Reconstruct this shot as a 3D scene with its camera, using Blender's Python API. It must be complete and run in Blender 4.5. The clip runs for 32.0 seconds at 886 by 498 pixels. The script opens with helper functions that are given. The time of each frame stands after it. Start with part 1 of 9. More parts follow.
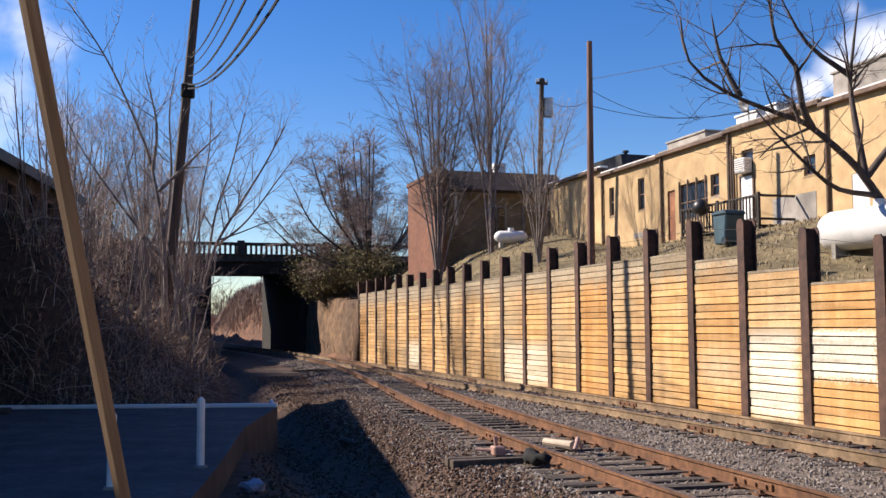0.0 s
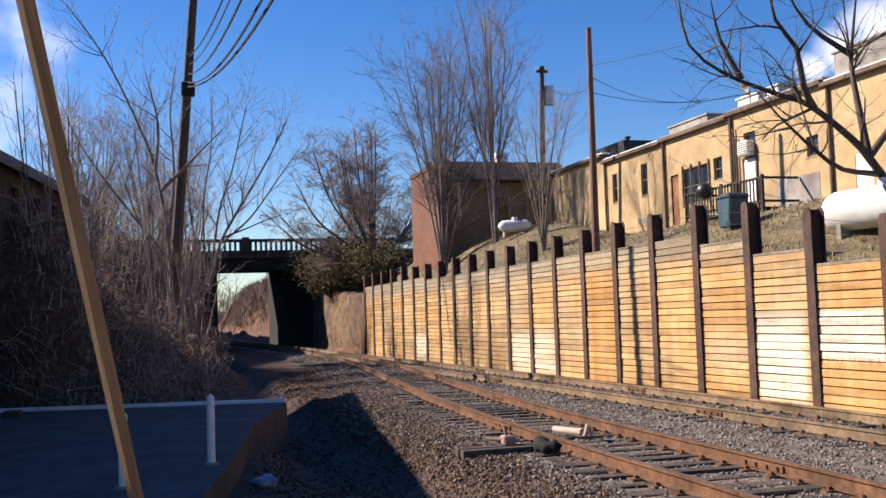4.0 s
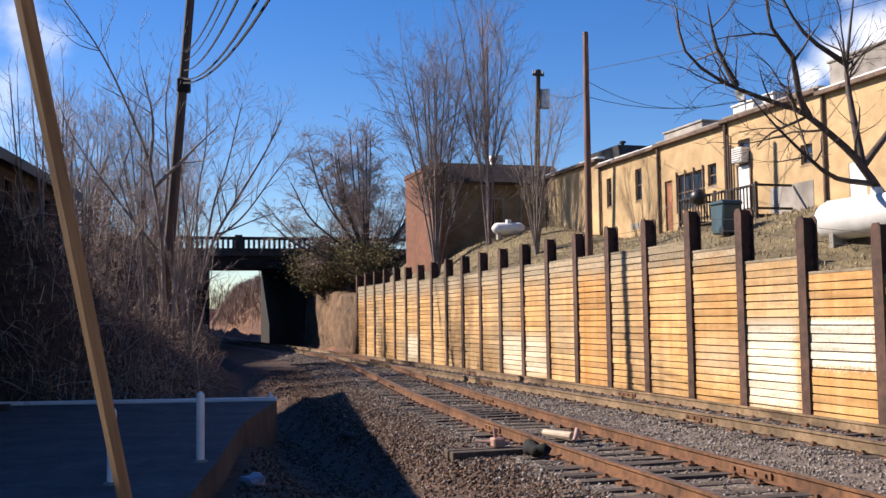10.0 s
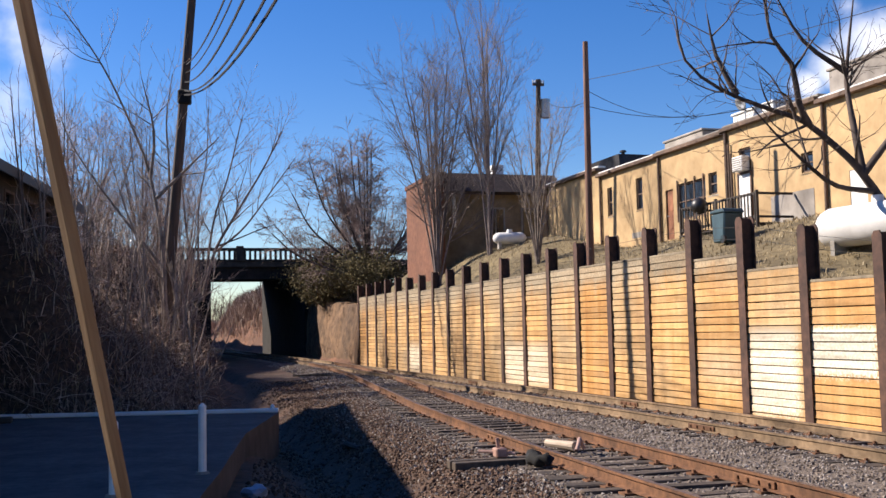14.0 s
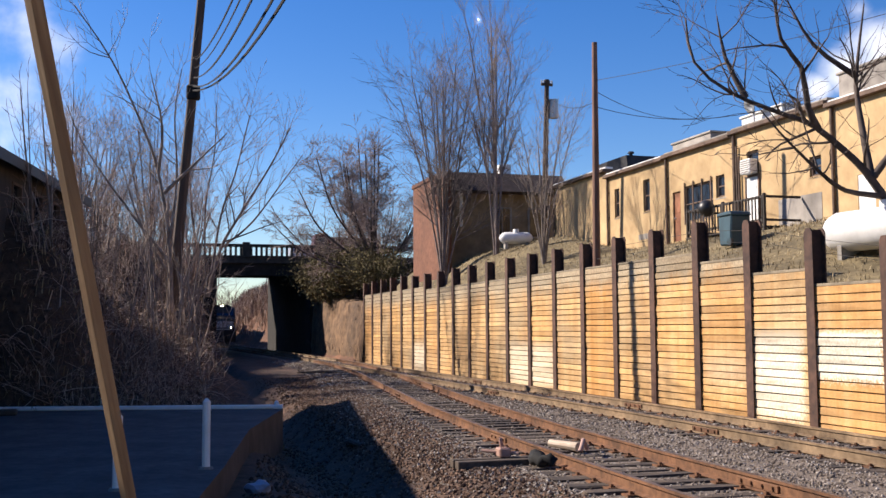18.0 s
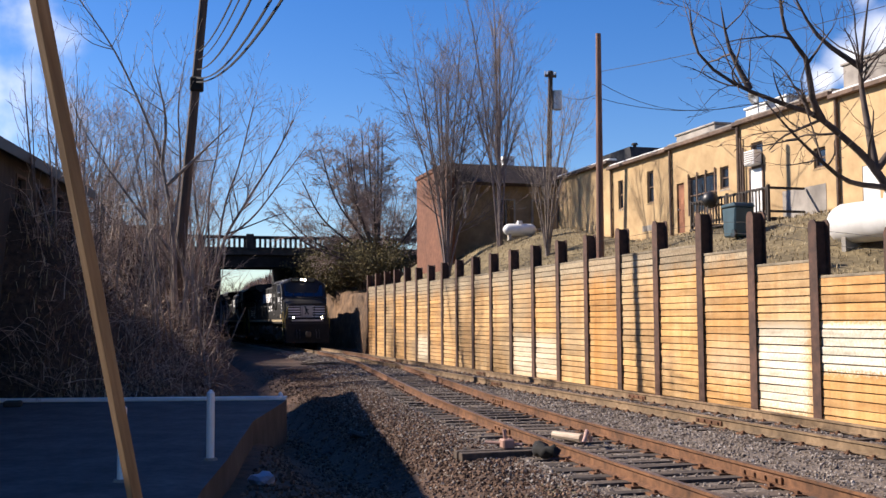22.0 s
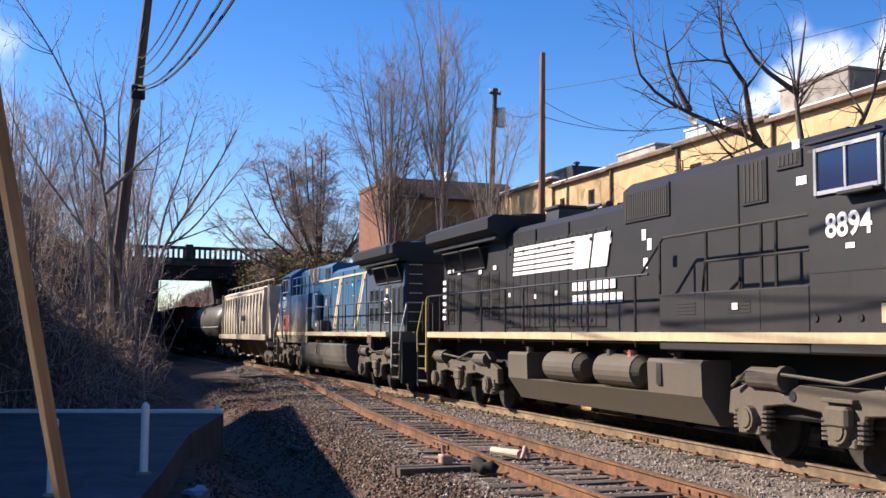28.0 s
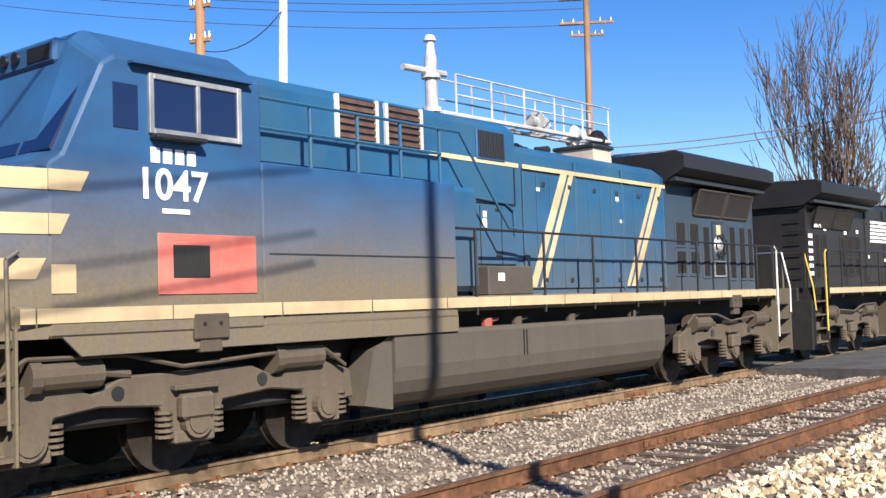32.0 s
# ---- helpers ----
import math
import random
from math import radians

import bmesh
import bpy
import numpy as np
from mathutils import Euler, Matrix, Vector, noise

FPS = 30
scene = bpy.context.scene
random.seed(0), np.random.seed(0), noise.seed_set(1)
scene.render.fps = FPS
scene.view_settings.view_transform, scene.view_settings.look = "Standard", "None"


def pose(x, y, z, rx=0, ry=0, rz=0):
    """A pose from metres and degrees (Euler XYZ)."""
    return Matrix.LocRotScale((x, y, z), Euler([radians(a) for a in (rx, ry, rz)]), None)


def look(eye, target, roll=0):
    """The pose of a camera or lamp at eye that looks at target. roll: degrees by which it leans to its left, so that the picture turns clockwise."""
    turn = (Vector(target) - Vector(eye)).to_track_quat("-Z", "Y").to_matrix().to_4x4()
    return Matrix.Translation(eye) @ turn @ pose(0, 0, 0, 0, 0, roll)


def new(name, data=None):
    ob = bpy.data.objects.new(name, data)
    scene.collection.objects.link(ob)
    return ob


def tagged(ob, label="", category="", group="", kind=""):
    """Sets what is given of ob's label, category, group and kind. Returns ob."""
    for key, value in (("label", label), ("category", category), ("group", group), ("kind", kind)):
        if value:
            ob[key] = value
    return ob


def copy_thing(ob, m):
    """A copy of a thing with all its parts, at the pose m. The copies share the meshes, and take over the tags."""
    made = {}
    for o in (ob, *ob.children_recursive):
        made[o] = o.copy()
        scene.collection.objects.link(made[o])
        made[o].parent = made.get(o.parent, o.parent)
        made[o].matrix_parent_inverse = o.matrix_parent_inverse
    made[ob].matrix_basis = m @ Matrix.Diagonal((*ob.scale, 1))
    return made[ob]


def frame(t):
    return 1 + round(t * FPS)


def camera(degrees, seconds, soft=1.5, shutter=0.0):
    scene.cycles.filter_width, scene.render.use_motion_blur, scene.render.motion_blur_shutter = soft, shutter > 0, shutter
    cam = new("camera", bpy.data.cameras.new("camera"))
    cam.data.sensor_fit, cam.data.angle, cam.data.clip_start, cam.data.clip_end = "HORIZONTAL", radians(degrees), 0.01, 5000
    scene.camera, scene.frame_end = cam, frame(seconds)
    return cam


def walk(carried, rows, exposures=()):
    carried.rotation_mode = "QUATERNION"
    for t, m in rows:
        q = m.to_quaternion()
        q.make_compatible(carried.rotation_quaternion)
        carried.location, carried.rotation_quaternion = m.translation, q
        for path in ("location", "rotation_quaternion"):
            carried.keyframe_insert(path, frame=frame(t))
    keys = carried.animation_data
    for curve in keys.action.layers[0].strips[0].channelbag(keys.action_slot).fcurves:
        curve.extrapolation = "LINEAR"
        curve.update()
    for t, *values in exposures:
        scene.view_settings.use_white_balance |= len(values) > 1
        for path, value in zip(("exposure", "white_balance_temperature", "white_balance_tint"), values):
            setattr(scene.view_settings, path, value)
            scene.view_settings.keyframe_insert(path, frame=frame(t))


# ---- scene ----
cam = camera(46.4, 32.0)
PATH = [
    (0.0, pose(0, 0, 1.8, 94.28, 0.33, -0.04)),
    (0.5, pose(0, 0, 1.8, 94.33, 0.68, 0.21)),
    (1.0, pose(0, 0, 1.8, 94.04, 0.98, 0.19)),
    (1.5, pose(0, 0, 1.8, 94.08, 1.18, 0.12)),
    (2.0, pose(0, 0, 1.8, 93.91, 1.39, 0.06)),
    (2.5, pose(0, 0, 1.8, 93.78, 1.52, 0.02)),
    (3.0, pose(0, 0, 1.8, 93.78, 1.64, 0.08)),
    (3.5, pose(0, 0, 1.8, 93.78, 1.77, 0.21)),
    (5.5, pose(0, 0, 1.8, 94.05, 2.13, 0.48)),
    (6.0, pose(0, 0, 1.8, 94.15, 2.07, 0.44)),
    (6.5, pose(0, 0, 1.8, 94.04, 2.09, 0.31)),
    (7.0, pose(0, 0, 1.8, 93.97, 1.63, 0.01)),
    (7.5, pose(0, 0, 1.8, 94.13, 0.59, -0.69)),
    (8.0, pose(0, 0, 1.8, 94.37, 0.47, -0.42)),
    (8.5, pose(0, 0, 1.8, 94.15, 0.73, -0.34)),
    (9.0, pose(0, 0, 1.8, 93.79, 0.85, -0.07)),
    (9.5, pose(0, 0, 1.8, 93.77, 0.74, -0.03)),
    (10.0, pose(0, 0, 1.8, 93.86, 0.87, -0.12)),
    (10.5, pose(0, 0, 1.8, 93.85, 0.95, -0.13)),
    (11.0, pose(0, 0, 1.8, 93.94, 0.91, -0.00)),
    (11.5, pose(0, 0, 1.8, 94.04, 0.87, 0.05)),
    (12.0, pose(0, 0, 1.8, 94.11, 0.90, 0.14)),
    (12.5, pose(0, 0, 1.8, 94.15, 0.99, 0.12)),
    (13.0, pose(0, 0, 1.8, 94.20, 1.10, 0.10)),
    (13.5, pose(0, 0, 1.8, 94.27, 1.17, 0.05)),
    (14.0, pose(0, 0, 1.8, 94.42, 1.19, -0.03)),
    (14.5, pose(0, 0, 1.8, 94.48, 0.99, -0.25)),
    (16.5, pose(0, 0, 1.8, 94.49, 0.42, -0.38)),
    (17.0, pose(0, 0, 1.8, 94.49, 0.35, -0.01)),
    (17.5, pose(0, 0, 1.8, 94.46, 0.32, 0.16)),
    (18.0, pose(0, 0, 1.8, 94.36, 0.36, 0.25)),
    (18.5, pose(0, 0, 1.8, 94.25, 0.47, 0.17)),
    (19.0, pose(0, 0, 1.8, 94.19, 0.59, 0.13)),
    (19.5, pose(0, 0, 1.8, 94.07, 0.60, 0.12)),
    (20.0, pose(0, 0, 1.8, 93.93, 0.63, 0.12)),
    (20.5, pose(0, 0, 1.8, 93.92, 0.53, 0.13)),
    (21.0, pose(0, 0, 1.8, 93.98, 0.50, 0.25)),
    (21.5, pose(0, 0, 1.8, 93.95, 0.49, 0.33)),
    (22.0, pose(0, 0, 1.8, 93.90, 0.37, 0.45)),
    (22.5, pose(0, 0, 1.8, 93.78, 0.16, 0.44)),
    (23.0, pose(0, 0, 1.8, 93.92, 0.13, 0.44)),
    (23.5, pose(0, 0, 1.8, 94.07, 0.04, 0.29)),
    (24.0, pose(0, 0, 1.8, 94.13, 0.02, 0.10)),
    (24.5, pose(0, 0, 1.8, 94.36, 0.29, -0.61)),
    (25.0, pose(0, 0, 1.8, 94.71, 0.19, -0.93)),
    (25.5, pose(0, 0, 1.8, 94.76, 0.06, -1.25)),
    (27.5, pose(0, 0, 1.8, 94.51, -0.31, -1.51)),
    (28.0, pose(0, 0, 1.8, 94.72, -0.42, -2.83)),
    (28.5, pose(0, 0, 1.8, 94.94, -0.37, -3.80)),
    (29.0, pose(0, 0, 1.8, 95.29, -0.58, -6.21)),
    (29.5, pose(0, 0, 1.8, 95.29, -1.29, -10.90)),
    (30.0, pose(0, 0, 1.8, 95.75, -1.91, -25.37)),
    (30.2, pose(0, 0, 1.8, 96.35, -1.95, -33.78)),
    (30.5, pose(0, 0, 1.8, 97.26, -2.01, -48.68)),
    (30.7, pose(0, 0, 1.8, 96.82, -1.57, -60.12)),
    (30.8, pose(0, 0, 1.8, 96.60, -1.34, -66.14)),
    (30.9, pose(0, 0, 1.8, 96.38, -1.12, -73.29)),
    (31.0, pose(0, 0, 1.8, 96.16, -0.90, -81.01)),
    (31.1, pose(0, 0, 1.8, 95.82, -0.46, -87.34)),
    (31.2, pose(0, 0, 1.8, 95.48, -0.02, -93.32)),
    (31.3, pose(0, 0, 1.8, 95.14, 0.42, -98.87)),
    (31.4, pose(0, 0, 1.8, 94.80, 0.86, -104.96)),
    (31.5, pose(0, 0, 1.8, 94.46, 1.30, -109.66)),
    (31.6, pose(0, 0, 1.8, 93.73, 2.21, -114.36)),
    (31.8, pose(0, 0, 1.8, 93.04, 2.03, -122.11)),
    (32.0, pose(0, 0, 1.8, 92.95, 1.82, -127.28)),
]
# the picture lifts a little while the dark train fills it
walk(cam, PATH, [(0, 0.93, 6500, 16), (25.5, 0.95, 6500, 16), (28, 1.25, 6500, 15), (29.2, 1.22, 6500, 15), (30, 1.05, 6500, 14), (31, 1.14, 6500, 12), (32, 1.1, 6500, 13)])

# ---- light: low winter sun beyond the near bank ----
SUN_AZ, SUN_EL = 286.8, 35.0   # compass-like: degrees from +y towards +x


def sun_and_sky():
    w = bpy.data.worlds.new("sky")
    scene.world = w
    w.use_nodes = True
    nt = w.node_tree
    nt.nodes.clear()
    out = nt.nodes.new("ShaderNodeOutputWorld")
    bg = nt.nodes.new("ShaderNodeBackground")
    sky = nt.nodes.new("ShaderNodeTexSky")
    sky.sky_type, sky.sun_disc = "NISHITA", False
    sky.sun_elevation, sky.sun_rotation = radians(SUN_EL), radians(SUN_AZ)
    sky.air_density, sky.dust_density, sky.ozone_density = 1.0, 0.15, 3.5
    bg.inputs["Strength"].default_value = 0.076
    # a few fair-weather clouds, by direction
    tc = nt.nodes.new("ShaderNodeTexCoord")
    no = nt.nodes.new("ShaderNodeTexNoise")
    no.inputs["Scale"].default_value, no.inputs["Detail"].default_value = 9.0, 7.0
    nt.links.new(tc.outputs["Generated"], no.inputs["Vector"])

    def puff(bearing, lift, wide, gain):
        """How far a direction lies inside a cloud round that bearing and height."""
        a_, e_ = radians(-bearing), radians(lift)
        d_ = nt.nodes.new("ShaderNodeVectorMath")
        d_.operation = "DISTANCE"
        d_.inputs[1].default_value = (math.sin(a_) * math.cos(e_), math.cos(a_) * math.cos(e_), math.sin(e_))
        nt.links.new(tc.outputs["Generated"], d_.inputs[0])
        m_ = nt.nodes.new("ShaderNodeMapRange")
        m_.inputs["From Min"].default_value, m_.inputs["From Max"].default_value = wide, 0.0
        m_.inputs["To Min"].default_value, m_.inputs["To Max"].default_value = 0.0, gain
        nt.links.new(d_.outputs["Value"], m_.inputs["Value"])
        return m_.outputs[0]

    total = None
    for p_ in ((-21.6, 13.0, 0.05, 0.64), (-23.8, 13.9, 0.085, 0.74), (-26.4, 13.4, 0.09, 0.76), (-29.0, 12.6, 0.075, 0.7), (-20.2, 12.2, 0.035, 0.55), (-22.2, 16.0, 0.06, 0.5),
               (28, 9, 0.26, 0.6), (25, 18, 0.24, 0.52), (22, 6, 0.16, 0.5)):
        v_ = puff(*p_)
        if total is None:
            total = v_
        else:
            mx = nt.nodes.new("ShaderNodeMath")
            mx.operation = "MAXIMUM"
            nt.links.new(total, mx.inputs[0])
            nt.links.new(v_, mx.inputs[1])
            total = mx.outputs[0]
    add = nt.nodes.new("ShaderNodeMath")
    add.operation = "ADD"
    nt.links.new(total, add.inputs[0])
    nt.links.new(no.outputs["Fac"], add.inputs[1])
    edge = nt.nodes.new("ShaderNodeMapRange")
    edge.interpolation_type = "SMOOTHSTEP"
    edge.inputs["From Min"].default_value, edge.inputs["From Max"].default_value = 0.80, 1.12
    nt.links.new(add.outputs[0], edge.inputs["Value"])
    mix = nt.nodes.new("ShaderNodeMix")
    mix.data_type = "RGBA"
    mix.inputs[7].default_value = (9.0, 9.2, 9.6, 1)
    nt.links.new(edge.outputs[0], mix.inputs[0])
    deep = nt.nodes.new("ShaderNodeHueSaturation")
    deep.inputs["Hue"].default_value, deep.inputs["Saturation"].default_value = 0.512, 1.35
    nt.links.new(sky.outputs[0], deep.inputs["Color"])
    nt.links.new(deep.outputs[0], mix.inputs[6])
    nt.links.new(mix.outputs[2], bg.inputs[0])
    nt.links.new(bg.outputs[0], out.inputs[0])
    lamp = bpy.data.lights.new("sun", "SUN")
    lamp.energy, lamp.angle, lamp.color = 5.0, radians(0.55), (1.0, 0.91, 0.77)
    ob = new("sun", lamp)
    a, e = radians(SUN_AZ), radians(SUN_EL)
    d = Vector((math.sin(a) * math.cos(e), math.cos(a) * math.cos(e), math.sin(e)))
    ob.matrix_world = look(d * 60, (0, 0, 0))
    scene.view_settings.exposure = 1.0


sun_and_sky()

# ---- materials ----
def mat(name, rough=0.8, metal=0.0):
    m = bpy.data.materials.new(name)
    m.use_nodes = True
    nt = m.node_tree
    b = nt.nodes["Principled BSDF"]
    b.inputs["Roughness"].default_value, b.inputs["Metallic"].default_value = rough, metal
    return m, nt, b


def nd(nt, kind, **inputs):
    n = nt.nodes.new("ShaderNode" + kind)
    for k, v in inputs.items():
        n.inputs[k.replace("_", " ")].default_value = v
    return n


def coords(nt, scale=(1, 1, 1), space="Object"):
    tc = nt.nodes.new("ShaderNodeTexCoord")
    mp = nt.nodes.new("ShaderNodeMapping")
    mp.inputs["Scale"].default_value = scale
    nt.links.new(tc.outputs[space], mp.inputs[0])
    return mp.outputs[0]


def world_coords(nt, scale=(1, 1, 1)):
    g = nt.nodes.new("ShaderNodeNewGeometry")
    mp = nt.nodes.new("ShaderNodeMapping")
    mp.inputs["Scale"].default_value = scale
    nt.links.new(g.outputs["Position"], mp.inputs[0])
    return mp.outputs[0]


def noisy(nt, vec, scale, detail=4.0, rough=0.6):
    n = nd(nt, "TexNoise", Scale=scale, Detail=detail, Roughness=rough)
    nt.links.new(vec, n.inputs["Vector"])
    return n.outputs["Fac"]


def ramp(nt, fac, stops):
    r = nt.nodes.new("ShaderNodeValToRGB")
    while len(r.color_ramp.elements) < len(stops):
        r.color_ramp.elements.new(0.5)
    for e, (p, c) in zip(r.color_ramp.elements, stops):
        e.position, e.color = p, (*c, 1) if len(c) == 3 else c
    nt.links.new(fac, r.inputs[0])
    return r.outputs[0]


def mixc(nt, fac, a, b, mode="MIX"):
    m = nt.nodes.new("ShaderNodeMix")
    m.data_type, m.blend_type = "RGBA", mode
    for sock, v in ((m.inputs[0], fac), (m.inputs[6], a), (m.inputs[7], b)):
        if isinstance(v, (int, float)):
            sock.default_value = v
        elif isinstance(v, tuple):
            sock.default_value = (*v, 1)
        else:
            nt.links.new(v, sock)
    return m.outputs[2]


def bump(nt, b, height, strength=0.4, dist=0.02):
    n = nd(nt, "Bump", Strength=strength, Distance=dist)
    nt.links.new(height, n.inputs["Height"])
    nt.links.new(n.outputs[0], b.inputs["Normal"])


def grainy(name, dark, light, scale=6.0, rough=0.85, metal=0.0, stretch=(1, 1, 1), bumped=0.3, bdist=0.01, big=0.5, spread=0.12, space="Object"):
    """Two scales of variation between two colours, with fine relief and a little change from piece to piece."""
    m, nt, b = mat(name, rough, metal)
    v = coords(nt, stretch, space) if space != "World" else world_coords(nt, stretch)
    fine, wide = noisy(nt, v, scale, 6), noisy(nt, v, scale * 0.13, 3)
    col = ramp(nt, fine, [(0.3, dark), (0.7, light)])
    mean = tuple((x + y) / 2 for x, y in zip(dark, light))
    shade = ramp(nt, wide, [(0.35, tuple(x * (1 - big) + y * 0 for x, y in zip((1, 1, 1), mean))), (0.65, (1, 1, 1))])
    col = mixc(nt, 1.0, col, shade, "MULTIPLY")
    oi = nt.nodes.new("ShaderNodeObjectInfo")
    hsv = nt.nodes.new("ShaderNodeHueSaturation")
    mr = nd(nt, "MapRange")
    mr.inputs["To Min"].default_value, mr.inputs["To Max"].default_value = 1 - spread, 1 + spread
    nt.links.new(oi.outputs["Random"], mr.inputs["Value"])
    nt.links.new(mr.outputs[0], hsv.inputs["Value"])
    nt.links.new(col, hsv.inputs["Color"])
    nt.links.new(hsv.outputs[0], b.inputs["Base Color"])
    if bumped:
        bump(nt, b, fine, bumped, bdist)
    return m


GRAVEL = grainy("ballast", (0.075, 0.055, 0.042), (0.28, 0.225, 0.175), 14, 0.95, bumped=1.0, bdist=0.05, space="World", big=0.35)
DIRT = grainy("dirt", (0.045, 0.024, 0.014), (0.125, 0.068, 0.04), 5, 0.95, bumped=0.8, bdist=0.05, space="World")
CLAY = grainy("red_clay", (0.08, 0.034, 0.017), (0.20, 0.09, 0.045), 2, 0.95, bumped=0.8, bdist=0.08, space="World")
GRASS_DRY = grainy("dry_grass", (0.10, 0.075, 0.035), (0.26, 0.20, 0.10), 5, 0.95, bumped=0.8, bdist=0.05, space="World")
ASPHALT = grainy("asphalt", (0.042, 0.042, 0.044), (0.09, 0.089, 0.087), 9, 0.9, bumped=0.4, space="World")
CONCRETE = grainy("concrete", (0.22, 0.20, 0.17), (0.42, 0.39, 0.34), 3, 0.9, bumped=0.3, space="World")
DARK_CONCRETE = grainy("weathered_concrete", (0.03, 0.026, 0.022), (0.085, 0.075, 0.062), 2, 0.9, bumped=0.4, space="World")
# weathered concrete again, darkened to hold the shade under the bridge
SHADE_CONCRETE = grainy("shade_dark_concrete", (0.010, 0.009, 0.008), (0.035, 0.03, 0.026), 2, 0.95, bumped=0.4, space="World")
RUST = grainy("rusty_rail_steel", (0.10, 0.045, 0.02), (0.26, 0.12, 0.055), 9, 0.75, 0.2, space="World", spread=0.05)
TAN_RAIL = grainy("dusty_tan_rail", (0.15, 0.095, 0.05), (0.31, 0.215, 0.125), 7, 0.85, 0.1, space="World", spread=0.05)
RAIL_TOP = grainy("worn_rail_head", (0.22, 0.14, 0.09), (0.40, 0.28, 0.2), 7, 0.45, 0.7, space="World", bumped=0.1)
TIE = grainy("tie_wood", (0.035, 0.025, 0.018), (0.12, 0.085, 0.06), 8, 0.9, bumped=0.5, space="World", spread=0.3)
PILE = grainy("rusty_pile_steel", (0.055, 0.028, 0.02), (0.14, 0.07, 0.045), 6, 0.8, 0.1, space="World")
STUCCO = grainy("yellow_stucco", (0.40, 0.265, 0.13), (0.56, 0.395, 0.205), 1.6, 0.92, bumped=0.25, space="World", big=0.25, spread=0.04)
BRICK = grainy("red_brick", (0.13, 0.05, 0.026), (0.23, 0.095, 0.05), 4, 0.9, bumped=0.3, space="World", big=0.25)
BARK = grainy("bark", (0.05, 0.04, 0.033), (0.15, 0.122, 0.1), 9, 0.95, stretch=(1, 1, 0.25), bumped=0.6, space="World")
TWIG = grainy("winter_twigs", (0.075, 0.053, 0.04), (0.19, 0.138, 0.108), 4, 0.95, bumped=0, space="World")
PALE_TWIG = grainy("pale_stems", (0.17, 0.13, 0.105), (0.42, 0.34, 0.28), 4, 0.95, bumped=0, space="World")
POLEWOOD = grainy("creosoted_pole", (0.05, 0.033, 0.024), (0.13, 0.085, 0.06), 7, 0.85, stretch=(1, 1, 0.1), space="World")
REDPOLE = grainy("reddish_pole_wood", (0.10, 0.05, 0.034), (0.25, 0.13, 0.085), 7, 0.85, stretch=(1, 1, 0.1), space="World")
LUMBER = grainy("pale_lumber", (0.38, 0.205, 0.09), (0.52, 0.32, 0.155), 10, 0.7, stretch=(6, 6, 0.4), bumped=0.2)
WHITE = grainy("white_paint", (0.68, 0.67, 0.64), (0.82, 0.81, 0.78), 3, 0.55, bumped=0.1, big=0.15)
BLACK = grainy("black_paint", (0.012, 0.012, 0.013), (0.03, 0.03, 0.032), 2.5, 0.42, bumped=0.05, big=0.3)
DARKROOF = grainy("dark_roofing", (0.02, 0.02, 0.024), (0.06, 0.058, 0.06), 5, 0.85, space="World")


def maths(nt, op, a, b=None, clamp=False):
    n = nt.nodes.new("ShaderNodeMath")
    n.operation, n.use_clamp = op, clamp
    for sock, v in zip(n.inputs, (a, b)):
        if v is None:
            continue
        if isinstance(v, (int, float)):
            sock.default_value = v
        else:
            nt.links.new(v, sock)
    return n.outputs[0]


def between(nt, v, lo, hi, soft):
    """1 inside lo to hi, fading over soft on either side."""
    out = None
    for a, b in ((lo - soft, lo + soft), (hi + soft, hi - soft)):
        m = nd(nt, "MapRange")
        m.interpolation_type = "SMOOTHSTEP"
        m.inputs["From Min"].default_value, m.inputs["From Max"].default_value = a, b
        nt.links.new(v, m.inputs["Value"])
        out = m.outputs[0] if out is None else maths(nt, "MULTIPLY", out, m.outputs[0])
    return out


PITCH, PILE0 = 2.434, 19.70


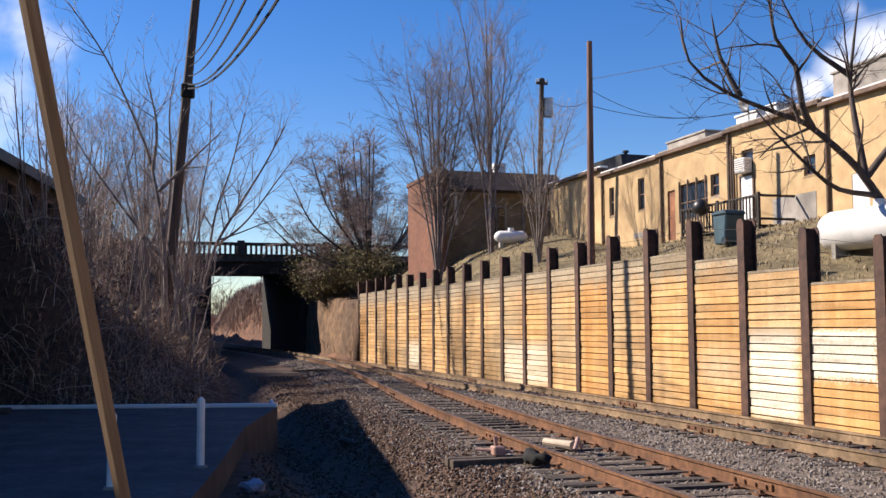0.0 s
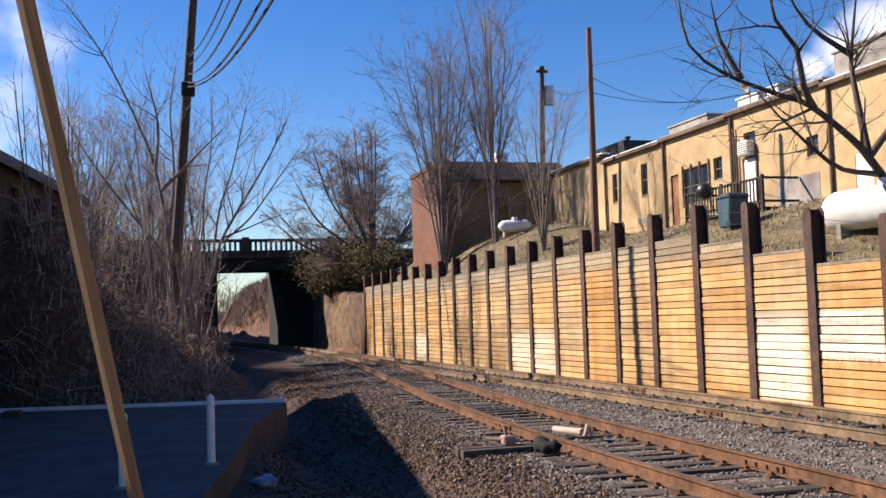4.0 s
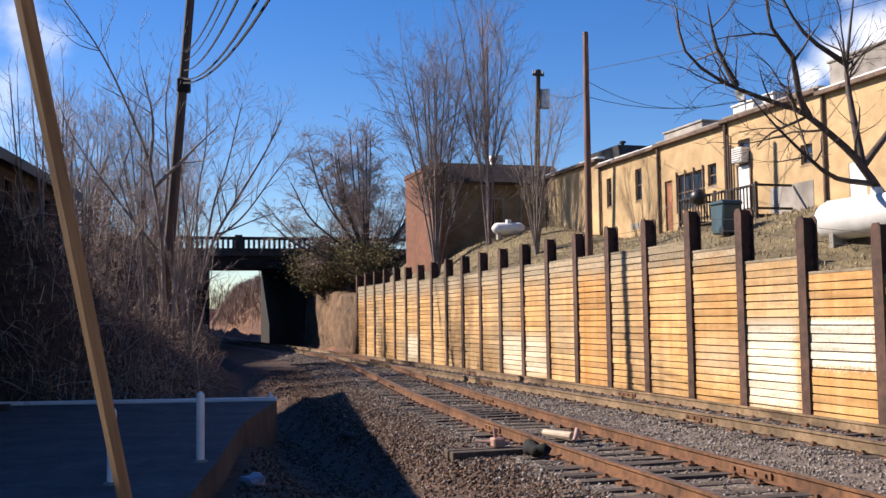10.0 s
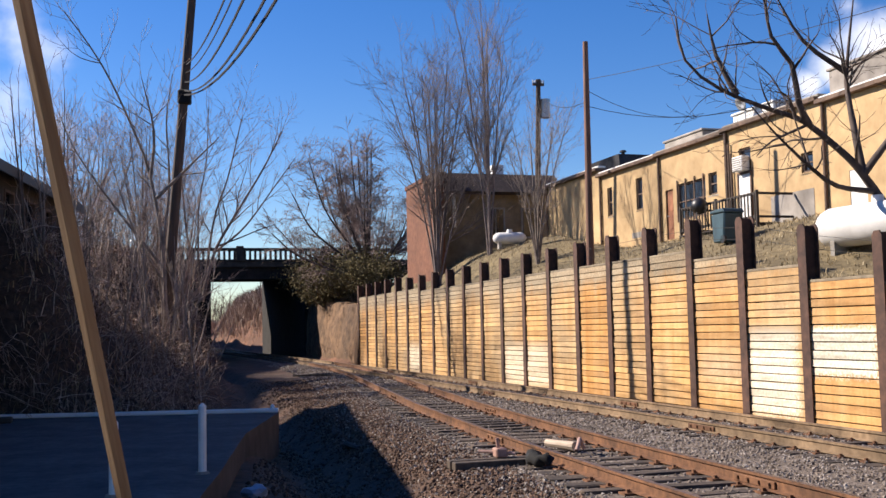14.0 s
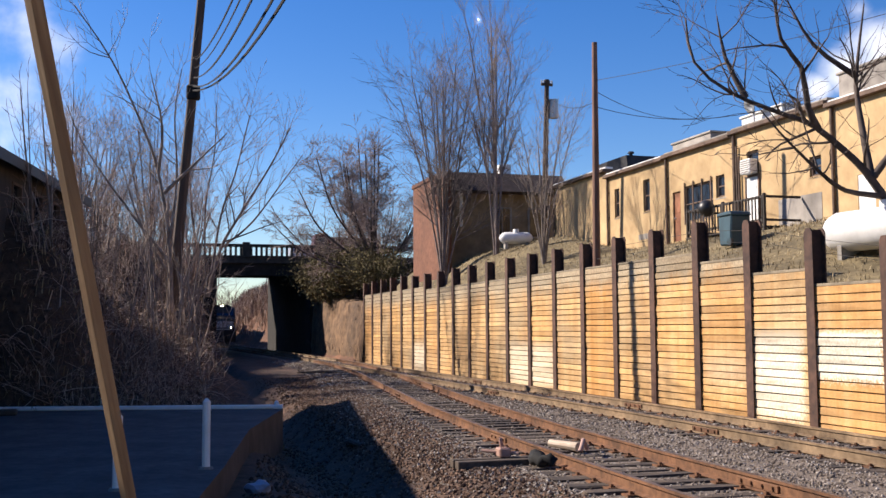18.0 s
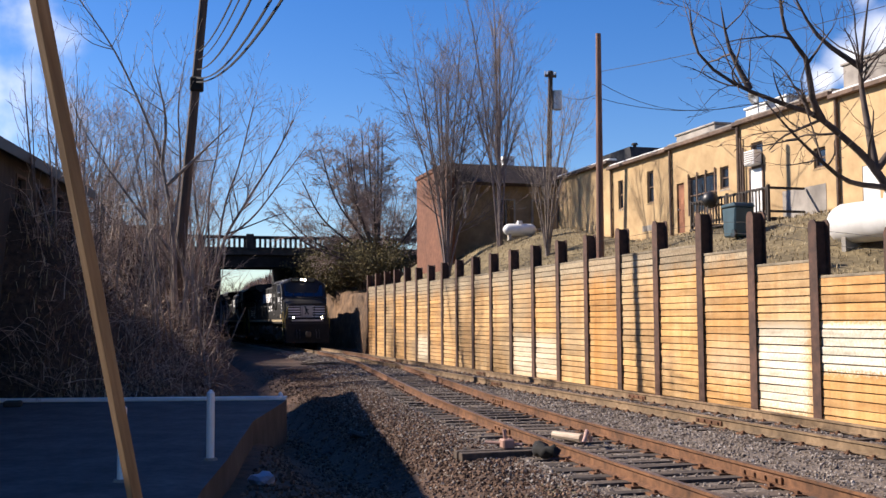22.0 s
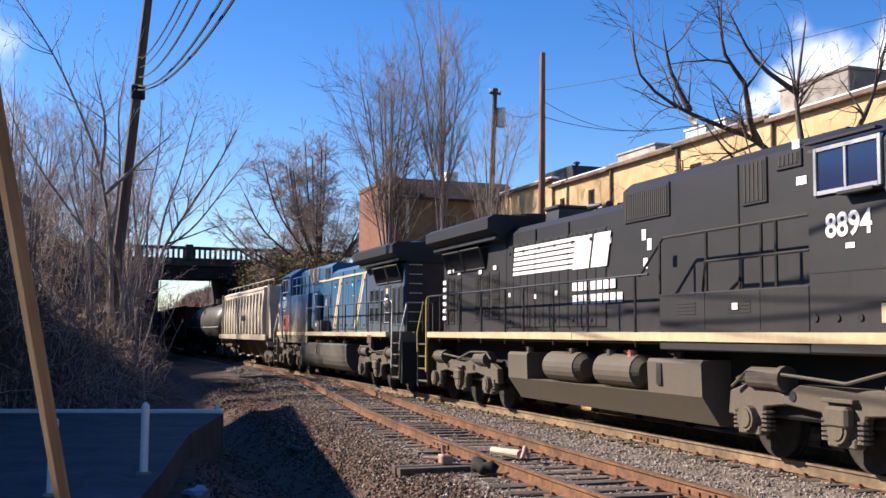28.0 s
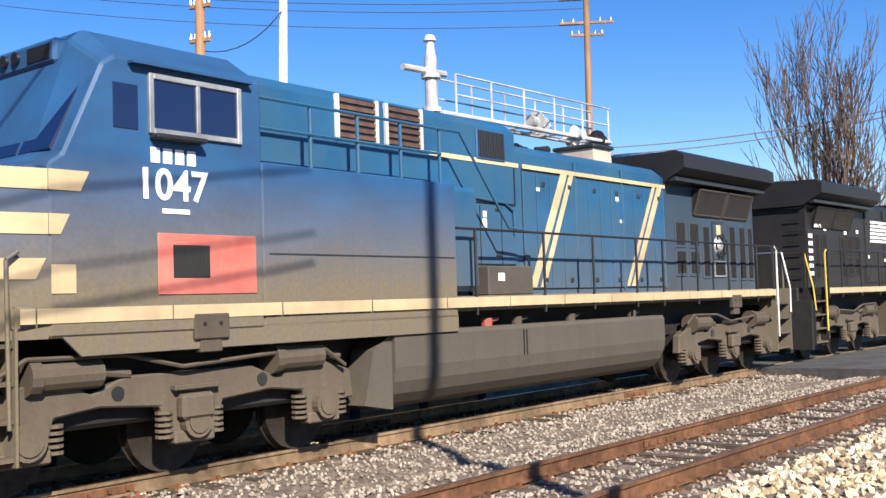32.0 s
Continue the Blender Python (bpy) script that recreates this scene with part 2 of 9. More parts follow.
def plank_stain():
    """Rust-stained lagging: orange runs, grey weathered top boards, a few limewashed patches, each bay a little apart."""
    m, nt, b = mat("rust_stained_lagging", 0.9)
    v = world_coords(nt)
    dot = nt.nodes.new("ShaderNodeVectorMath")
    dot.operation = "DOT_PRODUCT"
    dot.inputs[1].default_value = (-math.sin(radians(17)), math.cos(radians(17)), 0)
    nt.links.new(v, dot.inputs[0])
    sep = nt.nodes.new("ShaderNodeSeparateXYZ")
    nt.links.new(v, sep.inputs[0])
    run = noisy(nt, world_coords(nt, (2.6, 2.6, 0.22)), 1.0, 5)
    lie = noisy(nt, world_coords(nt, (0.9, 0.9, 5.3)), 1.0, 4)
    wide = noisy(nt, world_coords(nt, (0.4, 0.4, 0.55)), 1.0, 3)
    fine = noisy(nt, v, 16, 5)
    col = ramp(nt, run, [(0.26, (0.33, 0.125, 0.045)), (0.42, (0.53, 0.25, 0.095)), (0.58, (0.64, 0.36, 0.165)), (0.76, (0.70, 0.47, 0.27))])
    grey = ramp(nt, fine, [(0.3, (0.24, 0.195, 0.14)), (0.7, (0.43, 0.36, 0.26))])
    col = mixc(nt, ramp(nt, wide, [(0.46, (0, 0, 0)), (0.66, (0.6, 0.6, 0.6))]), col, grey)
    # every bay has its own tone
    bay = maths(nt, "FLOOR", maths(nt, "DIVIDE", maths(nt, "SUBTRACT", dot.outputs["Value"], PILE0), PITCH))
    wn = nt.nodes.new("ShaderNodeTexWhiteNoise")
    wn.noise_dimensions = "1D"
    nt.links.new(bay, wn.inputs["W"])
    col = mixc(nt, 0.42, col, ramp(nt, wn.outputs["Value"], [(0.0, (0.58, 0.28, 0.105)), (0.35, (0.66, 0.45, 0.25)), (0.7, (0.55, 0.40, 0.24)), (1.0, (0.68, 0.39, 0.17))]))
    # weathered top boards
    wav = maths(nt, "ADD", sep.outputs["Z"], maths(nt, "MULTIPLY", run, 0.9))
    top = nd(nt, "MapRange")
    top.inputs["From Min"].default_value, top.inputs["From Max"].default_value = 3.3, 3.85
    top.inputs["To Max"].default_value = 0.85
    nt.links.new(wav, top.inputs["Value"])
    col = mixc(nt, top.outputs[0], col, grey)
    # limewashed patches
    edge = maths(nt, "MULTIPLY", maths(nt, "SUBTRACT", fine, 0.5), 0.5)
    sv, zv = maths(nt, "ADD", dot.outputs["Value"], edge), maths(nt, "ADD", sep.outputs["Z"], edge)
    pale = ramp(nt, fine, [(0.3, (0.70, 0.63, 0.49)), (0.7, (0.84, 0.79, 0.68))])
    for s0, s1, z0, z1, soft, much in ((17.5, 19.6, 0.62, 1.66, 0.1, 1.0), (20.1, 22.0, -0.35, 1.62, 0.22, 0.85), (22.3, 24.3, 0.3, 1.1, 0.5, 0.3), (34.4, 39.0, -0.4, 1.15, 0.35, 0.6), (51.5, 53.6, -0.4, 1.0, 0.35, 0.6)):
        f_ = maths(nt, "MULTIPLY", maths(nt, "MULTIPLY", between(nt, sv, s0, s1, soft), between(nt, zv, z0, z1, soft)), much)
        col = mixc(nt, f_, col, pale)
    # dirt lying along the boards and damp at the foot
    col = mixc(nt, 0.6, col, ramp(nt, lie, [(0.28, (0.5, 0.45, 0.4)), (0.55, (1, 1, 1))]), "MULTIPLY")
    col = mixc(nt, 0.5, col, ramp(nt, fine, [(0.25, (0.6, 0.6, 0.6)), (0.6, (1, 1, 1))]), "MULTIPLY")
    oi, gi = nt.nodes.new("ShaderNodeObjectInfo"), nt.nodes.new("ShaderNodeNewGeometry")
    hsv = nt.nodes.new("ShaderNodeHueSaturation")
    hv = nd(nt, "MapRange")
    hv.inputs["To Min"].default_value, hv.inputs["To Max"].default_value = 0.68, 1.06
    nt.links.new(maths(nt, "FRACT", maths(nt, "ADD", oi.outputs["Random"], gi.outputs["Random Per Island"])), hv.inputs["Value"])
    nt.links.new(hv.outputs[0], hsv.inputs["Value"])
    hsv.inputs["Hue"].default_value, hsv.inputs["Saturation"].default_value = 0.509, 1.06
    nt.links.new(col, hsv.inputs["Color"])
    nt.links.new(hsv.outputs[0], b.inputs["Base Color"])
    bump(nt, b, fine, 0.35, 0.012)
    return m


PLANK = plank_stain()
COPING = grainy("weathered_coping", (0.17, 0.135, 0.09), (0.33, 0.27, 0.18), 4, 0.9, bumped=0.4, space="World")
WIRE = grainy("black_cable", (0.004, 0.004, 0.004), (0.01, 0.01, 0.01), 4, 0.9, bumped=0)


def islands(name, stops, rough=0.95):
    """A colour for each loose piece of a joined heap."""
    m, nt, b = mat(name, rough)
    g = nt.nodes.new("ShaderNodeNewGeometry")
    col = ramp(nt, g.outputs["Random Per Island"], stops)
    n = noisy(nt, world_coords(nt), 30, 3)
    col = mixc(nt, 0.5, col, ramp(nt, n, [(0.3, (0.5, 0.5, 0.5)), (0.7, (1, 1, 1))]), "MULTIPLY")
    nt.links.new(col, b.inputs["Base Color"])
    return m


STONES = islands("ballast_stones", [(0.0, (0.075, 0.057, 0.043)), (0.35, (0.19, 0.15, 0.118)), (0.75, (0.29, 0.245, 0.205)), (1.0, (0.42, 0.375, 0.33))])
PALE_STONES = islands("pale_ballast_stones", [(0.0, (0.19, 0.155, 0.12)), (0.4, (0.29, 0.245, 0.195)), (0.8, (0.37, 0.325, 0.27)), (1.0, (0.46, 0.41, 0.35))])
CLODS = islands("dirt_clods", [(0.0, (0.04, 0.02, 0.012)), (0.6, (0.11, 0.06, 0.035)), (1.0, (0.24, 0.15, 0.10))])
TAN_STONES = islands("tan_crushed_stone", [(0.0, (0.26, 0.19, 0.11)), (0.5, (0.52, 0.43, 0.28)), (1.0, (0.74, 0.67, 0.53))])
BRUSH = islands("dead_brush", [(0.0, (0.07, 0.042, 0.03)), (0.4, (0.20, 0.13, 0.095)), (0.75, (0.40, 0.29, 0.225)), (1.0, (0.66, 0.55, 0.45))])
TUFT = islands("dry_tufts", [(0.0, (0.14, 0.10, 0.05)), (0.6, (0.34, 0.26, 0.14)), (1.0, (0.50, 0.42, 0.27))])
LEAF = islands("olive_leaves", [(0.0, (0.07, 0.055, 0.022)), (0.6, (0.14, 0.115, 0.042)), (1.0, (0.23, 0.18, 0.075))])
LITTER = grainy("leaf_litter", (0.02, 0.012, 0.008), (0.10, 0.06, 0.038), 7, 0.95, bumped=1.0, bdist=0.08, space="World")
BROWNROOF = grainy("brown_shingles", (0.035, 0.022, 0.018), (0.085, 0.055, 0.045), 5, 0.85, space="World")


def glassy(name, tint, rough=0.06):
    m, nt, b = mat(name, rough)
    b.inputs["Base Color"].default_value = (*tint, 1)
    b.inputs["Specular IOR Level"].default_value = 0.8
    return m


PANE = glassy("dark_window_glass", (0.015, 0.018, 0.025))
CAB_GLASS = glassy("tinted_cab_glass", (0.006, 0.013, 0.05), 0.12)


def glow(name, color, strength):
    m, nt, b = mat(name, 0.3)
    b.inputs["Base Color"].default_value = (*color, 1)
    b.inputs["Emission Color"].default_value = (*color, 1)
    b.inputs["Emission Strength"].default_value = strength
    return m


HEADLIGHT = glow("lit_headlight", (1.0, 0.84, 0.58), 16.0)
GREYMETAL = grainy("galvanised_steel", (0.42, 0.43, 0.44), (0.62, 0.63, 0.64), 5, 0.45, 0.6, bumped=0.05)
SILVER = grainy("silver_paint", (0.55, 0.56, 0.57), (0.74, 0.75, 0.76), 5, 0.4, 0.3, bumped=0.05)
SUNWOOD = grainy("weathered_pole_wood", (0.24, 0.13, 0.07), (0.42, 0.25, 0.14), 7, 0.85, stretch=(1, 1, 0.1), space="World")
REDROOF = grainy("rusty_red_roofing", (0.22, 0.09, 0.06), (0.36, 0.16, 0.11), 3, 0.7, space="World")
GREYWALL = grainy("grey_render", (0.26, 0.23, 0.20), (0.42, 0.38, 0.33), 2, 0.9, space="World")
DARKWOOD = grainy("dark_weathered_boards", (0.03, 0.024, 0.02), (0.085, 0.068, 0.055), 4, 0.9, stretch=(1, 1, 0.2), space="World")
BINBLUE = grainy("faded_blue_plastic", (0.03, 0.075, 0.10), (0.05, 0.12, 0.15), 3, 0.55)
RUSTDOOR = grainy("rusty_orange_door", (0.26, 0.09, 0.04), (0.42, 0.17, 0.08), 3, 0.8)
TRIM = grainy("brown_eaves", (0.10, 0.06, 0.04), (0.19, 0.12, 0.08), 5, 0.8, space="World")
# ---- plan: s runs along the main track (away ahead), n across it ----
HEADING = radians(17.0)
CH, SH = math.cos(HEADING), math.sin(HEADING)


def W(s, n, z=0.0):
    return Vector((n * CH - s * SH, n * SH + s * CH, z))


def smooth(a, b, x):
    x = min(1.0, max(0.0, (x - a) / (b - a)))
    return x * x * (3 - 2 * x)


BEND = radians(0.0685)


def main_n(s):
    return 11.0 - (BEND * (s - 28.9) ** 2 / 2 if s < 28.9 else 0.6 * smooth(70.0, 112.0, s))


SIDING = [(-70, 1.2), (-40, 3.1), (-20, 4.55), (-10, 5.2), (0, 5.8), (9, 6.45), (13, 6.62), (18, 6.95), (24, 7.5), (30, 8.25), (36, 9.0), (44, 10.0), (54, 10.85), (62, 11.0)]


def siding_n(s):
    return float(np.interp(s, [p[0] for p in SIDING], [p[1] for p in SIDING]))


def tidy(bm):
    bmesh.ops.recalc_face_normals(bm, faces=bm.faces)
    return bm


def mesh_of(name, bm, *materials, smooth_shade=False):
    me = bpy.data.meshes.new(name)
    bm.to_mesh(me)
    bm.free()
    for m in materials:
        me.materials.append(m)
    if smooth_shade:
        for p in me.polygons:
            p.use_smooth = True
    return me


def thing(name, label, category, group="", kind="", at=None):
    e = new(name)
    e.empty_display_size = 0.2
    if at is not None:
        e.matrix_world = at
    return tagged(e, label, category, group, kind)


def part(name, bm, material, parent=None, label="", smooth_shade=False):
    ob = new(name, mesh_of(name, bm, *(material if isinstance(material, (list, tuple)) else (material,)), smooth_shade=smooth_shade))
    if parent is not None:
        ob.parent = parent
    return tagged(ob, label)


def box(bm, x0, x1, y0, y1, z0, z1, bevel=0.0, m=None, mi=0):
    """A box, bevelled if asked, added to bm."""
    r = bmesh.ops.create_cube(bm, size=1.0)
    vs = r["verts"]
    bmesh.ops.transform(bm, matrix=Matrix.Translation(((x0 + x1) / 2, (y0 + y1) / 2, (z0 + z1) / 2)) @ Matrix.Diagonal((abs(x1 - x0), abs(y1 - y0), abs(z1 - z0), 1)), verts=vs)
    if bevel:
        es = list({e for v in vs for e in v.link_edges})
        g = bmesh.ops.bevel(bm, geom=es, offset=bevel, segments=1, affect="EDGES", clamp_overlap=True)
        vs = list({v for f in g["faces"] for v in f.verts} | {v for v in vs if v.is_valid})
    if mi:
        for f in {f for v in vs for f in v.link_faces}:
            f.material_index = mi
    if m is not None:
        bmesh.ops.transform(bm, matrix=m, verts=list(set(vs)))
    return vs


def tube(bm, a, b, r0, r1=None, seg=8, caps=True, mi=0):
    """A tapered rod from a to b."""
    a, b = Vector(a), Vector(b)
    r1 = r0 if r1 is None else r1
    d = b - a
    g = bmesh.ops.create_cone(bm, cap_ends=caps, segments=seg, radius1=r0, radius2=r1, depth=d.length)
    q = Vector((0, 0, 1)).rotation_difference(d.normalized()).to_matrix().to_4x4()
    bmesh.ops.transform(bm, matrix=Matrix.Translation((a + b) / 2) @ q, verts=g["verts"])
    if mi:
        for f in {f for v in g["verts"] for f in v.link_faces}:
            f.material_index = mi
    return g["verts"]


def prism(bm, outline, y0, y1, bevel=0.0, mi=0):
    """A profile in x, z drawn out from y0 to y1."""
    lo = [bm.verts.new((x, y0, z)) for x, z in outline]
    hi = [bm.verts.new((x, y1, z)) for x, z in outline]
    fs = [bm.faces.new(lo), bm.faces.new(list(reversed(hi)))]
    for i in range(len(lo)):
        j = (i + 1) % len(lo)
        fs.append(bm.faces.new((lo[i], hi[i], hi[j], lo[j])))
    bmesh.ops.recalc_face_normals(bm, faces=fs)
    for f in fs:
        f.material_index = mi
    if bevel:
        bmesh.ops.bevel(bm, geom=list({e for f in fs for e in f.edges}), offset=bevel, segments=1, affect="EDGES", clamp_overlap=True)
    return fs


def sn_pose(s, n, z=0.0, turn=0.0):
    """Local x along the track towards +s, local y towards -n."""
    return Matrix.Translation(W(s, n, z)) @ Matrix.Rotation(radians(107.0 + turn), 4, "Z")


# ---- ground ----
def terrace_z(s, n):
    top = 2.45 + 1.05 * smooth(17, 26, s) + 0.1 * smooth(30, 68, s)
    return top + 1.3 * smooth(40, 48, s) * smooth(15.2, 18.4, n) * smooth(23, 20, n) + 1.65 * smooth(15.2, 21.5, n) + 0.05 * noise.noise(Vector((s * 0.6, n * 0.6, 5)))


def bank_z(s, n):
    """The near bank beyond the parking lot, which rises away from the track."""
    edge = 5.2 + 0.6 * math.sin(s * 0.19) - 1.2 * smooth(40, 24, s) + 0.6 * smooth(62, 74, s)
    wide = 8.5 - 2.6 * smooth(38, 50, s) - 3.0 * smooth(54, 72, s)
    up = smooth(edge, edge - wide, n) * (3.7 + 0.4 * math.sin(s * 0.31) + 2.0 * smooth(37, 50, s) + 2.0 * smooth(60, 82, s))
    return up * smooth(26.0, 34.0, s + 0.4 * (2 - n) + 1.9 * max(0.0, 0.3 - n)) * smooth(24.9, 26.6, s) + 1.6 * smooth(-0.2, -2.0, n) * smooth(25.0, 26.4, s) * smooth(37, 33, s)


def ground_z(x, y):
    s, n = -x * SH + y * CH, x * CH + y * SH
    c = min(abs(n - main_n(s)), abs(n - siding_n(s)) if s < 60 else 99)
    z = -0.36 + 0.155 * smooth(3.0, 1.7, c)
    if s > -24:
        z -= 0.35 * smooth(main_n(s) + 1.7, main_n(s) + 2.6, n)
    if s > 8:
        z += bank_z(s, n)
        z -= 0.55 * smooth(1.35, 0.3, abs(n - 2.75 - 0.03 * s)) * smooth(10, 18, s)
    if 66.3 < s <= 108 and n > 13.6:
        z += 5.2 * smooth(13.6, 17.5, n) * smooth(66.3, 69, s)
    if s > 108:
        base = 14.0 - 0.085 * (min(s, 138) - 113)
        z += 4.5 * smooth(6.5, 0, n) * smooth(108, 118, s) + (7.6 * smooth(base, base + 6.5, n) if s < 190 else 0)
    d = math.hypot(x, y)
    if d > 160:
        z += 13 * smooth(160, 600, d) * (0.6 + 0.5 * noise.noise(Vector((x * 0.004, y * 0.004, 0)))) * smooth(-200, 300, y)
    return z + (0.05 * noise.noise(Vector((x * 0.5, y * 0.5, 0)))) * (1 - smooth(2.4, 1.6, c)) + 0.02 * noise.noise(Vector((x * 2.2, y * 2.2, 3)))


def steps(*runs):
    out = []
    for a, b, d in runs:
        k = max(1, round((b - a) / d))
        out += [a + (b - a) * i / k for i in range(k)]
    return out + [runs[-1][1]]


def sheet(name, xs, ys, fz, materials, pick):
    verts = [(x, y, fz(x, y)) for y in ys for x in xs]
    w = len(xs)
    faces = [(j * w + i, j * w + i + 1, j * w + w + i + 1, j * w + w + i) for j in range(len(ys) - 1) for i in range(w - 1)]
    me = bpy.data.meshes.new(name)
    me.from_pydata(verts, [], faces)
    for m in materials:
        me.materials.append(m)
    for p in me.polygons:
        p.use_smooth = True
        p.material_index = pick(p.center)
    return new(name, me)


def ground_kind(c):
    s, n = -c.x * SH + c.y * CH, c.x * CH + c.y * SH
    j = 0.7 * noise.noise(Vector((c.x * 0.9, c.y * 0.9, 9)))
    lo = min(main_n(s), siding_n(s) if s < 62 else 99)
    if s > 108 and s < 190:
        return 2 if (n < 4 or n > 13.5 - 0.085 * (s - 113)) else 1
    if lo - 1.8 + j < n < main_n(s) + 2.2 and s < 150:
        return 0
    if s > 66 and n > 13.6:
        return 2
    if s > 24 and n < 3.6 + j:
        return 4
    if n < lo - 1.8 and s > 8:
        return 1
    if s < 8 and n < lo - 0.5 and n > -6:
        return 0
    return 3


GX = steps((-1400, -120, 80), (-120, -40, 5), (-40, -14, 1.0), (-14, 13, 0.35), (13, 30, 0.7), (30, 120, 6), (120, 1400, 80))
GY = steps((-1400, -120, 80), (-120, -40, 5), (-40, 4, 0.8), (4, 44, 0.35), (44, 112, 0.8), (112, 180, 4), (180, 1800, 80))
tagged(sheet("ground", GX, GY, ground_z, (GRAVEL, DIRT, CLAY, GRASS_DRY, LITTER), ground_kind), "grey brown gravel and bare earth along the railway", "ground", kind="structure")


def zn_sheet(name, ss, ns, fz, material):
    verts = [W(s, n, fz(s, n)) for s in ss for n in ns]
    w = len(ns)
    faces = [(j * w + i, j * w + i + 1, j * w + w + i + 1, j * w + w + i) for j in range(len(ss) - 1) for i in range(w - 1)]
    me = bpy.data.meshes.new(name)
    me.from_pydata(verts, [], faces)
    me.materials.append(material)
    for p in me.polygons:
        p.use_smooth = True
    return new(name, me)


tagged(zn_sheet("ground_terrace", steps((-22, 66.6, 0.9)), steps((14.95, 24, 0.5), (24, 70, 3)), lambda s, n: terrace_z(max(s, 8), n), GRASS_DRY),
       "dry brown grass on the terrace above the retaining wall", "ground", kind="structure")


# ---- tracks ----
RAIL = [(-0.07, 0.0), (0.07, 0.0), (0.07, 0.012), (0.012, 0.03), (0.012, 0.13), (0.036, 0.14), (0.036, 0.175), (-0.036, 0.175), (-0.036, 0.14), (-0.012, 0.13), (-0.012, 0.03), (-0.07, 0.012)]


def sweep(path, outline, z0):
    """A profile (across, up) carried along points of the plan."""
    verts, faces, k = [], [], len(outline)
    for i, p in enumerate(path):
        d = (path[min(i + 1, len(path) - 1)] - path[max(i - 1, 0)]).normalized()
        side = Vector((d.y, -d.x, 0))
        verts += [p + side * a + Vector((0, 0, z0 + h)) for a, h in outline]
    for i in range(len(path) - 1):
        for j in range(k):
            a, b = i * k + j, i * k + (j + 1) % k
            faces.append((a, b, b + k, a + k))
    faces += [tuple(range(k - 1, -1, -1)), tuple(range((len(path) - 1) * k, len(path) * k))]
    return verts, faces


def rail(line, off, s0, s1, parent, side):
    ss = steps((s0, s1, 2.0))
    path = [W(s, line(s) + off) for s in ss]
    v, f_ = sweep(path, RAIL, -0.175)
    me = bpy.data.meshes.new("rail")
    me.from_pydata(v, [], f_)
    me.materials.append(side)
    me.materials.append(RAIL_TOP)
    k = len(RAIL)
    for i, p in enumerate(me.polygons):
        p.material_index = 1 if i < len(path) * k - k and i % k == 6 else 0
    ob = new("rail", me)
    ob.parent = parent
    return ob


def tie_mesh(seed):
    bm = bmesh.new()
    box(bm, -1.3, 1.3, -0.115, 0.115, -0.12, 0.06, bevel=0.012)
    rnd = random.Random(seed)
    for v in bm.verts:
        v.co += Vector((rnd.uniform(-0.04, 0.04), rnd.uniform(-0.012, 0.012), rnd.uniform(-0.012, 0.008)))
    return mesh_of("tie", bm, TIE)


def plates(line, s0, s1, step):
    """Tie plates and spikes on every tie."""
    bm = bmesh.new()
    s = s0
    while s < s1:
        yaw = HEADING + math.atan2(line(s + 1) - line(s - 1), -2) - math.pi
        for off in (-0.75, 0.75):
            m = Matrix.Translation(W(s, line(s) + off, -0.19)) @ Matrix.Rotation(yaw, 4, "Z")
            box(bm, -0.17, 0.17, -0.09, 0.09, -0.02, 0.012, m=m)
            for e in (-0.1, 0.1):
                box(bm, e - 0.02, e + 0.02, -0.05, -0.01, 0.0, 0.05, m=m)
        s += step
    return bm


def track(name, label, line, s0, s1, a, b, seed):
    t = thing(name, label, "railway track", kind="structure")
    for off in (-0.75, 0.75):
        rail(line, off, s0, s1, t, RUST if "siding" in name else TAN_RAIL)
    rnd = random.Random(seed)
    kinds = [tie_mesh(seed + i) for i in range(6)]
    s, step = s0 + 0.3, 0.56
    rest = []
    while s < s1:
        yaw = HEADING - math.atan2(line(s + 1) - line(s - 1), 2)
        m = Matrix.Translation(W(s + rnd.uniform(-0.05, 0.05), line(s) + rnd.uniform(-0.06, 0.06), -0.235 + rnd.uniform(-0.02, 0.01))) @ Matrix.Rotation(yaw + rnd.uniform(-0.03, 0.03), 4, "Z")
        if a < s < b:
            o = new("tie", kinds[rnd.randrange(6)])
            o.matrix_world = m
            o.parent = t
        else:
            rest.append(m)
        s += step
    bm = bmesh.new()
    for m in rest:
        box(bm, -1.3, 1.3, -0.115, 0.115, -0.12, 0.06, m=m)
    tagged(part("ties", bm, TIE, t), kind="stuff")
    tagged(part("tie_plates", plates(line, max(s0, -38), min(s1, 56), step), RUST, t), kind="stuff")
    # joint bars
    bm = bmesh.new()
    s = s0 + 3.7
    while s < s1:
        for off in (-0.75, 0.75):
            u = s + (5.9 if off > 0 else 0)
            yaw = HEADING - math.atan2(line(u + 1) - line(u - 1), 2)
            m = Matrix.Translation(W(u, line(u) + off, -0.1)) @ Matrix.Rotation(yaw, 4, "Z")
            for e in (-0.03, 0.03):
                box(bm, e - 0.014, e + 0.014, -0.45, 0.45, -0.05, 0.04, bevel=0.006, m=m)
            for k in (-0.35, -0.12, 0.12, 0.35):
                box(bm, -0.07, 0.07, k - 0.02, k + 0.02, -0.02, 0.02, m=m)
        s += 11.9
    tagged(part("joint_bars", bm, RUST, t), kind="stuff")
    return t


track("track_main", "main railway track with worn rails on dark ties", main_n, -70, 150, -32, 52, 3)
track("track_siding", "rusty siding track of jointed rails joining the main line", siding_n, -70, 60, -26, 50, 11)

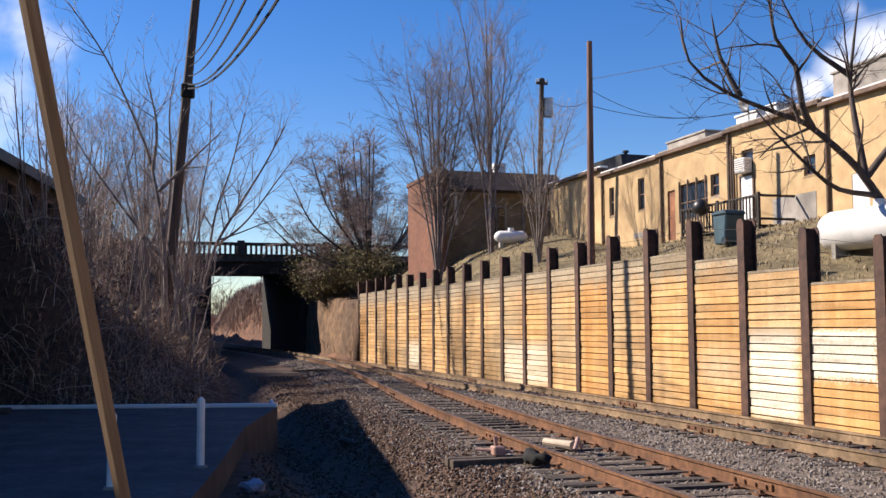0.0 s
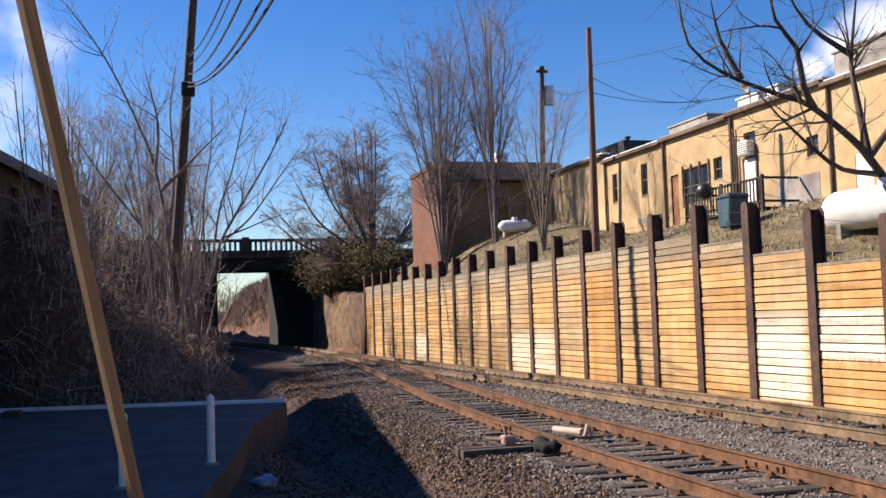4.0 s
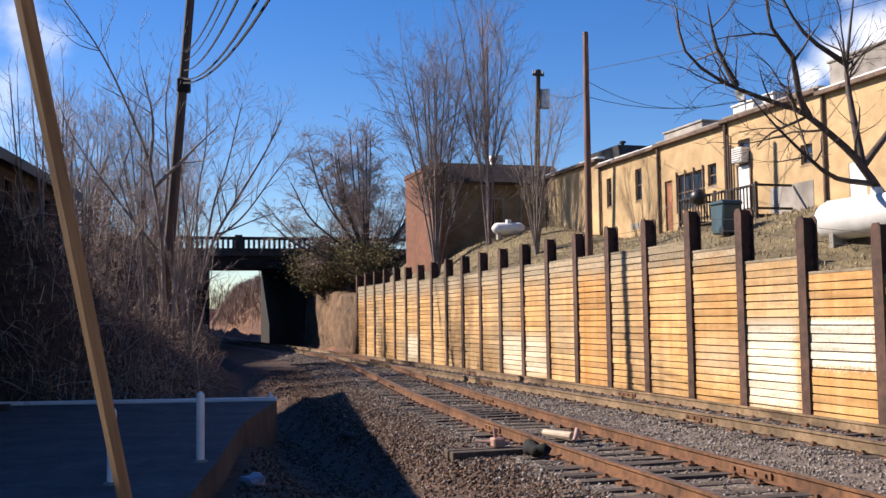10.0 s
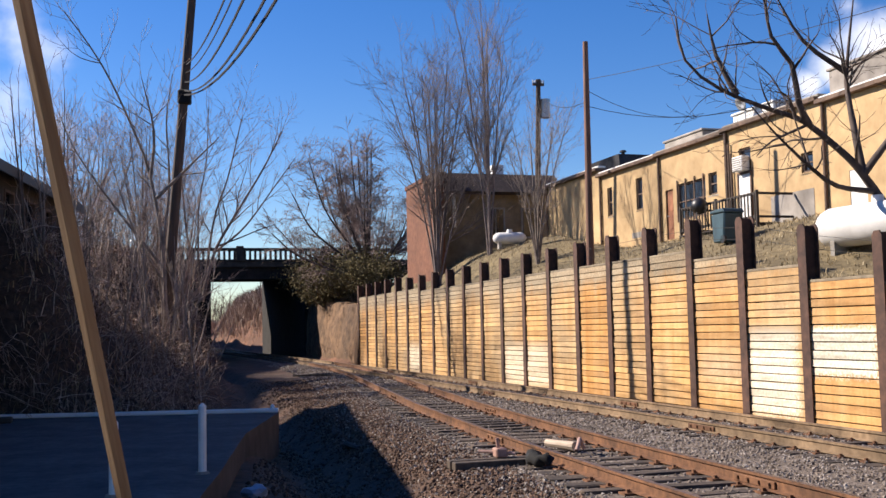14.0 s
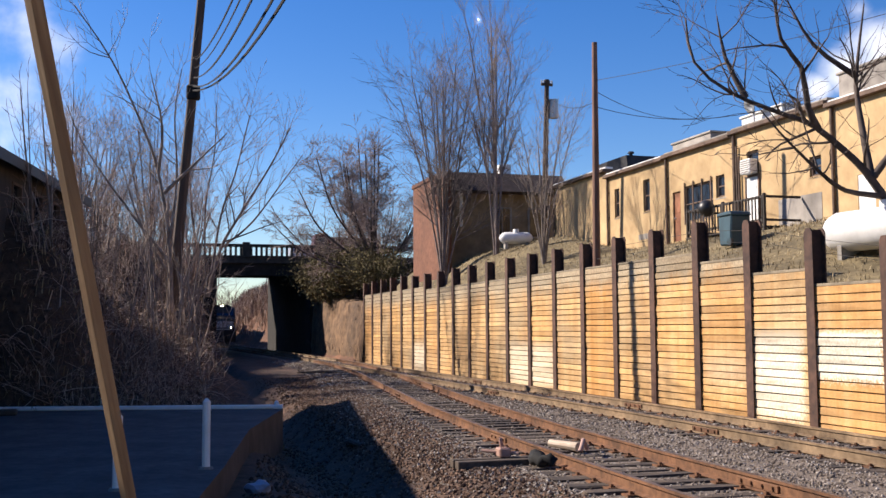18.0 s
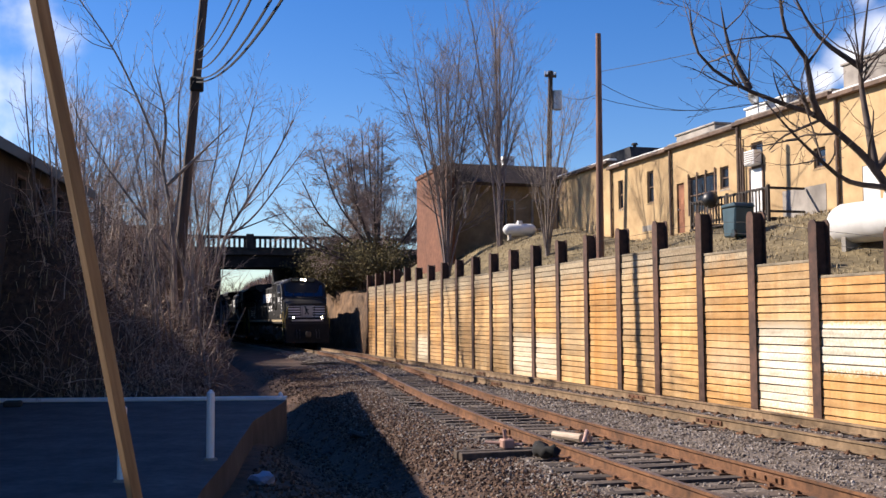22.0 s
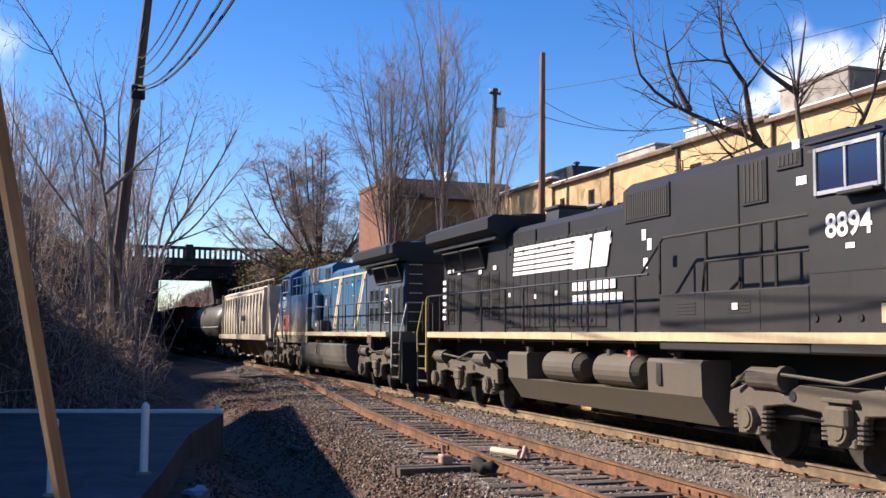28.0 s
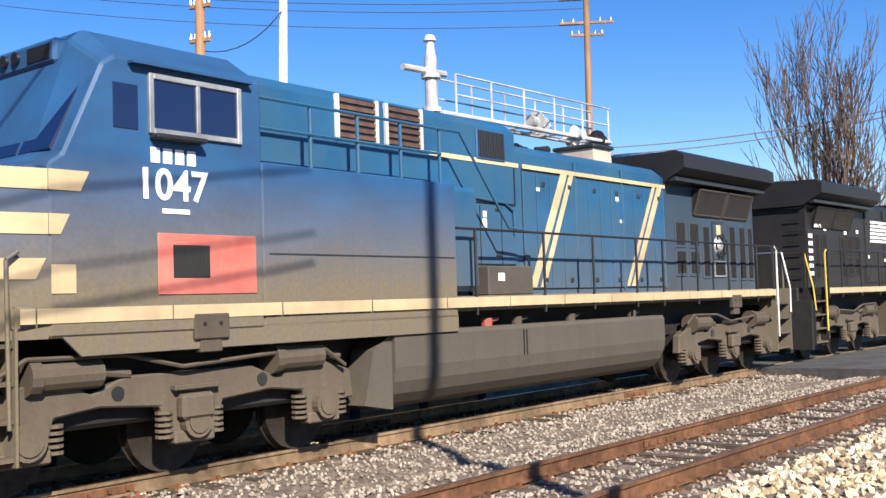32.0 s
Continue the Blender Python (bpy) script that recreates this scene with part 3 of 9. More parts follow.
# ---- retaining wall of piles and lagging ----
def bay_top(i):
    return {-1: 2.66, 0: 3.03, 1: 3.45}.get(i, 2.5 if i < -1 else 3.72 + (0.15 if i > 12 else 0))


def pile_top(i):
    return {-1: 3.6, 0: 3.97, 1: 4.4}.get(i, 3.4 if i < -1 else 4.62 + (0.12 if i > 14 else 0))


def pile_mesh(h):
    """A wide-flange pile with its cut, rounded head."""
    bm = bmesh.new()
    z0, z1 = -1.0, h
    prof = [(-0.145, z0), (0.145, z0), (0.145, z1 - 0.1), (0.08, z1), (-0.08, z1), (-0.145, z1 - 0.1)]
    prism(bm, prof, 0.15, 0.18)
    prism(bm, prof, -0.18, -0.15)
    box(bm, -0.02, 0.02, -0.15, 0.15, z0, z1 - 0.03)
    return bm


def lagging_mesh(name, w, h, seed, material):
    bm = bmesh.new()
    box(bm, 0, w, -0.06, 0.06, 0.011, h - 0.011, bevel=0.008)
    rnd = random.Random(seed)
    for v in bm.verts:
        v.co.z += rnd.uniform(-0.006, 0.006)
        v.co.y += rnd.uniform(-0.008, 0.008)
    return mesh_of(name, bm, material)


def retaining_wall():
    wall = thing("retaining_wall", "rust-stained lagging wall between dark steel piles beside the track", "retaining wall", kind="structure")
    h = 0.188
    shapes = [lagging_mesh("lagging_plank", PITCH - 0.03, h, i, PLANK) for i in range(8)]
    rnd = random.Random(4)
    far = bmesh.new()
    for i in range(-17, 19):
        s = PILE0 + PITCH * i
        top = bay_top(i)
        rows = int((top + 0.9) / h)
        for r in range(rows):
            z = top - (r + 1) * h
            m = Matrix.Translation(W(s + 0.015, 14.58 + rnd.uniform(-0.012, 0.012), z)) @ Matrix.Rotation(radians(107), 4, "Z")
            if -3 <= i <= 9:
                o = new("lagging_plank", shapes[rnd.randrange(8)])
                o.matrix_world = m
                o.parent = wall
            else:
                box(far, 0, PITCH - 0.03, -0.06, 0.06, 0.012, h - 0.012, m=m)
        cap = bmesh.new()
        box(cap, 0.0, PITCH - 0.02, -0.07, 0.1, 0, 0.07, bevel=0.012)
        o = part("coping", cap, COPING, wall)
        o.matrix_world = Matrix.Translation(W(s + 0.01, 14.62, top - 0.01)) @ Matrix.Rotation(radians(107), 4, "Z")
    tagged(part("far_lagging_planks", far, PLANK, wall), kind="stuff")
    bm = bmesh.new()
    box(bm, -24, 46, -0.25, -0.1, -1.2, 2.4)
    backing = part("backing", bm, DIRT, wall)
    backing.matrix_world = sn_pose(PILE0, 14.6)
    heights = {}
    for i in range(-17, 20):
        t = round(pile_top(i), 2)
        if t not in heights:
            heights[t] = mesh_of("pile", pile_mesh(t), PILE)
        o = new("pile", heights[t])
        o.matrix_world = Matrix.Translation(W(PILE0 + PITCH * i, 14.64)) @ Matrix.Rotation(radians(107), 4, "Z")
        o.parent = wall
    # the two cables strung from pile to pile
    for k, zc in enumerate((0.25, 0.55)):
        bm = bmesh.new()
        for i in range(-2, 12):
            a = W(PILE0 + PITCH * i, 14.85, min(pile_top(i), pile_top(i + 1)) - zc)
            b = W(PILE0 + PITCH * (i + 1), 14.85, min(pile_top(i + 1), pile_top(i + 2)) - zc)
            tube(bm, a, b, 0.006, seg=4, caps=False)
        part("guard_cable", bm, DARK_CONCRETE, wall)


retaining_wall()


# ---- stone slope and bridge ----
def wing_wall():
    """Raw cut bank held by a rough face, beside the bridge."""
    ss, hs = steps((65.9, 86.0, 0.45)), steps((0.0, 1.0, 0.07))
    top = lambda s: 3.5 + 0.25 * smooth(65.9, 75, s) + 1.5 * smooth(75, 86, s) + 0.25 * noise.noise(Vector((s * 0.5, 3, 0)))
    bm = bmesh.new()
    rows = []
    for s in ss:
        row = []
        for h in hs:
            z = -1.0 + (top(s) + 1.0) * h
            n = 14.35 + 0.5 * h * h + 0.16 * noise.noise(Vector((s * 0.7, z * 0.9, 2))) + 0.07 * noise.noise(Vector((s * 2.3, z * 2.3, 7)))
            row.append(bm.verts.new(W(s, n, z)))
        row.append(bm.verts.new(W(s, 16.6, top(s) + 0.1)))
        rows.append(row)
    for a, b in zip(rows, rows[1:]):
        for k in range(len(a) - 1):
            bm.faces.new((a[k], b[k], b[k + 1], a[k + 1]))
    tidy(bm)
    o = part("wing_wall", bm, grainy("stained_wing_wall", (0.07, 0.036, 0.018), (0.23, 0.135, 0.068), 2.2, 0.95, bumped=0.9, bdist=0.06, space="World"), smooth_shade=True)
    tagged(o, "rough brown earth bank cut beside the bridge", "wall", kind="structure")


def baluster_mesh():
    bm = bmesh.new()
    prism(bm, [(-0.09, 0), (0.09, 0), (0.13, 0.3), (0.07, 0.62), (0.1, 0.7), (-0.1, 0.7), (-0.07, 0.62), (-0.13, 0.3)], -0.09, 0.09)
    return mesh_of("baluster", bm, DARK_CONCRETE)


def bridge():
    b = thing("road_bridge", "old dark concrete road bridge with an open balustrade", "bridge", at=sn_pose(86, 0))
    L = 20.0
    bm = bmesh.new()
    box(bm, 0, L, -40, 30, 7.2, 7.7, bevel=0.04)
    part("deck", bm, DARK_CONCRETE, b)
    # girders and abutments carry the underdeck shade in their colour
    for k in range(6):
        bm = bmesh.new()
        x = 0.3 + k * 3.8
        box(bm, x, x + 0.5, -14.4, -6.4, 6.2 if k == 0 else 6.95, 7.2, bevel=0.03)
        part("girder", bm, SHADE_CONCRETE, b)
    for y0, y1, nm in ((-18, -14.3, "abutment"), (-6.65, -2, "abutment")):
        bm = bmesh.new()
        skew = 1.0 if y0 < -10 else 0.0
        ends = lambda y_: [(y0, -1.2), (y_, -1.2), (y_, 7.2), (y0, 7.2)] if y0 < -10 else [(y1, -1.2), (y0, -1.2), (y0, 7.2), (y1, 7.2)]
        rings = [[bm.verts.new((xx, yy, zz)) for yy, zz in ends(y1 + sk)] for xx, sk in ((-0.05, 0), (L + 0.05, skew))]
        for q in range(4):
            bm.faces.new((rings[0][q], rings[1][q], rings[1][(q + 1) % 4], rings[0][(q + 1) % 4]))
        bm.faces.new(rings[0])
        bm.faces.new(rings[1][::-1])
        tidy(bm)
        part(nm, bm, SHADE_CONCRETE, b)
    shape = baluster_mesh()
    for x in (0.12, L - 0.12):
        bm = bmesh.new()
        box(bm, x - 0.2, x + 0.2, -40, 30, 7.7, 7.85, bevel=0.02)
        part("plinth", bm, DARK_CONCRETE, b)
        bm = bmesh.new()
        box(bm, x - 0.18, x + 0.18, -40, 30, 8.55, 8.8, bevel=0.03)
        part("handrail", bm, DARK_CONCRETE, b)
        for k in range(70):
            y = -19.5 + k * 0.42
            if k % 17 == 8:
                bm = bmesh.new()
                box(bm, x - 0.24, x + 0.24, y - 0.3, y + 0.3, 7.7, 8.95, bevel=0.03)
                part("pier_post", bm, DARK_CONCRETE, b)
            else:
                o = new("baluster", shape)
                o.location = (x, y, 7.85)
                o.parent = b
    return b


wing_wall()
bridge()


# ---- windows and doors for the houses ----
def window(parent, x, z, w, h, y=0.0, bars=1, frame_mat=None, sill=True):
    """A window in a wall whose outer face lies at y, looking towards +y; x, z: its lower corner."""
    frame_mat = frame_mat or TRIM
    bm = bmesh.new()
    for a, b, c, d in ((0, 0.07, 0, h), (w - 0.07, w, 0, h), (0.07, w - 0.07, 0, 0.07), (0.07, w - 0.07, h - 0.07, h)):
        box(bm, x + a, x + b, y - 0.06, y + 0.03, z + c, z + d, bevel=0.006)
    fr = part("window_frame", bm, frame_mat, parent)
    rows = bars + 1
    for k in range(rows):
        bm = bmesh.new()
        z0 = z + 0.07 + (h - 0.14) * k / rows
        box(bm, x + 0.07, x + w - 0.07, y - 0.045, y - 0.03, z0 + 0.02, z0 + (h - 0.14) / rows - 0.02)
        part("pane", bm, PANE, fr)
        if k:
            bm = bmesh.new()
            box(bm, x + 0.07, x + w - 0.07, y - 0.05, y + 0.01, z0 - 0.025, z0 + 0.025)
            part("glazing_bar", bm, frame_mat, fr)
    if sill:
        bm = bmesh.new()
        box(bm, x - 0.08, x + w + 0.08, y, y + 0.1, z - 0.09, z - 0.01, bevel=0.01)
        part("window_sill", bm, CONCRETE, fr)
    return fr


def door(parent, x, z, w, h, y, material, label=""):
    bm = bmesh.new()
    for a, b, c, d in ((-0.08, 0, 0, h + 0.08), (w, w + 0.08, 0, h + 0.08), (0, w, h, h + 0.08)):
        box(bm, x + a, x + b, y - 0.05, y + 0.04, z + c, z + d)
    fr = part("door_frame", bm, TRIM, parent)
    bm = bmesh.new()
    box(bm, x, x + w, y - 0.03, y + 0.01, z, z + h, bevel=0.008)
    for k in range(2):
        box(bm, x + 0.12, x + w - 0.12, y + 0.008, y + 0.022, z + 0.15 + k * h * 0.5, z + h * (0.42 + 0.5 * k), bevel=0.006)
    leaf = part("door_leaf", bm, material, fr, label)
    bm = bmesh.new()
    tube(bm, (x + w - 0.1, y + 0.01, z + 1.0), (x + w - 0.1, y + 0.08, z + 1.0), 0.03)
    part("door_knob", bm, GREYMETAL, leaf)


def wall_with_holes(bm, x0, x1, z0, z1, y0, y1, holes):
    """A wall slab cut into blocks round rectangular openings (x, z, w, h)."""
    xs = sorted({x0, x1, *[h[0] for h in holes], *[h[0] + h[2] for h in holes]})
    for a, b in zip(xs, xs[1:]):
        col = sorted((h[1], h[1] + h[3]) for h in holes if h[0] <= a + 1e-6 and h[0] + h[2] >= b - 1e-6)
        z = z0
        for lo, hi in col + [(z1, z1)]:
            if lo > z + 1e-6:
                box(bm, a, b, y0, y1, z, lo)
            z = max(z, hi)


# ---- the yellow row along the terrace ----
def row_unit(s0, s1, zb, zt, holes, label, front=22.0, depth=9.0, pipe=True, fall=0.5):
    """A stucco unit whose back wall faces the track; s runs with local x."""
    L = s1 - s0
    b = thing("row_house", label, "building", group="yellow stucco row along the terrace", at=sn_pose(s0, front))
    bm = bmesh.new()
    wall_with_holes(bm, 0, L, zb - 1.5, zt, -0.3, 0, [(h[0] - s0, h[1], h[2], h[3]) for h in holes])
    bmesh.ops.remove_doubles(bm, verts=bm.verts, dist=0.001)
    part("back_wall", bm, STUCCO, b)
    for x, nm in ((0.0, "end_wall"), (L - 0.3, "end_wall")):
        bm = bmesh.new()
        prism(bm, [(0, zb - 1.5), (depth - 0.3, zb - 1.5), (depth - 0.3, zt + fall), (0, zt)], 0, 0.3)
        o = part(nm, bm, GREYWALL if x == 0.0 and s0 < 24 else STUCCO, b)
        o.matrix_local = Matrix.Translation((x + 0.3, -0.3, 0)) @ Matrix.Rotation(radians(-90), 4, "Z")
    bm = bmesh.new()
    box(bm, 0.3, L - 0.3, -depth, -depth + 0.3, zb - 1.5, zt)
    part("front_wall", bm, STUCCO, b)
    bm = bmesh.new()
    box(bm, 0.3, L - 0.3, -depth + 0.3, -0.3, zt - 0.5, zt - 0.3)
    part("roof", bm, DARKROOF, b)
    bm = bmesh.new()
    box(bm, -0.02, L + 0.02, -0.32, 0.22, zt, zt + 0.16, bevel=0.02)
    part("eave_board", bm, TRIM, b)
    bm = bmesh.new()
    box(bm, -0.02, L + 0.02, -0.36, 0.06, zt + 0.16, zt + 0.26, bevel=0.02)
    part("coping", bm, WHITE if int(s0 * 7) % 2 else CONCRETE, b)
    if pipe:
        bm = bmesh.new()
        tube(bm, (L - 0.22, 0.08, zb), (L - 0.22, 0.08, zt), 0.06)
        for k in range(3):
            box(bm, L - 0.3, L - 0.14, 0, 0.1, zb + 0.6 + k * 1.2, zb + 0.66 + k * 1.2)
        part("downpipe", bm, TRIM, b)
    return b


def cap_box(s0, s1, zt, h, n0=22.3, n1=25.5, material=None):
    bm = bmesh.new()
    box(bm, 0, s1 - s0, -(n1 - n0), 0, zt - 0.5, zt + h, bevel=0.03)
    box(bm, -0.06, s1 - s0 + 0.06, -(n1 - n0) - 0.06, 0.06, zt + h, zt + h + 0.09, bevel=0.02)
    o = part("roof_parapet", bm, material or GREYWALL)
    o.matrix_world = sn_pose(s0, n0)
    return tagged(o, "grey rendered parapet block rising above the flat roofs", "parapet")


def yellow_row():
    z9 = 9.0
    u = row_unit(21.6, 28.65, 3.6, 8.95, [(26.55, 5.25, 0.8, 1.3)], "yellow stucco back of a shop with a low white hatch")
    bm = bmesh.new()
    box(bm, 4.95, 5.75, -0.08, -0.02, 5.25, 6.55)
    part("white_hatch", bm, WHITE, u)
    u = row_unit(28.65, 34.4, 4.5, 9.08, [(29.12, 6.82, 0.63, 0.68), (32.7, 6.4, 0.75, 1.9)], "yellow stucco shop back with patched grey render and pipes")
    window(u, 0.47, 6.82, 0.63, 0.68, -0.1)
    door(u, 4.05, 5.2, 0.75, 2.1, 0.03, WHITE, "white back door")
    window(u, 4.05, 7.4, 0.8, 0.9, -0.1, sill=False)
    bm = bmesh.new()
    box(bm, 0.48, 2.9, 0.0, 0.012, 4.6, 6.25)
    part("render_patch", bm, GREYWALL, u, "bare grey patch of render")
    bm = bmesh.new()
    box(bm, 4.1, 4.75, 0.0, 0.36, 7.4, 7.95, bevel=0.03)
    ac = part("air_conditioner", bm, WHITE, u, "boxy white window air conditioner")
    for k in range(6):
        bm = bmesh.new()
        box(bm, 4.15, 4.7, 0.36, 0.37, 7.45 + k * 0.08, 7.49 + k * 0.08)
        part("slat", bm, GREYWALL, ac)
    for k, dx in enumerate((5.55, 5.35, 5.2)):
        bm = bmesh.new()
        tube(bm, (dx, 0.09, 5.0), (dx, 0.09, 9.0 - 0.4 * k), 0.045 + 0.015 * (k == 0))
        part("standpipe", bm, TRIM, u)
    u = row_unit(34.4, 39.65, 5.1, 9.0, [(35.85, 6.1, 2.25, 1.5), (35.0, 6.83, 0.62, 0.87), (38.4, 5.37, 0.62, 2.1)], "yellow stucco shop back with a wide window and rusty door")
    window(u, 1.45, 6.1, 2.25, 1.5, -0.1, bars=1)
    window(u, 0.6, 6.83, 0.62, 0.87, -0.1)
    door(u, 4.0, 5.37, 0.62, 2.1, -0.08, RUSTDOOR, "rust-red wooden door")
    for k in range(4):
        bm = bmesh.new()
        box(bm, 1.5 + k * 0.68, 1.56 + k * 0.68, 0.03, 0.07, 6.0, 7.75)
        part("window_bar", bm, TRIM, u)
    u = row_unit(39.65, 45.4, 5.2, 8.95, [(44.05, 6.97, 0.5, 1.36), (41.06, 6.94, 0.6, 1.43)], "yellow stucco shop back with two narrow sash windows")
    window(u, 4.4, 6.97, 0.5, 1.36, -0.1)
    window(u, 1.41, 6.94, 0.6, 1.43, -0.1)
    bm = bmesh.new()
    box(bm, 1.3, 2.5, 0.0, 0.02, 5.7, 5.95)
    part("wall_vent", bm, GREYWALL, u)
    row_unit(45.4, 52.0, 5.3, 9.3, [], "vine-stained end unit of the yellow row", fall=0.2)
    cap_box(25.2, 28.5, 9.1, 0.95)
    cap_box(31.6, 34.2, 9.15, 0.55, material=WHITE)
    cap_box(36.4, 39.5, 9.1, 0.5)
    # dark gable behind the row
    b = thing("gabled_house", "house with a dark shingled gable roof behind the row", "building", at=sn_pose(47.5, 24.5, 0.45))
    bm = bmesh.new()
    box(bm, 0, 3, -6, 0, 6, 9.2)
    part("wall", bm, GREYWALL, b)
    bm = bmesh.new()
    prism(bm, [(-0.3, 9.2), (3.3, 9.2), (3.1, 10.1), (-0.1, 10.1)], -6, 0.4)
    part("roof", bm, DARKROOF, b)
    bm = bmesh.new()
    tube(bm, (2.1, -1, 10.15), (2.1, -1, 10.6), 0.1)
    tube(bm, (2.1, -1, 10.6), (2.1, -1, 10.7), 0.2, 0.14)
    part("roof_vent", bm, DARKROOF, b)
    # satellite dish
    d = thing("satellite_dish", "small grey satellite dish on the roof edge", "dish", at=sn_pose(32.9, 22.0, 9.2))
    bm = bmesh.new()
    g = bmesh.ops.create_uvsphere(bm, u_segments=16, v_segments=8, radius=0.42)
    bmesh.ops.delete(bm, geom=[v for v in bm.verts if v.co.z > -0.24], context="VERTS")
    bmesh.ops.transform(bm, matrix=Matrix.Translation((0, 0.1, 0.75)) @ Matrix.Rotation(radians(-110), 4, "X") @ Matrix.Translation((0, 0, 0.4)), verts=bm.verts)
    bmesh.ops.solidify(bm, geom=bm.faces, thickness=0.02)
    part("reflector", bm, GREYMETAL, d, smooth_shade=True)
    bm = bmesh.new()
    tube(bm, (0, 0, 0), (0, 0, 0.75), 0.03)
    tube(bm, (0, 0.1, 0.7), (0, 0.55, 0.75), 0.015)
    part("mount", bm, GREYMETAL, d)


yellow_row()


def deck():
    d = thing("back_porch", "weathered grey wooden porch with slatted railing", "porch", at=sn_pose(30.2, 21.95, 0.0))
    for k in range(9):
        bm = bmesh.new()
        box(bm, 0, 5.2, 0.02 + k * 0.165, 0.17 + k * 0.165, 5.15, 5.19)
        part("floorboard", bm, DARKWOOD, d)
    for x in (0.05, 2.6, 5.1):
        bm = bmesh.new()
        box(bm, x - 0.05, x + 0.05, 1.38, 1.48, 3.8, 6.3, bevel=0.008)
        part("post", bm, DARKWOOD, d)
    for z in (5.35, 6.15):
        bm = bmesh.new()
        box(bm, 0, 5.15, 1.4, 1.46, z, z + 0.09, bevel=0.006)
        part("rail", bm, DARKWOOD, d)
    shape = None
    for k in range(26):
        bm = bmesh.new()
        box(bm, -0.02, 0.02, 1.44, 1.48, 5.25, 6.2)
        if shape is None:
            shape = mesh_of("slat", bm, DARKWOOD)
        else:
            bm.free()
        o = new("slat", shape)
        o.location = (0.1 + k * 0.198, 0.02, 0)
        o.parent = d
    for x in (0.02, 5.12):
        bm = bmesh.new()
        box(bm, x - 0.03, x + 0.03, 0.02, 1.4, 6.15, 6.23)
        part("side_rail", bm, DARKWOOD, d)
        bm = bmesh.new()
        box(bm, x - 0.03, x + 0.03, 0.02, 1.4, 5.35, 5.43)
        part("side_rail", bm, DARKWOOD, d)
    for k in range(5):
        bm = bmesh.new()
        box(bm, 5.2 + k * 0.25, 5.45 + k * 0.25, 0.3, 1.4, 5.0 - k * 0.18, 5.06 - k * 0.18)
        part("step", bm, DARKWOOD, d)
    # boarded skirt under the near end
    for k in range(8):
        bm = bmesh.new()
        box(bm, -0.03, 0.0, 0.05 + k * 0.17, 0.19 + k * 0.17, 3.7, 5.15)
        part("skirt_board", bm, DARKWOOD, d)
    # bins and grill
    w = thing("wheeled_bin", "dull blue plastic wheeled bin beside the porch", "bin", at=sn_pose(28.3, 18.3, terrace_z(28.3, 18.3) + 0.02))
    bm = bmesh.new()
    prism(bm, [(0.05, 0.02), (0.65, 0.02), (0.73, 0.95), (-0.05, 0.95)], -0.34, 0.34, bevel=0.04)
    part("body", bm, BINBLUE, w)
    bm = bmesh.new()
    prism(bm, [(-0.1, 0.95), (0.78, 0.95), (0.73, 1.05), (0, 1.09)], -0.38, 0.38, bevel=0.03)
    part("lid", bm, BINBLUE, w)
    for y in (-0.3, 0.3):
        bm = bmesh.new()
        tube(bm, (0.1, y - 0.04, 0.12), (0.1, y + 0.04, 0.12), 0.13, seg=12)
        part("wheel", bm, BLACK, w)
    g = thing("kettle_grill", "dark round kettle grill on thin legs", "grill", at=sn_pose(33.4, 20.2, terrace_z(33.4, 20.2)))
    bm = bmesh.new()
    bmesh.ops.create_uvsphere(bm, u_segments=14, v_segments=10, radius=0.31)
    bmesh.ops.transform(bm, matrix=Matrix.Translation((0, 0, 1.15)), verts=bm.verts)
    part("bowl", bm, BLACK, g, smooth_shade=True)
    for a in (0, 120, 240):
        bm = bmesh.new()
        tube(bm, (0.15 * math.cos(radians(a)), 0.15 * math.sin(radians(a)), 1.1), (0.35 * math.cos(radians(a)), 0.35 * math.sin(radians(a)), 0), 0.02, seg=6)
        part("leg", bm, BLACK, g)


deck()


def propane_tank(s, n, L, r, turn, label):
    z = terrace_z(s, n)
    t = thing("propane_tank", label, "tank", at=sn_pose(s, n, z, turn))
    prof = [(0, r * 0.02), (r * 0.25, r * 0.55), (r * 0.6, r * 0.85), (r, r)]
    pts = [(-L / 2 + x, y) for x, y in prof] + [(L / 2 - x, y) for x, y in reversed(prof)]
    bm = bmesh.new()
    seg = 20
    rings = [[bm.verts.new((x, y * math.cos(k * math.tau / seg), r + 0.25 + y * math.sin(k * math.tau / seg))) for k in range(seg)] for x, y in pts]
    for a, b in zip(rings, rings[1:]):
        for k in range(seg):
            bm.faces.new((a[k], b[k], b[(k + 1) % seg], a[(k + 1) % seg]))
    bm.faces.new(rings[0])
    bm.faces.new(rings[-1][::-1])
    tidy(bm)
    part("shell", bm, WHITE, t, smooth_shade=True)
    for x in (-L * 0.3, L * 0.3):
        bm = bmesh.new()
        prism(bm, [(x - 0.07, 0), (x + 0.07, 0), (x + 0.07, 0.5), (x - 0.07, 0.5)], -r * 0.7, r * 0.7)
        part("foot", bm, CONCRETE, t)
    bm = bmesh.new()
    tube(bm, (0, 0, 2 * r + 0.2), (0, 0, 2 * r + 0.4), 0.16, 0.14, seg=12)
    part("valve_dome", bm, WHITE, t)


propane_tank(20.9, 17.6, 4.0, 0.52, 6, "large white horizontal propane tank on the terrace")
propane_tank(48.6, 18.5, 1.75, 0.30, 80, "small white propane tank on the grassy terrace")


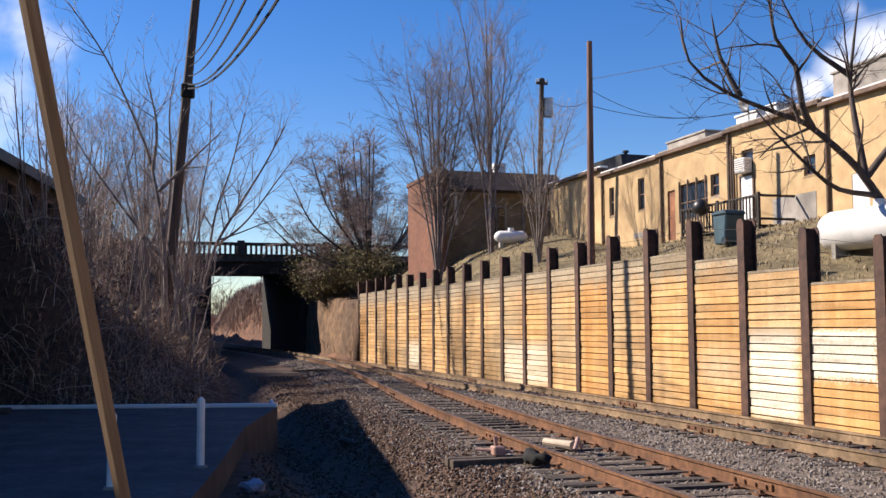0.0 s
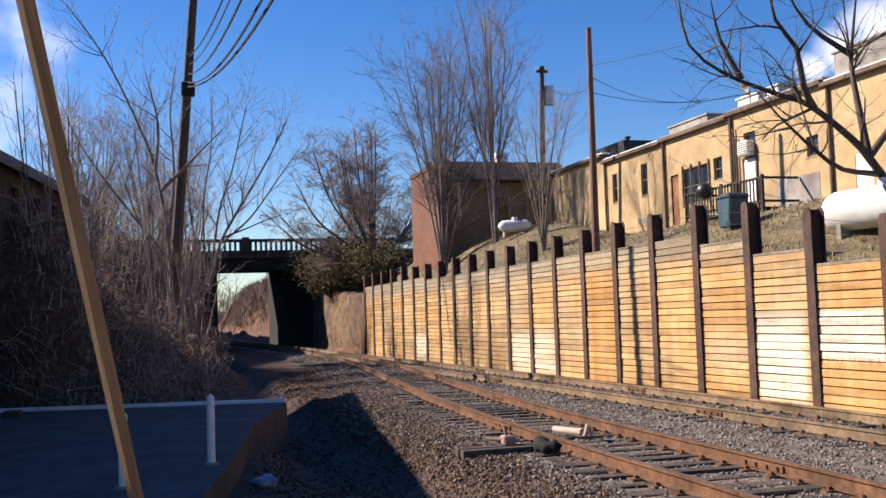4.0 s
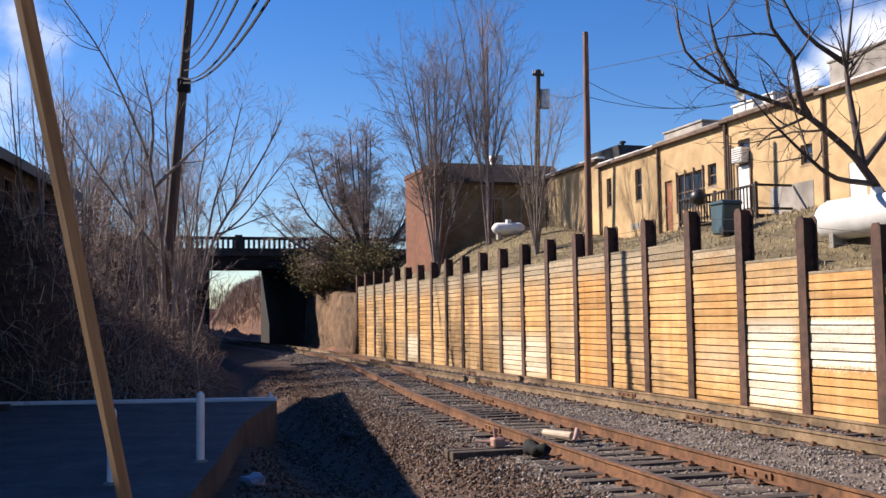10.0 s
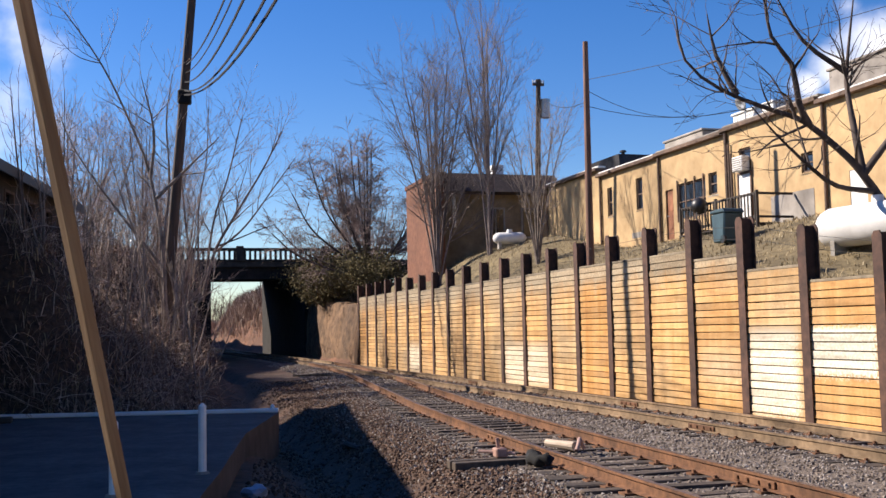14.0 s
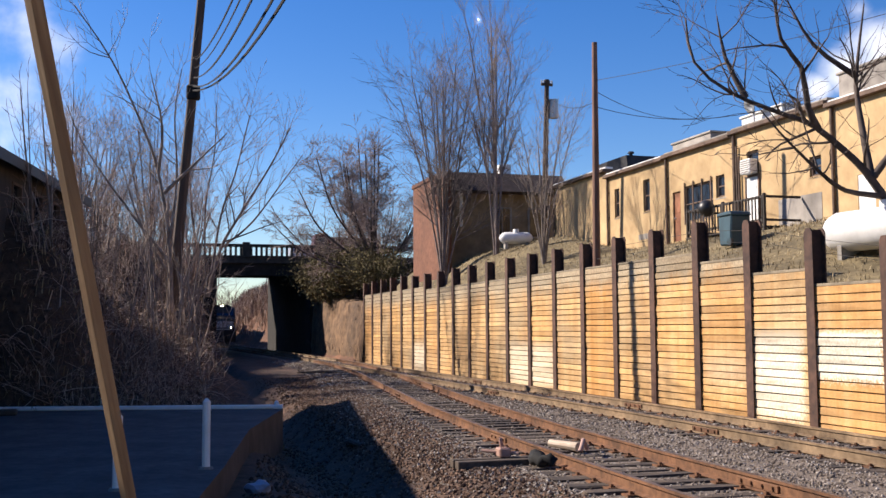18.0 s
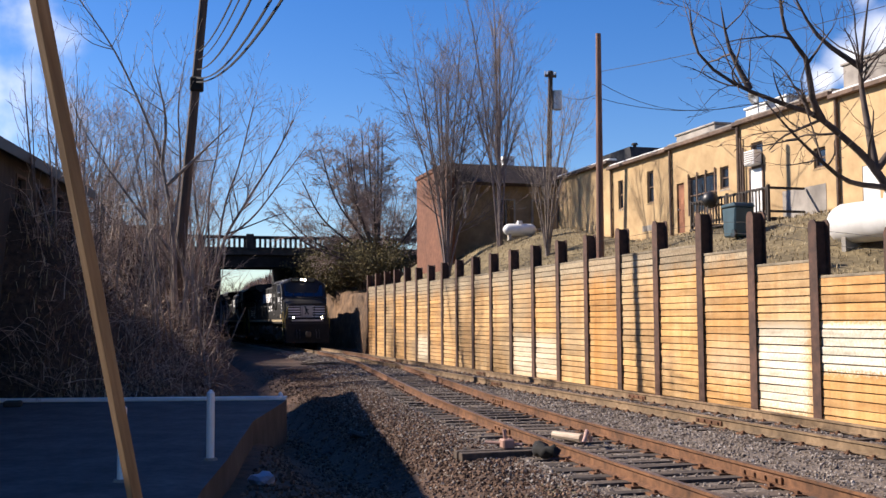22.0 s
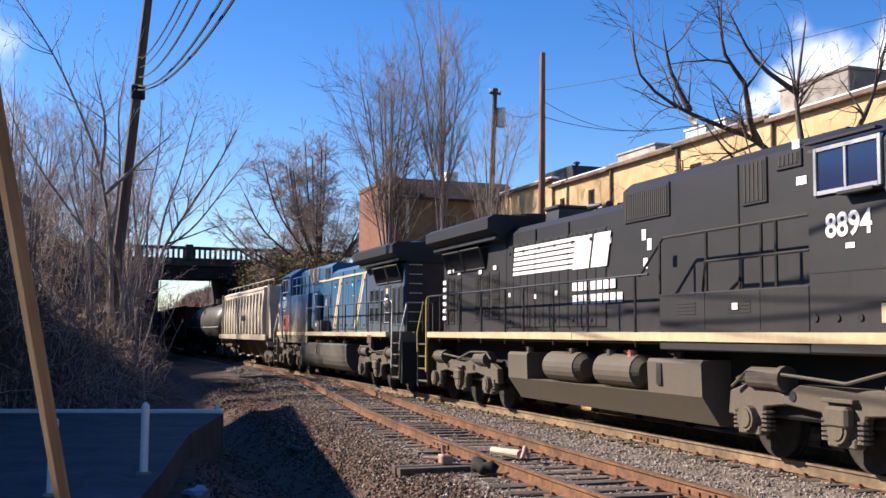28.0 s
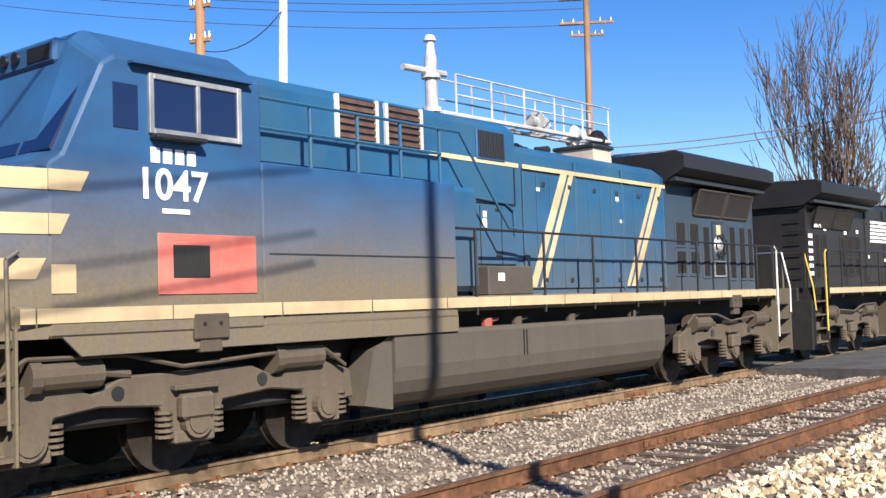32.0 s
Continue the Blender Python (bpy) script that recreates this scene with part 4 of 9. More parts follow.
def brick_house():
    b = thing("brick_house", "red brick house with a dark shingled porch roof", "building", at=sn_pose(56, 16.9))
    # local x: +s, local y: towards -n
    bm = bmesh.new()
    box(bm, 0, 6.5, -0.5, 0, 3.5, 10.5)
    part("brick_wing", bm, BRICK, b, "sunlit red brick wing")
    bm = bmesh.new()
    box(bm, -0.08, 6.6, -0.6, 0.08, 10.5, 10.75, bevel=0.03)
    part("brick_cornice", bm, BRICK, b)
    bm = bmesh.new()
    box(bm, 0.4, 6.5, -7.3, -0.5, 3.5, 9.7)
    part("body", bm, grainy("brown_render", (0.20, 0.145, 0.085), (0.34, 0.255, 0.155), 2, 0.9, space="World"), b)
    bm = bmesh.new()
    prism(bm, [(-0.9, 9.55), (6.5, 9.55), (6.5, 10.8), (0.6, 10.8)], -7.6, -0.6)
    part("shingle_roof", bm, BROWNROOF, b)
    bm = bmesh.new()
    box(bm, 2, 2.7, -4.9, -4.2, 10.7, 11.6, bevel=0.02)
    part("chimney", bm, WHITE, b, "white painted chimney")
    bm = bmesh.new()
    tube(bm, (0.25, -1.15, 7.6), (0.25, -1.15, 9.5), 0.1, seg=10)
    part("white_pipe", bm, WHITE, b)
    for y in (-4.3, -6.5):
        bm = bmesh.new()
        box(bm, 0.33, 0.41, y, y + 1.2, 7.0, 8.8)
        fr = part("window_frame", bm, GREYWALL, b)
        for k in range(2):
            bm = bmesh.new()
            box(bm, 0.31, 0.328, y + 0.12 + 0.52 * k, y + 0.56 + 0.52 * k, 7.1, 8.7)
            part("pane", bm, PANE, fr)


brick_house()


# ---- utility poles and wires ----
def catenary(bm, a, b, sag, r, seg=10):
    a, b = Vector(a), Vector(b)
    pts = [a.lerp(b, i / seg) - Vector((0, 0, sag * 4 * (i / seg) * (1 - i / seg))) for i in range(seg + 1)]
    for p, q in zip(pts, pts[1:]):
        tube(bm, p, q, r, seg=4, caps=False)


def pole(foot, top, r0, r1, label, material=None, arms=(), drum=None, name="utility_pole"):
    p = thing(name, label, "utility pole")
    bm = bmesh.new()
    tube(bm, foot, top, r0, r1, seg=12)
    part("shaft", bm, material or POLEWOOD, p)
    up = (Vector(top) - Vector(foot)).normalized()
    for drop, half, ax in arms:
        c = Vector(top) - up * drop
        bm = bmesh.new()
        m = Matrix.Translation(c) @ Matrix.Rotation(radians(ax), 4, "Z")
        box(bm, -half, half, -0.05, 0.05, -0.06, 0.06, bevel=0.01, m=m)
        arm = part("crossarm", bm, material or POLEWOOD, p)
        for k in (-0.9, -0.5, 0.5, 0.9):
            bm = bmesh.new()
            q = m @ Vector((half * k, 0, 0.06))
            tube(bm, q, q + Vector((0, 0, 0.16)), 0.05, 0.03, seg=8)
            part("insulator", bm, GREYMETAL, arm)
    if drum:
        c = Vector(top) - up * drum + Vector((0.35, 0.1, 0))
        bm = bmesh.new()
        tube(bm, c - Vector((0, 0, 0.45)), c + Vector((0, 0, 0.45)), 0.24, seg=14)
        part("transformer", bm, GREYMETAL, p)
    return p


pole(W(35.0, 16.5, 3.6), W(34.85, 16.5, 12.45), 0.15, 0.1, "tall bare reddish brown wooden pole on the terrace", REDPOLE)
pole(W(46.2, 19.0, 5.0), W(45.5, 19.0, 13.7), 0.16, 0.11, "dark wooden utility pole with a transformer", arms=((0.25, 0.3, 20),), drum=1.4)
pole(W(36.6, 1.32, 2.5), W(36.6, 2.38, 15.75), 0.2, 0.14, "leaning dark utility pole on the brushy bank", arms=((1.0, 0.9, 60),))


def wires():
    t = thing("overhead_wires", "bundle of sagging dark overhead wires", "wires", kind="structure")
    # the bundle from the lump on the leaning pole towards the lot
    for z, n, z1, sag, r in ((10.11, 4.1, 13.1, 3.15, 0.033), (10.26, 3.03, 10.87, 2.72, 0.028), (10.56, 1.91, 7.98, 1.85, 0.024), (11.19, 1.97, 9.08, 1.7, 0.021), (10.9, 1.87, 8.38, 1.74, 0.016)):
        bm = bmesh.new()
        catenary(bm, W(36.5, 1.32 + 0.08 * (z - 2.5), z), W(-4.84, n, z1), sag, r, 24)
        part("wire", bm, WIRE, t)
    bm = bmesh.new()
    m = Matrix.Translation(W(36.52, 1.93, 10.07))
    box(bm, -0.2, 0.24, -0.16, 0.16, -0.3, 0.22, bevel=0.05, m=m)
    part("splice_case", bm, WIRE, t)
    for a, b, sag in ((W(34.85, 16.5, 11.0), W(20, 24, 11.5), 0.3), (W(34.85, 16.5, 10.6), W(39, 24, 10.9), 0.5), (W(45.5, 19, 12.9), W(34.85, 16.5, 10.2), 0.4), (W(34.85, 16.5, 10.0), W(30, 22, 9.6), 0.6)):
        bm = bmesh.new()
        catenary(bm, a, b, sag, 0.012)
        part("wire", bm, BLACK, t)


wires()


# ---- parking lot ----
def lot():
    t = thing("parking_lot", "shaded asphalt parking lot edged with a pale kerb", "parking lot", kind="structure")
    edge = [(24.75, -3.4), (24.6, -2.66), (23.0, 3.23), (18.4, 2.0), (13.5, 1.15), (11.2, 0.7), (8.5, 0.25), (6.0, -0.1), (-8, -0.6), (-8, -14), (24.9, -14)]
    bm = bmesh.new()
    top = [bm.verts.new(W(s, n, 0.05)) for s, n in edge]
    low = [bm.verts.new(W(s, n, -0.9)) for s, n in edge]
    f0 = bm.faces.new(top)
    for i in range(len(edge)):
        j = (i + 1) % len(edge)
        f1 = bm.faces.new((top[i], low[i], low[j], top[j]))
        f1.material_index = 1
    bmesh.ops.recalc_face_normals(bm, faces=bm.faces)
    part("slab", bm, (ASPHALT, DARK_CONCRETE), t)
    bm = bmesh.new()
    for (s0, n0), (s1, n1) in zip(edge[:2], edge[1:3]):
        a, b = W(s0, n0, 0.05), W(s1, n1, 0.05)
        d = (b - a)
        m = Matrix.Translation(a) @ Matrix.Rotation(math.atan2(d.y, d.x), 4, "Z")
        box(bm, 0, d.length, -0.08, 0.08, 0.0, 0.085, bevel=0.015, m=m)
    part("kerb", bm, WHITE, t)
    for s, n, lean, h in ((13.47, 0.93, 0, 0.84), (12.0, -0.12, 0, 0.8), (23.05, 3.1, 0, 0.14)):
        p = thing("marker_post", "white painted marker post at the lot edge", "post", group="white posts along the lot", at=sn_pose(s, n, 0.05))
        bm = bmesh.new()
        tube(bm, (0, 0, 0), (0, 0, h), 0.05, seg=10)
        tube(bm, (0, 0, h), (0, 0, h + 0.04), 0.05, 0.015, seg=10)
        part("shaft", bm, WHITE, p)
        if h > 0.5:
            bm = bmesh.new()
            tube(bm, (0, 0, -0.01), (0, 0, 0.03), 0.1, 0.08, seg=10)
            part("footing", bm, CONCRETE, p)
    w = thing("wheel_stop", "dark broken lump of kerb on the lot", "debris", at=sn_pose(23.2, -2.4, 0.05))
    bm = bmesh.new()
    box(bm, -0.1, 0.12, -0.18, 0.18, 0, 0.13, bevel=0.03)
    part("lump", bm, DARK_CONCRETE, w)
    p = thing("timber_prop", "leaning square timber prop of pale sawn lumber", "prop")
    a, b = Vector((-1.243, 4.76, 0.04)), Vector((-1.365, 2.91, 3.6))
    d = (b - a)
    bm = bmesh.new()
    box(bm, -0.0225, 0.0225, -0.0225, 0.0225, 0, d.length, bevel=0.003)
    o = part("beam", bm, LUMBER, p)
    o.matrix_world = Matrix.Translation(a) @ d.to_track_quat("Z", "Y").to_matrix().to_4x4() @ Matrix.Rotation(radians(55), 4, "Z")
    bm = bmesh.new()
    box(bm, -0.07, 0.07, -0.07, 0.07, 0, 0.03, bevel=0.006)
    o = part("base_block", bm, DARKWOOD, p)
    o.matrix_world = Matrix.Translation((a.x, a.y, 0.05))


lot()


# ---- long dark building beside the lot, whose shade covers it ----
EAVE = 5.8


def shed_n(s):
    """Where its wall along the lot runs."""
    return -1.65 - 0.17 * (33.5 - s)


def side_building():
    b = thing("side_building", "long dark board-clad building with low eaves beside the lot", "building", at=sn_pose(8.4, shed_n(8.4), 0, -9.6))
    L, D = 25.45, 9.0
    holes = [(x, 3.9, 0.85, 1.5) for x in (18.6, 20.6, 22.5, 24.0)]
    bm = bmesh.new()
    wall_with_holes(bm, 0, L, -0.8, EAVE, 0, 0.25, holes)
    bmesh.ops.remove_doubles(bm, verts=bm.verts, dist=0.001)
    part("long_wall", bm, DARKWOOD, b)
    for x, z, w, h in holes:
        bm = bmesh.new()
        for a, c, e, f_ in ((0, 0.07, 0, h), (w - 0.07, w, 0, h), (0.07, w - 0.07, 0, 0.07), (0.07, w - 0.07, h - 0.07, h), (0.07, w - 0.07, h / 2 - 0.03, h / 2 + 0.03)):
            box(bm, x + a, x + c, -0.03, 0.12, z + e, z + f_)
        fr = part("window_frame", bm, TRIM, b)
        bm = bmesh.new()
        box(bm, x + 0.07, x + w - 0.07, 0.08, 0.1, z + 0.07, z + h - 0.07)
        part("pane", bm, PANE, fr)
    for x in (0.0, L - 0.25):
        bm = bmesh.new()
        prism(bm, [(0.25, -0.8), (D, -0.8), (D, EAVE), (D / 2, EAVE + 1.9), (0.25, EAVE + 0.1)], 0, 0.25)
        o = part("gable_wall", bm, DARKWOOD, b)
        o.matrix_local = Matrix.Translation((x + 0.25, 0, 0)) @ Matrix.Rotation(radians(90), 4, "Z")
    bm = bmesh.new()
    box(bm, 0.25, L - 0.25, D - 0.25, D, -0.8, EAVE)
    part("rear_wall", bm, DARKWOOD, b)
    for k in range(2):
        bm = bmesh.new()
        prism(bm, [(-0.35, EAVE - 0.1), (D / 2, EAVE + 1.95), (D / 2, EAVE + 2.1), (-0.35, EAVE + 0.05)], -0.35, L + 0.35)
        m = Matrix(((0, 1, 0, 0), (1, 0, 0, 0), (0, 0, 1, 0), (0, 0, 0, 1)))
        bmesh.ops.transform(bm, matrix=m, verts=bm.verts)
        if k:
            bmesh.ops.transform(bm, matrix=Matrix.Translation((0, D, 0)) @ Matrix.Diagonal((1, -1, 1, 1)), verts=bm.verts)
        tidy(bm)
        part("roof_slope", bm, DARKROOF, b)
    bm = bmesh.new()
    box(bm, -0.35, L + 0.35, -0.38, -0.34, EAVE - 0.2, EAVE + 0.06)
    part("fascia", bm, BLACK, b)


side_building()

# ---- bare trees, brush and stones ----
class Twigs:
    """Gathers many thin tapered stems into one mesh."""

    def __init__(self):
        self.v, self.f = [], []

    def stem(self, pts, r0, r1, sides):
        k0, n = len(self.v), len(pts)
        for i, p in enumerate(pts):
            d = (pts[min(i + 1, n - 1)] - pts[max(i - 1, 0)])
            d = d.normalized() if d.length > 1e-6 else Vector((0, 0, 1))
            a = d.cross(Vector((0.31, 0.95, 0.05)))
            a = a.normalized() if a.length > 1e-3 else Vector((1, 0, 0))
            b = d.cross(a)
            r = r0 + (r1 - r0) * i / (n - 1)
            for j in range(sides):
                t = math.tau * j / sides
                self.v.append(p + a * (r * math.cos(t)) + b * (r * math.sin(t)))
        for i in range(n - 1):
            for j in range(sides):
                q, w = k0 + i * sides + j, k0 + i * sides + (j + 1) % sides
                self.f.append((q, w, w + sides, q + sides))

    def chain(self, pts, radii, sides):
        """A limb whose thickness is given point by point, with a pointed end."""
        k0, n = len(self.v), len(pts)
        for i, p in enumerate(pts):
            d = (pts[min(i + 1, n - 1)] - pts[max(i - 1, 0)])
            d = d.normalized() if d.length > 1e-6 else Vector((0, 0, 1))
            a = d.cross(Vector((0.31, 0.95, 0.05)))
            a = a.normalized() if a.length > 1e-3 else Vector((1, 0, 0))
            b = d.cross(a)
            for j in range(sides):
                t = math.tau * j / sides
                self.v.append(p + a * (radii[i] * math.cos(t)) + b * (radii[i] * math.sin(t)))
        for i in range(n - 1):
            for j in range(sides):
                q, w = k0 + i * sides + j, k0 + i * sides + (j + 1) % sides
                self.f.append((q, w, w + sides, q + sides))

    def mesh(self, name, material):
        me = bpy.data.meshes.new(name)
        me.from_pydata(self.v, [], self.f)
        me.materials.append(material)
        for p in me.polygons:
            p.use_smooth = True
        return me


def bend(rnd, start, d, length, segs, wander, lift):
    """Points of a wandering limb."""
    pts, p, d = [start.copy()], start.copy(), d.normalized()
    for _ in range(segs):
        d = (d + Vector((rnd.gauss(0, wander), rnd.gauss(0, wander), rnd.gauss(0, wander) + lift))).normalized()
        p = p + d * (length / segs)
        pts.append(p.copy())
    return pts


def along(pts, t):
    i = min(int(t * (len(pts) - 1)), len(pts) - 2)
    u = t * (len(pts) - 1) - i
    return pts[i].lerp(pts[i + 1], u), (pts[i + 1] - pts[i]).normalized()


def grow(tw, rnd, pts, r, length, level, kids, spread, lift, shrink, min_r, wander=0.14):
    if level == 0:
        return
    n = kids[0]
    for k in range(n):
        t = rnd.uniform(0.25, 1.0) if k else 1.0
        p, d = along(pts, min(t, 0.999))
        side = Vector((rnd.gauss(0, 1), rnd.gauss(0, 1), rnd.gauss(0, 0.6)))
        side = (side - d * side.dot(d)).normalized()
        ang = rnd.uniform(spread * 0.5, spread * 1.2) if k else rnd.uniform(0.05, 0.25)
        nd_ = (d * math.cos(ang) + side * math.sin(ang))
        L = length * rnd.uniform(shrink * 0.75, shrink * 1.15)
        rr = max(min_r, r * (1 - 0.5 * t) * rnd.uniform(0.5, 0.7))
        seg = 4 if level > 1 else 3
        q = bend(rnd, p, nd_, L, seg, wander, lift)
        tw.stem(q, rr, max(min_r * 0.6, rr * 0.45), 5 if level > 2 else (4 if level > 1 else 3))
        grow(tw, rnd, q, rr, L, level - 1, kids[1:], spread, lift, shrink, min_r, wander)


def bare_tree(foot, height, seed, label, stems=1, fan=0.25, kids=(4, 5, 5, 4), spread=0.55, lift=0.08, trunk=0.16, lean=(0, 0), tone=None, twig=None, min_r=0.012, shrink=0.62, stemlen=0.55, wander=0.14, leans=(), name="tree"):
    t = thing(name, label, "tree", group="bare winter trees")
    rnd = random.Random(seed)
    foot = Vector(foot)
    crown = Twigs()
    for k in range(stems):
        a = math.tau * k / max(stems, 1) + rnd.uniform(-0.5, 0.5)
        f_ = fan * rnd.uniform(0.5, 1.2) if stems > 1 else 0.0
        d = Vector((math.cos(a) * f_ + lean[0], math.sin(a) * f_ + lean[1], 1.0))
        if leans:
            d = Vector((leans[k][0], leans[k][1], 1.0))
        L = height * stemlen * rnd.uniform(0.85, 1.1)
        pts = bend(rnd, foot + Vector((math.cos(a), math.sin(a), 0)) * (0.12 * (stems > 1)) - Vector((0, 0, 0.3)), d, L, 6, 0.05, 0.03)
        tw = Twigs()
        r = trunk * rnd.uniform(0.8, 1.1)
        tw.stem(pts, r, r * 0.5, 8)
        o = new("trunk", tw.mesh("trunk", tone or BARK))
        o.parent = t
        grow(crown, rnd, pts, r, L, len(kids), kids, spread, lift, shrink, min_r, wander)
    o = new("crown", crown.mesh("crown", twig or TWIG))
    o.parent = t
    return t


def gz(s, n):
    p = W(s, n)
    return ground_z(p.x, p.y)


def eased(points, step):
    """Points of the plan (s, n, z) joined by a smooth curve, in the world."""
    q = [W(*a) for a in points]
    q = [q[0] * 2 - q[1]] + q + [q[-1] * 2 - q[-2]]
    out = []
    for a, b, c, d in zip(q, q[1:], q[2:], q[3:]):
        k = max(2, int((c - b).length / step))
        for i in range(k):
            t = i / k
            out.append(0.5 * (2 * b + (c - a) * t + (2 * a - 5 * b + 4 * c - d) * t * t + (3 * b - a - 3 * c + d) * t ** 3))
    return out + [q[-2]]


def shoots(tw, rnd, pts, r0, r1, orders, lift, wander, tip, start):
    """Side branches along a limb, and theirs in turn; each runs on nearly straight."""
    if not orders:
        return
    per, (la, lb), spread = orders[0]
    length = sum((b - a).length for a, b in zip(pts, pts[1:]))
    k = per * length * (1 - start)
    k = int(k) + (rnd.random() < k - int(k))
    for i in range(k + 1):
        t = 1.0 if i == k else start + (1 - start) * rnd.random()
        p, d = along(pts, min(t, 0.999))
        side = Vector((rnd.gauss(0, 1), rnd.gauss(0, 1), rnd.gauss(0, 0.7)))
        side = side - d * side.dot(d)
        if side.length < 1e-3:
            continue
        ang = rnd.uniform(0.6, 1.15) * spread if i < k else rnd.uniform(0, 0.25)
        e = d * math.cos(ang) + side.normalized() * math.sin(ang)
        L = rnd.uniform(la, lb) * (1.15 - 0.5 * t)
        r = max(tip, (r0 + (r1 - r0) * t) * rnd.uniform(0.42, 0.66))
        q = bend(rnd, p, e, L, 5 if len(orders) > 1 else 3, wander, lift)
        tw.stem(q, r, max(tip * 0.5, r * 0.35), 5 if r > 0.03 else (4 if r > 0.014 else 3))
        shoots(tw, rnd, q, r, r * 0.35, orders[1:], lift, wander, tip, 0.15)


def limb_tree(label, roots, orders, seed, r0=0.1, end=0.35, lift=0.03, wander=0.06, tip=0.006, start=0.35, bark=None, twig=None, name="tree"):
    """A bare tree from a few leading limbs (points s, n, z), which fork into side branches, twigs and shoots."""
    t = thing(name, label, "tree", group="bare winter trees")
    rnd = random.Random(seed)
    limbs, crown = Twigs(), Twigs()
    for k, line in enumerate(roots):
        pts = eased(line, 0.4)
        r = r0 * (1.0 if k == 0 else rnd.uniform(0.6, 0.85))
        n = len(pts)
        limbs.chain(pts, [r * (1 + (end - 1) * q / (n - 1)) for q in range(n)], 7)
        shoots(crown, rnd, pts, r, r * end, orders, lift, wander, tip, start)
    o = new("trunk", limbs.mesh("trunk", bark or BARK))
    o.parent = t
    o = new("crown", crown.mesh("crown", twig or bark or TWIG))
    o.parent = t
    return t


def vase(rnd, s, n, z, stems, height, fan, flare=0.5, lean=0.0, dome=0.0):
    """Leading limbs that rise from one foot and open out."""
    out = []
    for k in range(stems):
        a = math.tau * (k + rnd.uniform(-0.3, 0.3)) / stems
        f_ = rnd.uniform(0.55 - 0.4 * (dome > 0), 1.1)
        h = height * rnd.uniform(0.85, 1.05) * (1 - dome * f_ * f_)
        f_ *= fan
        ds, dn = math.cos(a) * f_, math.sin(a) * f_ + lean
        out.append([(s, n, z), (s + ds * 0.15, n + dn * 0.15, z + h * 0.25), (s + ds * flare, n + dn * flare, z + h * 0.62), (s + ds, n + dn, z + h)])
    return out


RED_TWIG = grainy("reddish_twigs", (0.25, 0.17, 0.14), (0.47, 0.355, 0.30), 4, 0.95, bumped=0, space="World")
GREY_TWIG = grainy("grey_twigs", (0.14, 0.105, 0.095), (0.31, 0.245, 0.22), 4, 0.95, bumped=0, space="World")
SMOOTH_BARK = grainy("dark_smooth_bark", (0.055, 0.04, 0.034), (0.14, 0.105, 0.088), 9, 0.9, stretch=(1, 1, 0.3), bumped=0.5, space="World")
TREES = random.Random(77)

# the large crooked tree beside the big tank
FORK = (21.0, 17.3, 5.35)
limb_tree("dark spreading bare tree with crooked forked limbs",
          [[(21.0, 18.7, 3.4), (21.0, 17.9, 4.6), FORK, (21.0, 16.85, 5.8), (21.0, 15.7, 6.6), (21.0, 15.0, 6.8), (21.1, 13.5, 7.3), (21.2, 12.6, 8.0), (21.2, 12.4, 9.0)],
           [(21.0, 15.8, 6.55), (20.8, 15.4, 7.0), (20.6, 15.1, 7.9), (20.5, 14.5, 8.5), (20.5, 14.3, 9.8)],
           [FORK, (21.4, 17.3, 7.4), (21.4, 17.3, 8.1), (21.4, 17.6, 9.9)],
           [(21.4, 17.3, 8.0), (21.6, 16.2, 8.8), (21.7, 15.5, 10.0)],
           [(21.0, 17.6, 4.95), (20.6, 16.2, 5.0), (20.3, 15.3, 5.35), (20.2, 14.3, 6.1), (20.2, 13.7, 6.7)],
           [(21.1, 13.9, 7.2), (21.3, 13.5, 8.2), (21.3, 13.3, 9.2)],
           [FORK, (20.2, 18.3, 7.2), (19.8, 18.9, 9.6)]],
          [(2.3, (0.9, 2.5), 1.05), (3.0, (0.4, 1.2), 0.95), (2.4, (0.15, 0.45), 0.8)], 23, r0=0.13, end=0.16, lift=0.02, wander=0.13, tip=0.0075, start=0.3, bark=SMOOTH_BARK)
# many-stemmed clump behind the middle of the wall
limb_tree("tall clump of many slender bare stems", vase(TREES, 54, 16.3, 3.4, 11, 13.4, 2.9, 0.5, -0.1, 0.2),
          [(1.6, (1.8, 4.0), 0.78), (2.6, (0.9, 2.0), 0.75), (3.0, (0.4, 1.0), 0.75)], 5, r0=0.1, lift=0.03, wander=0.06, tip=0.0085, start=0.3, bark=GREY_TWIG)
limb_tree("very tall slender bare tree with upright twigs", vase(TREES, 51, 18.3, 4.0, 4, 14.0, 1.5, 0.5),
          [(1.6, (2.2, 4.4), 0.46), (2.6, (0.9, 2.1), 0.5), (2.6, (0.4, 1.0), 0.6)], 9, r0=0.11, lift=0.04, wander=0.05, tip=0.0085, start=0.35, bark=GREY_TWIG)
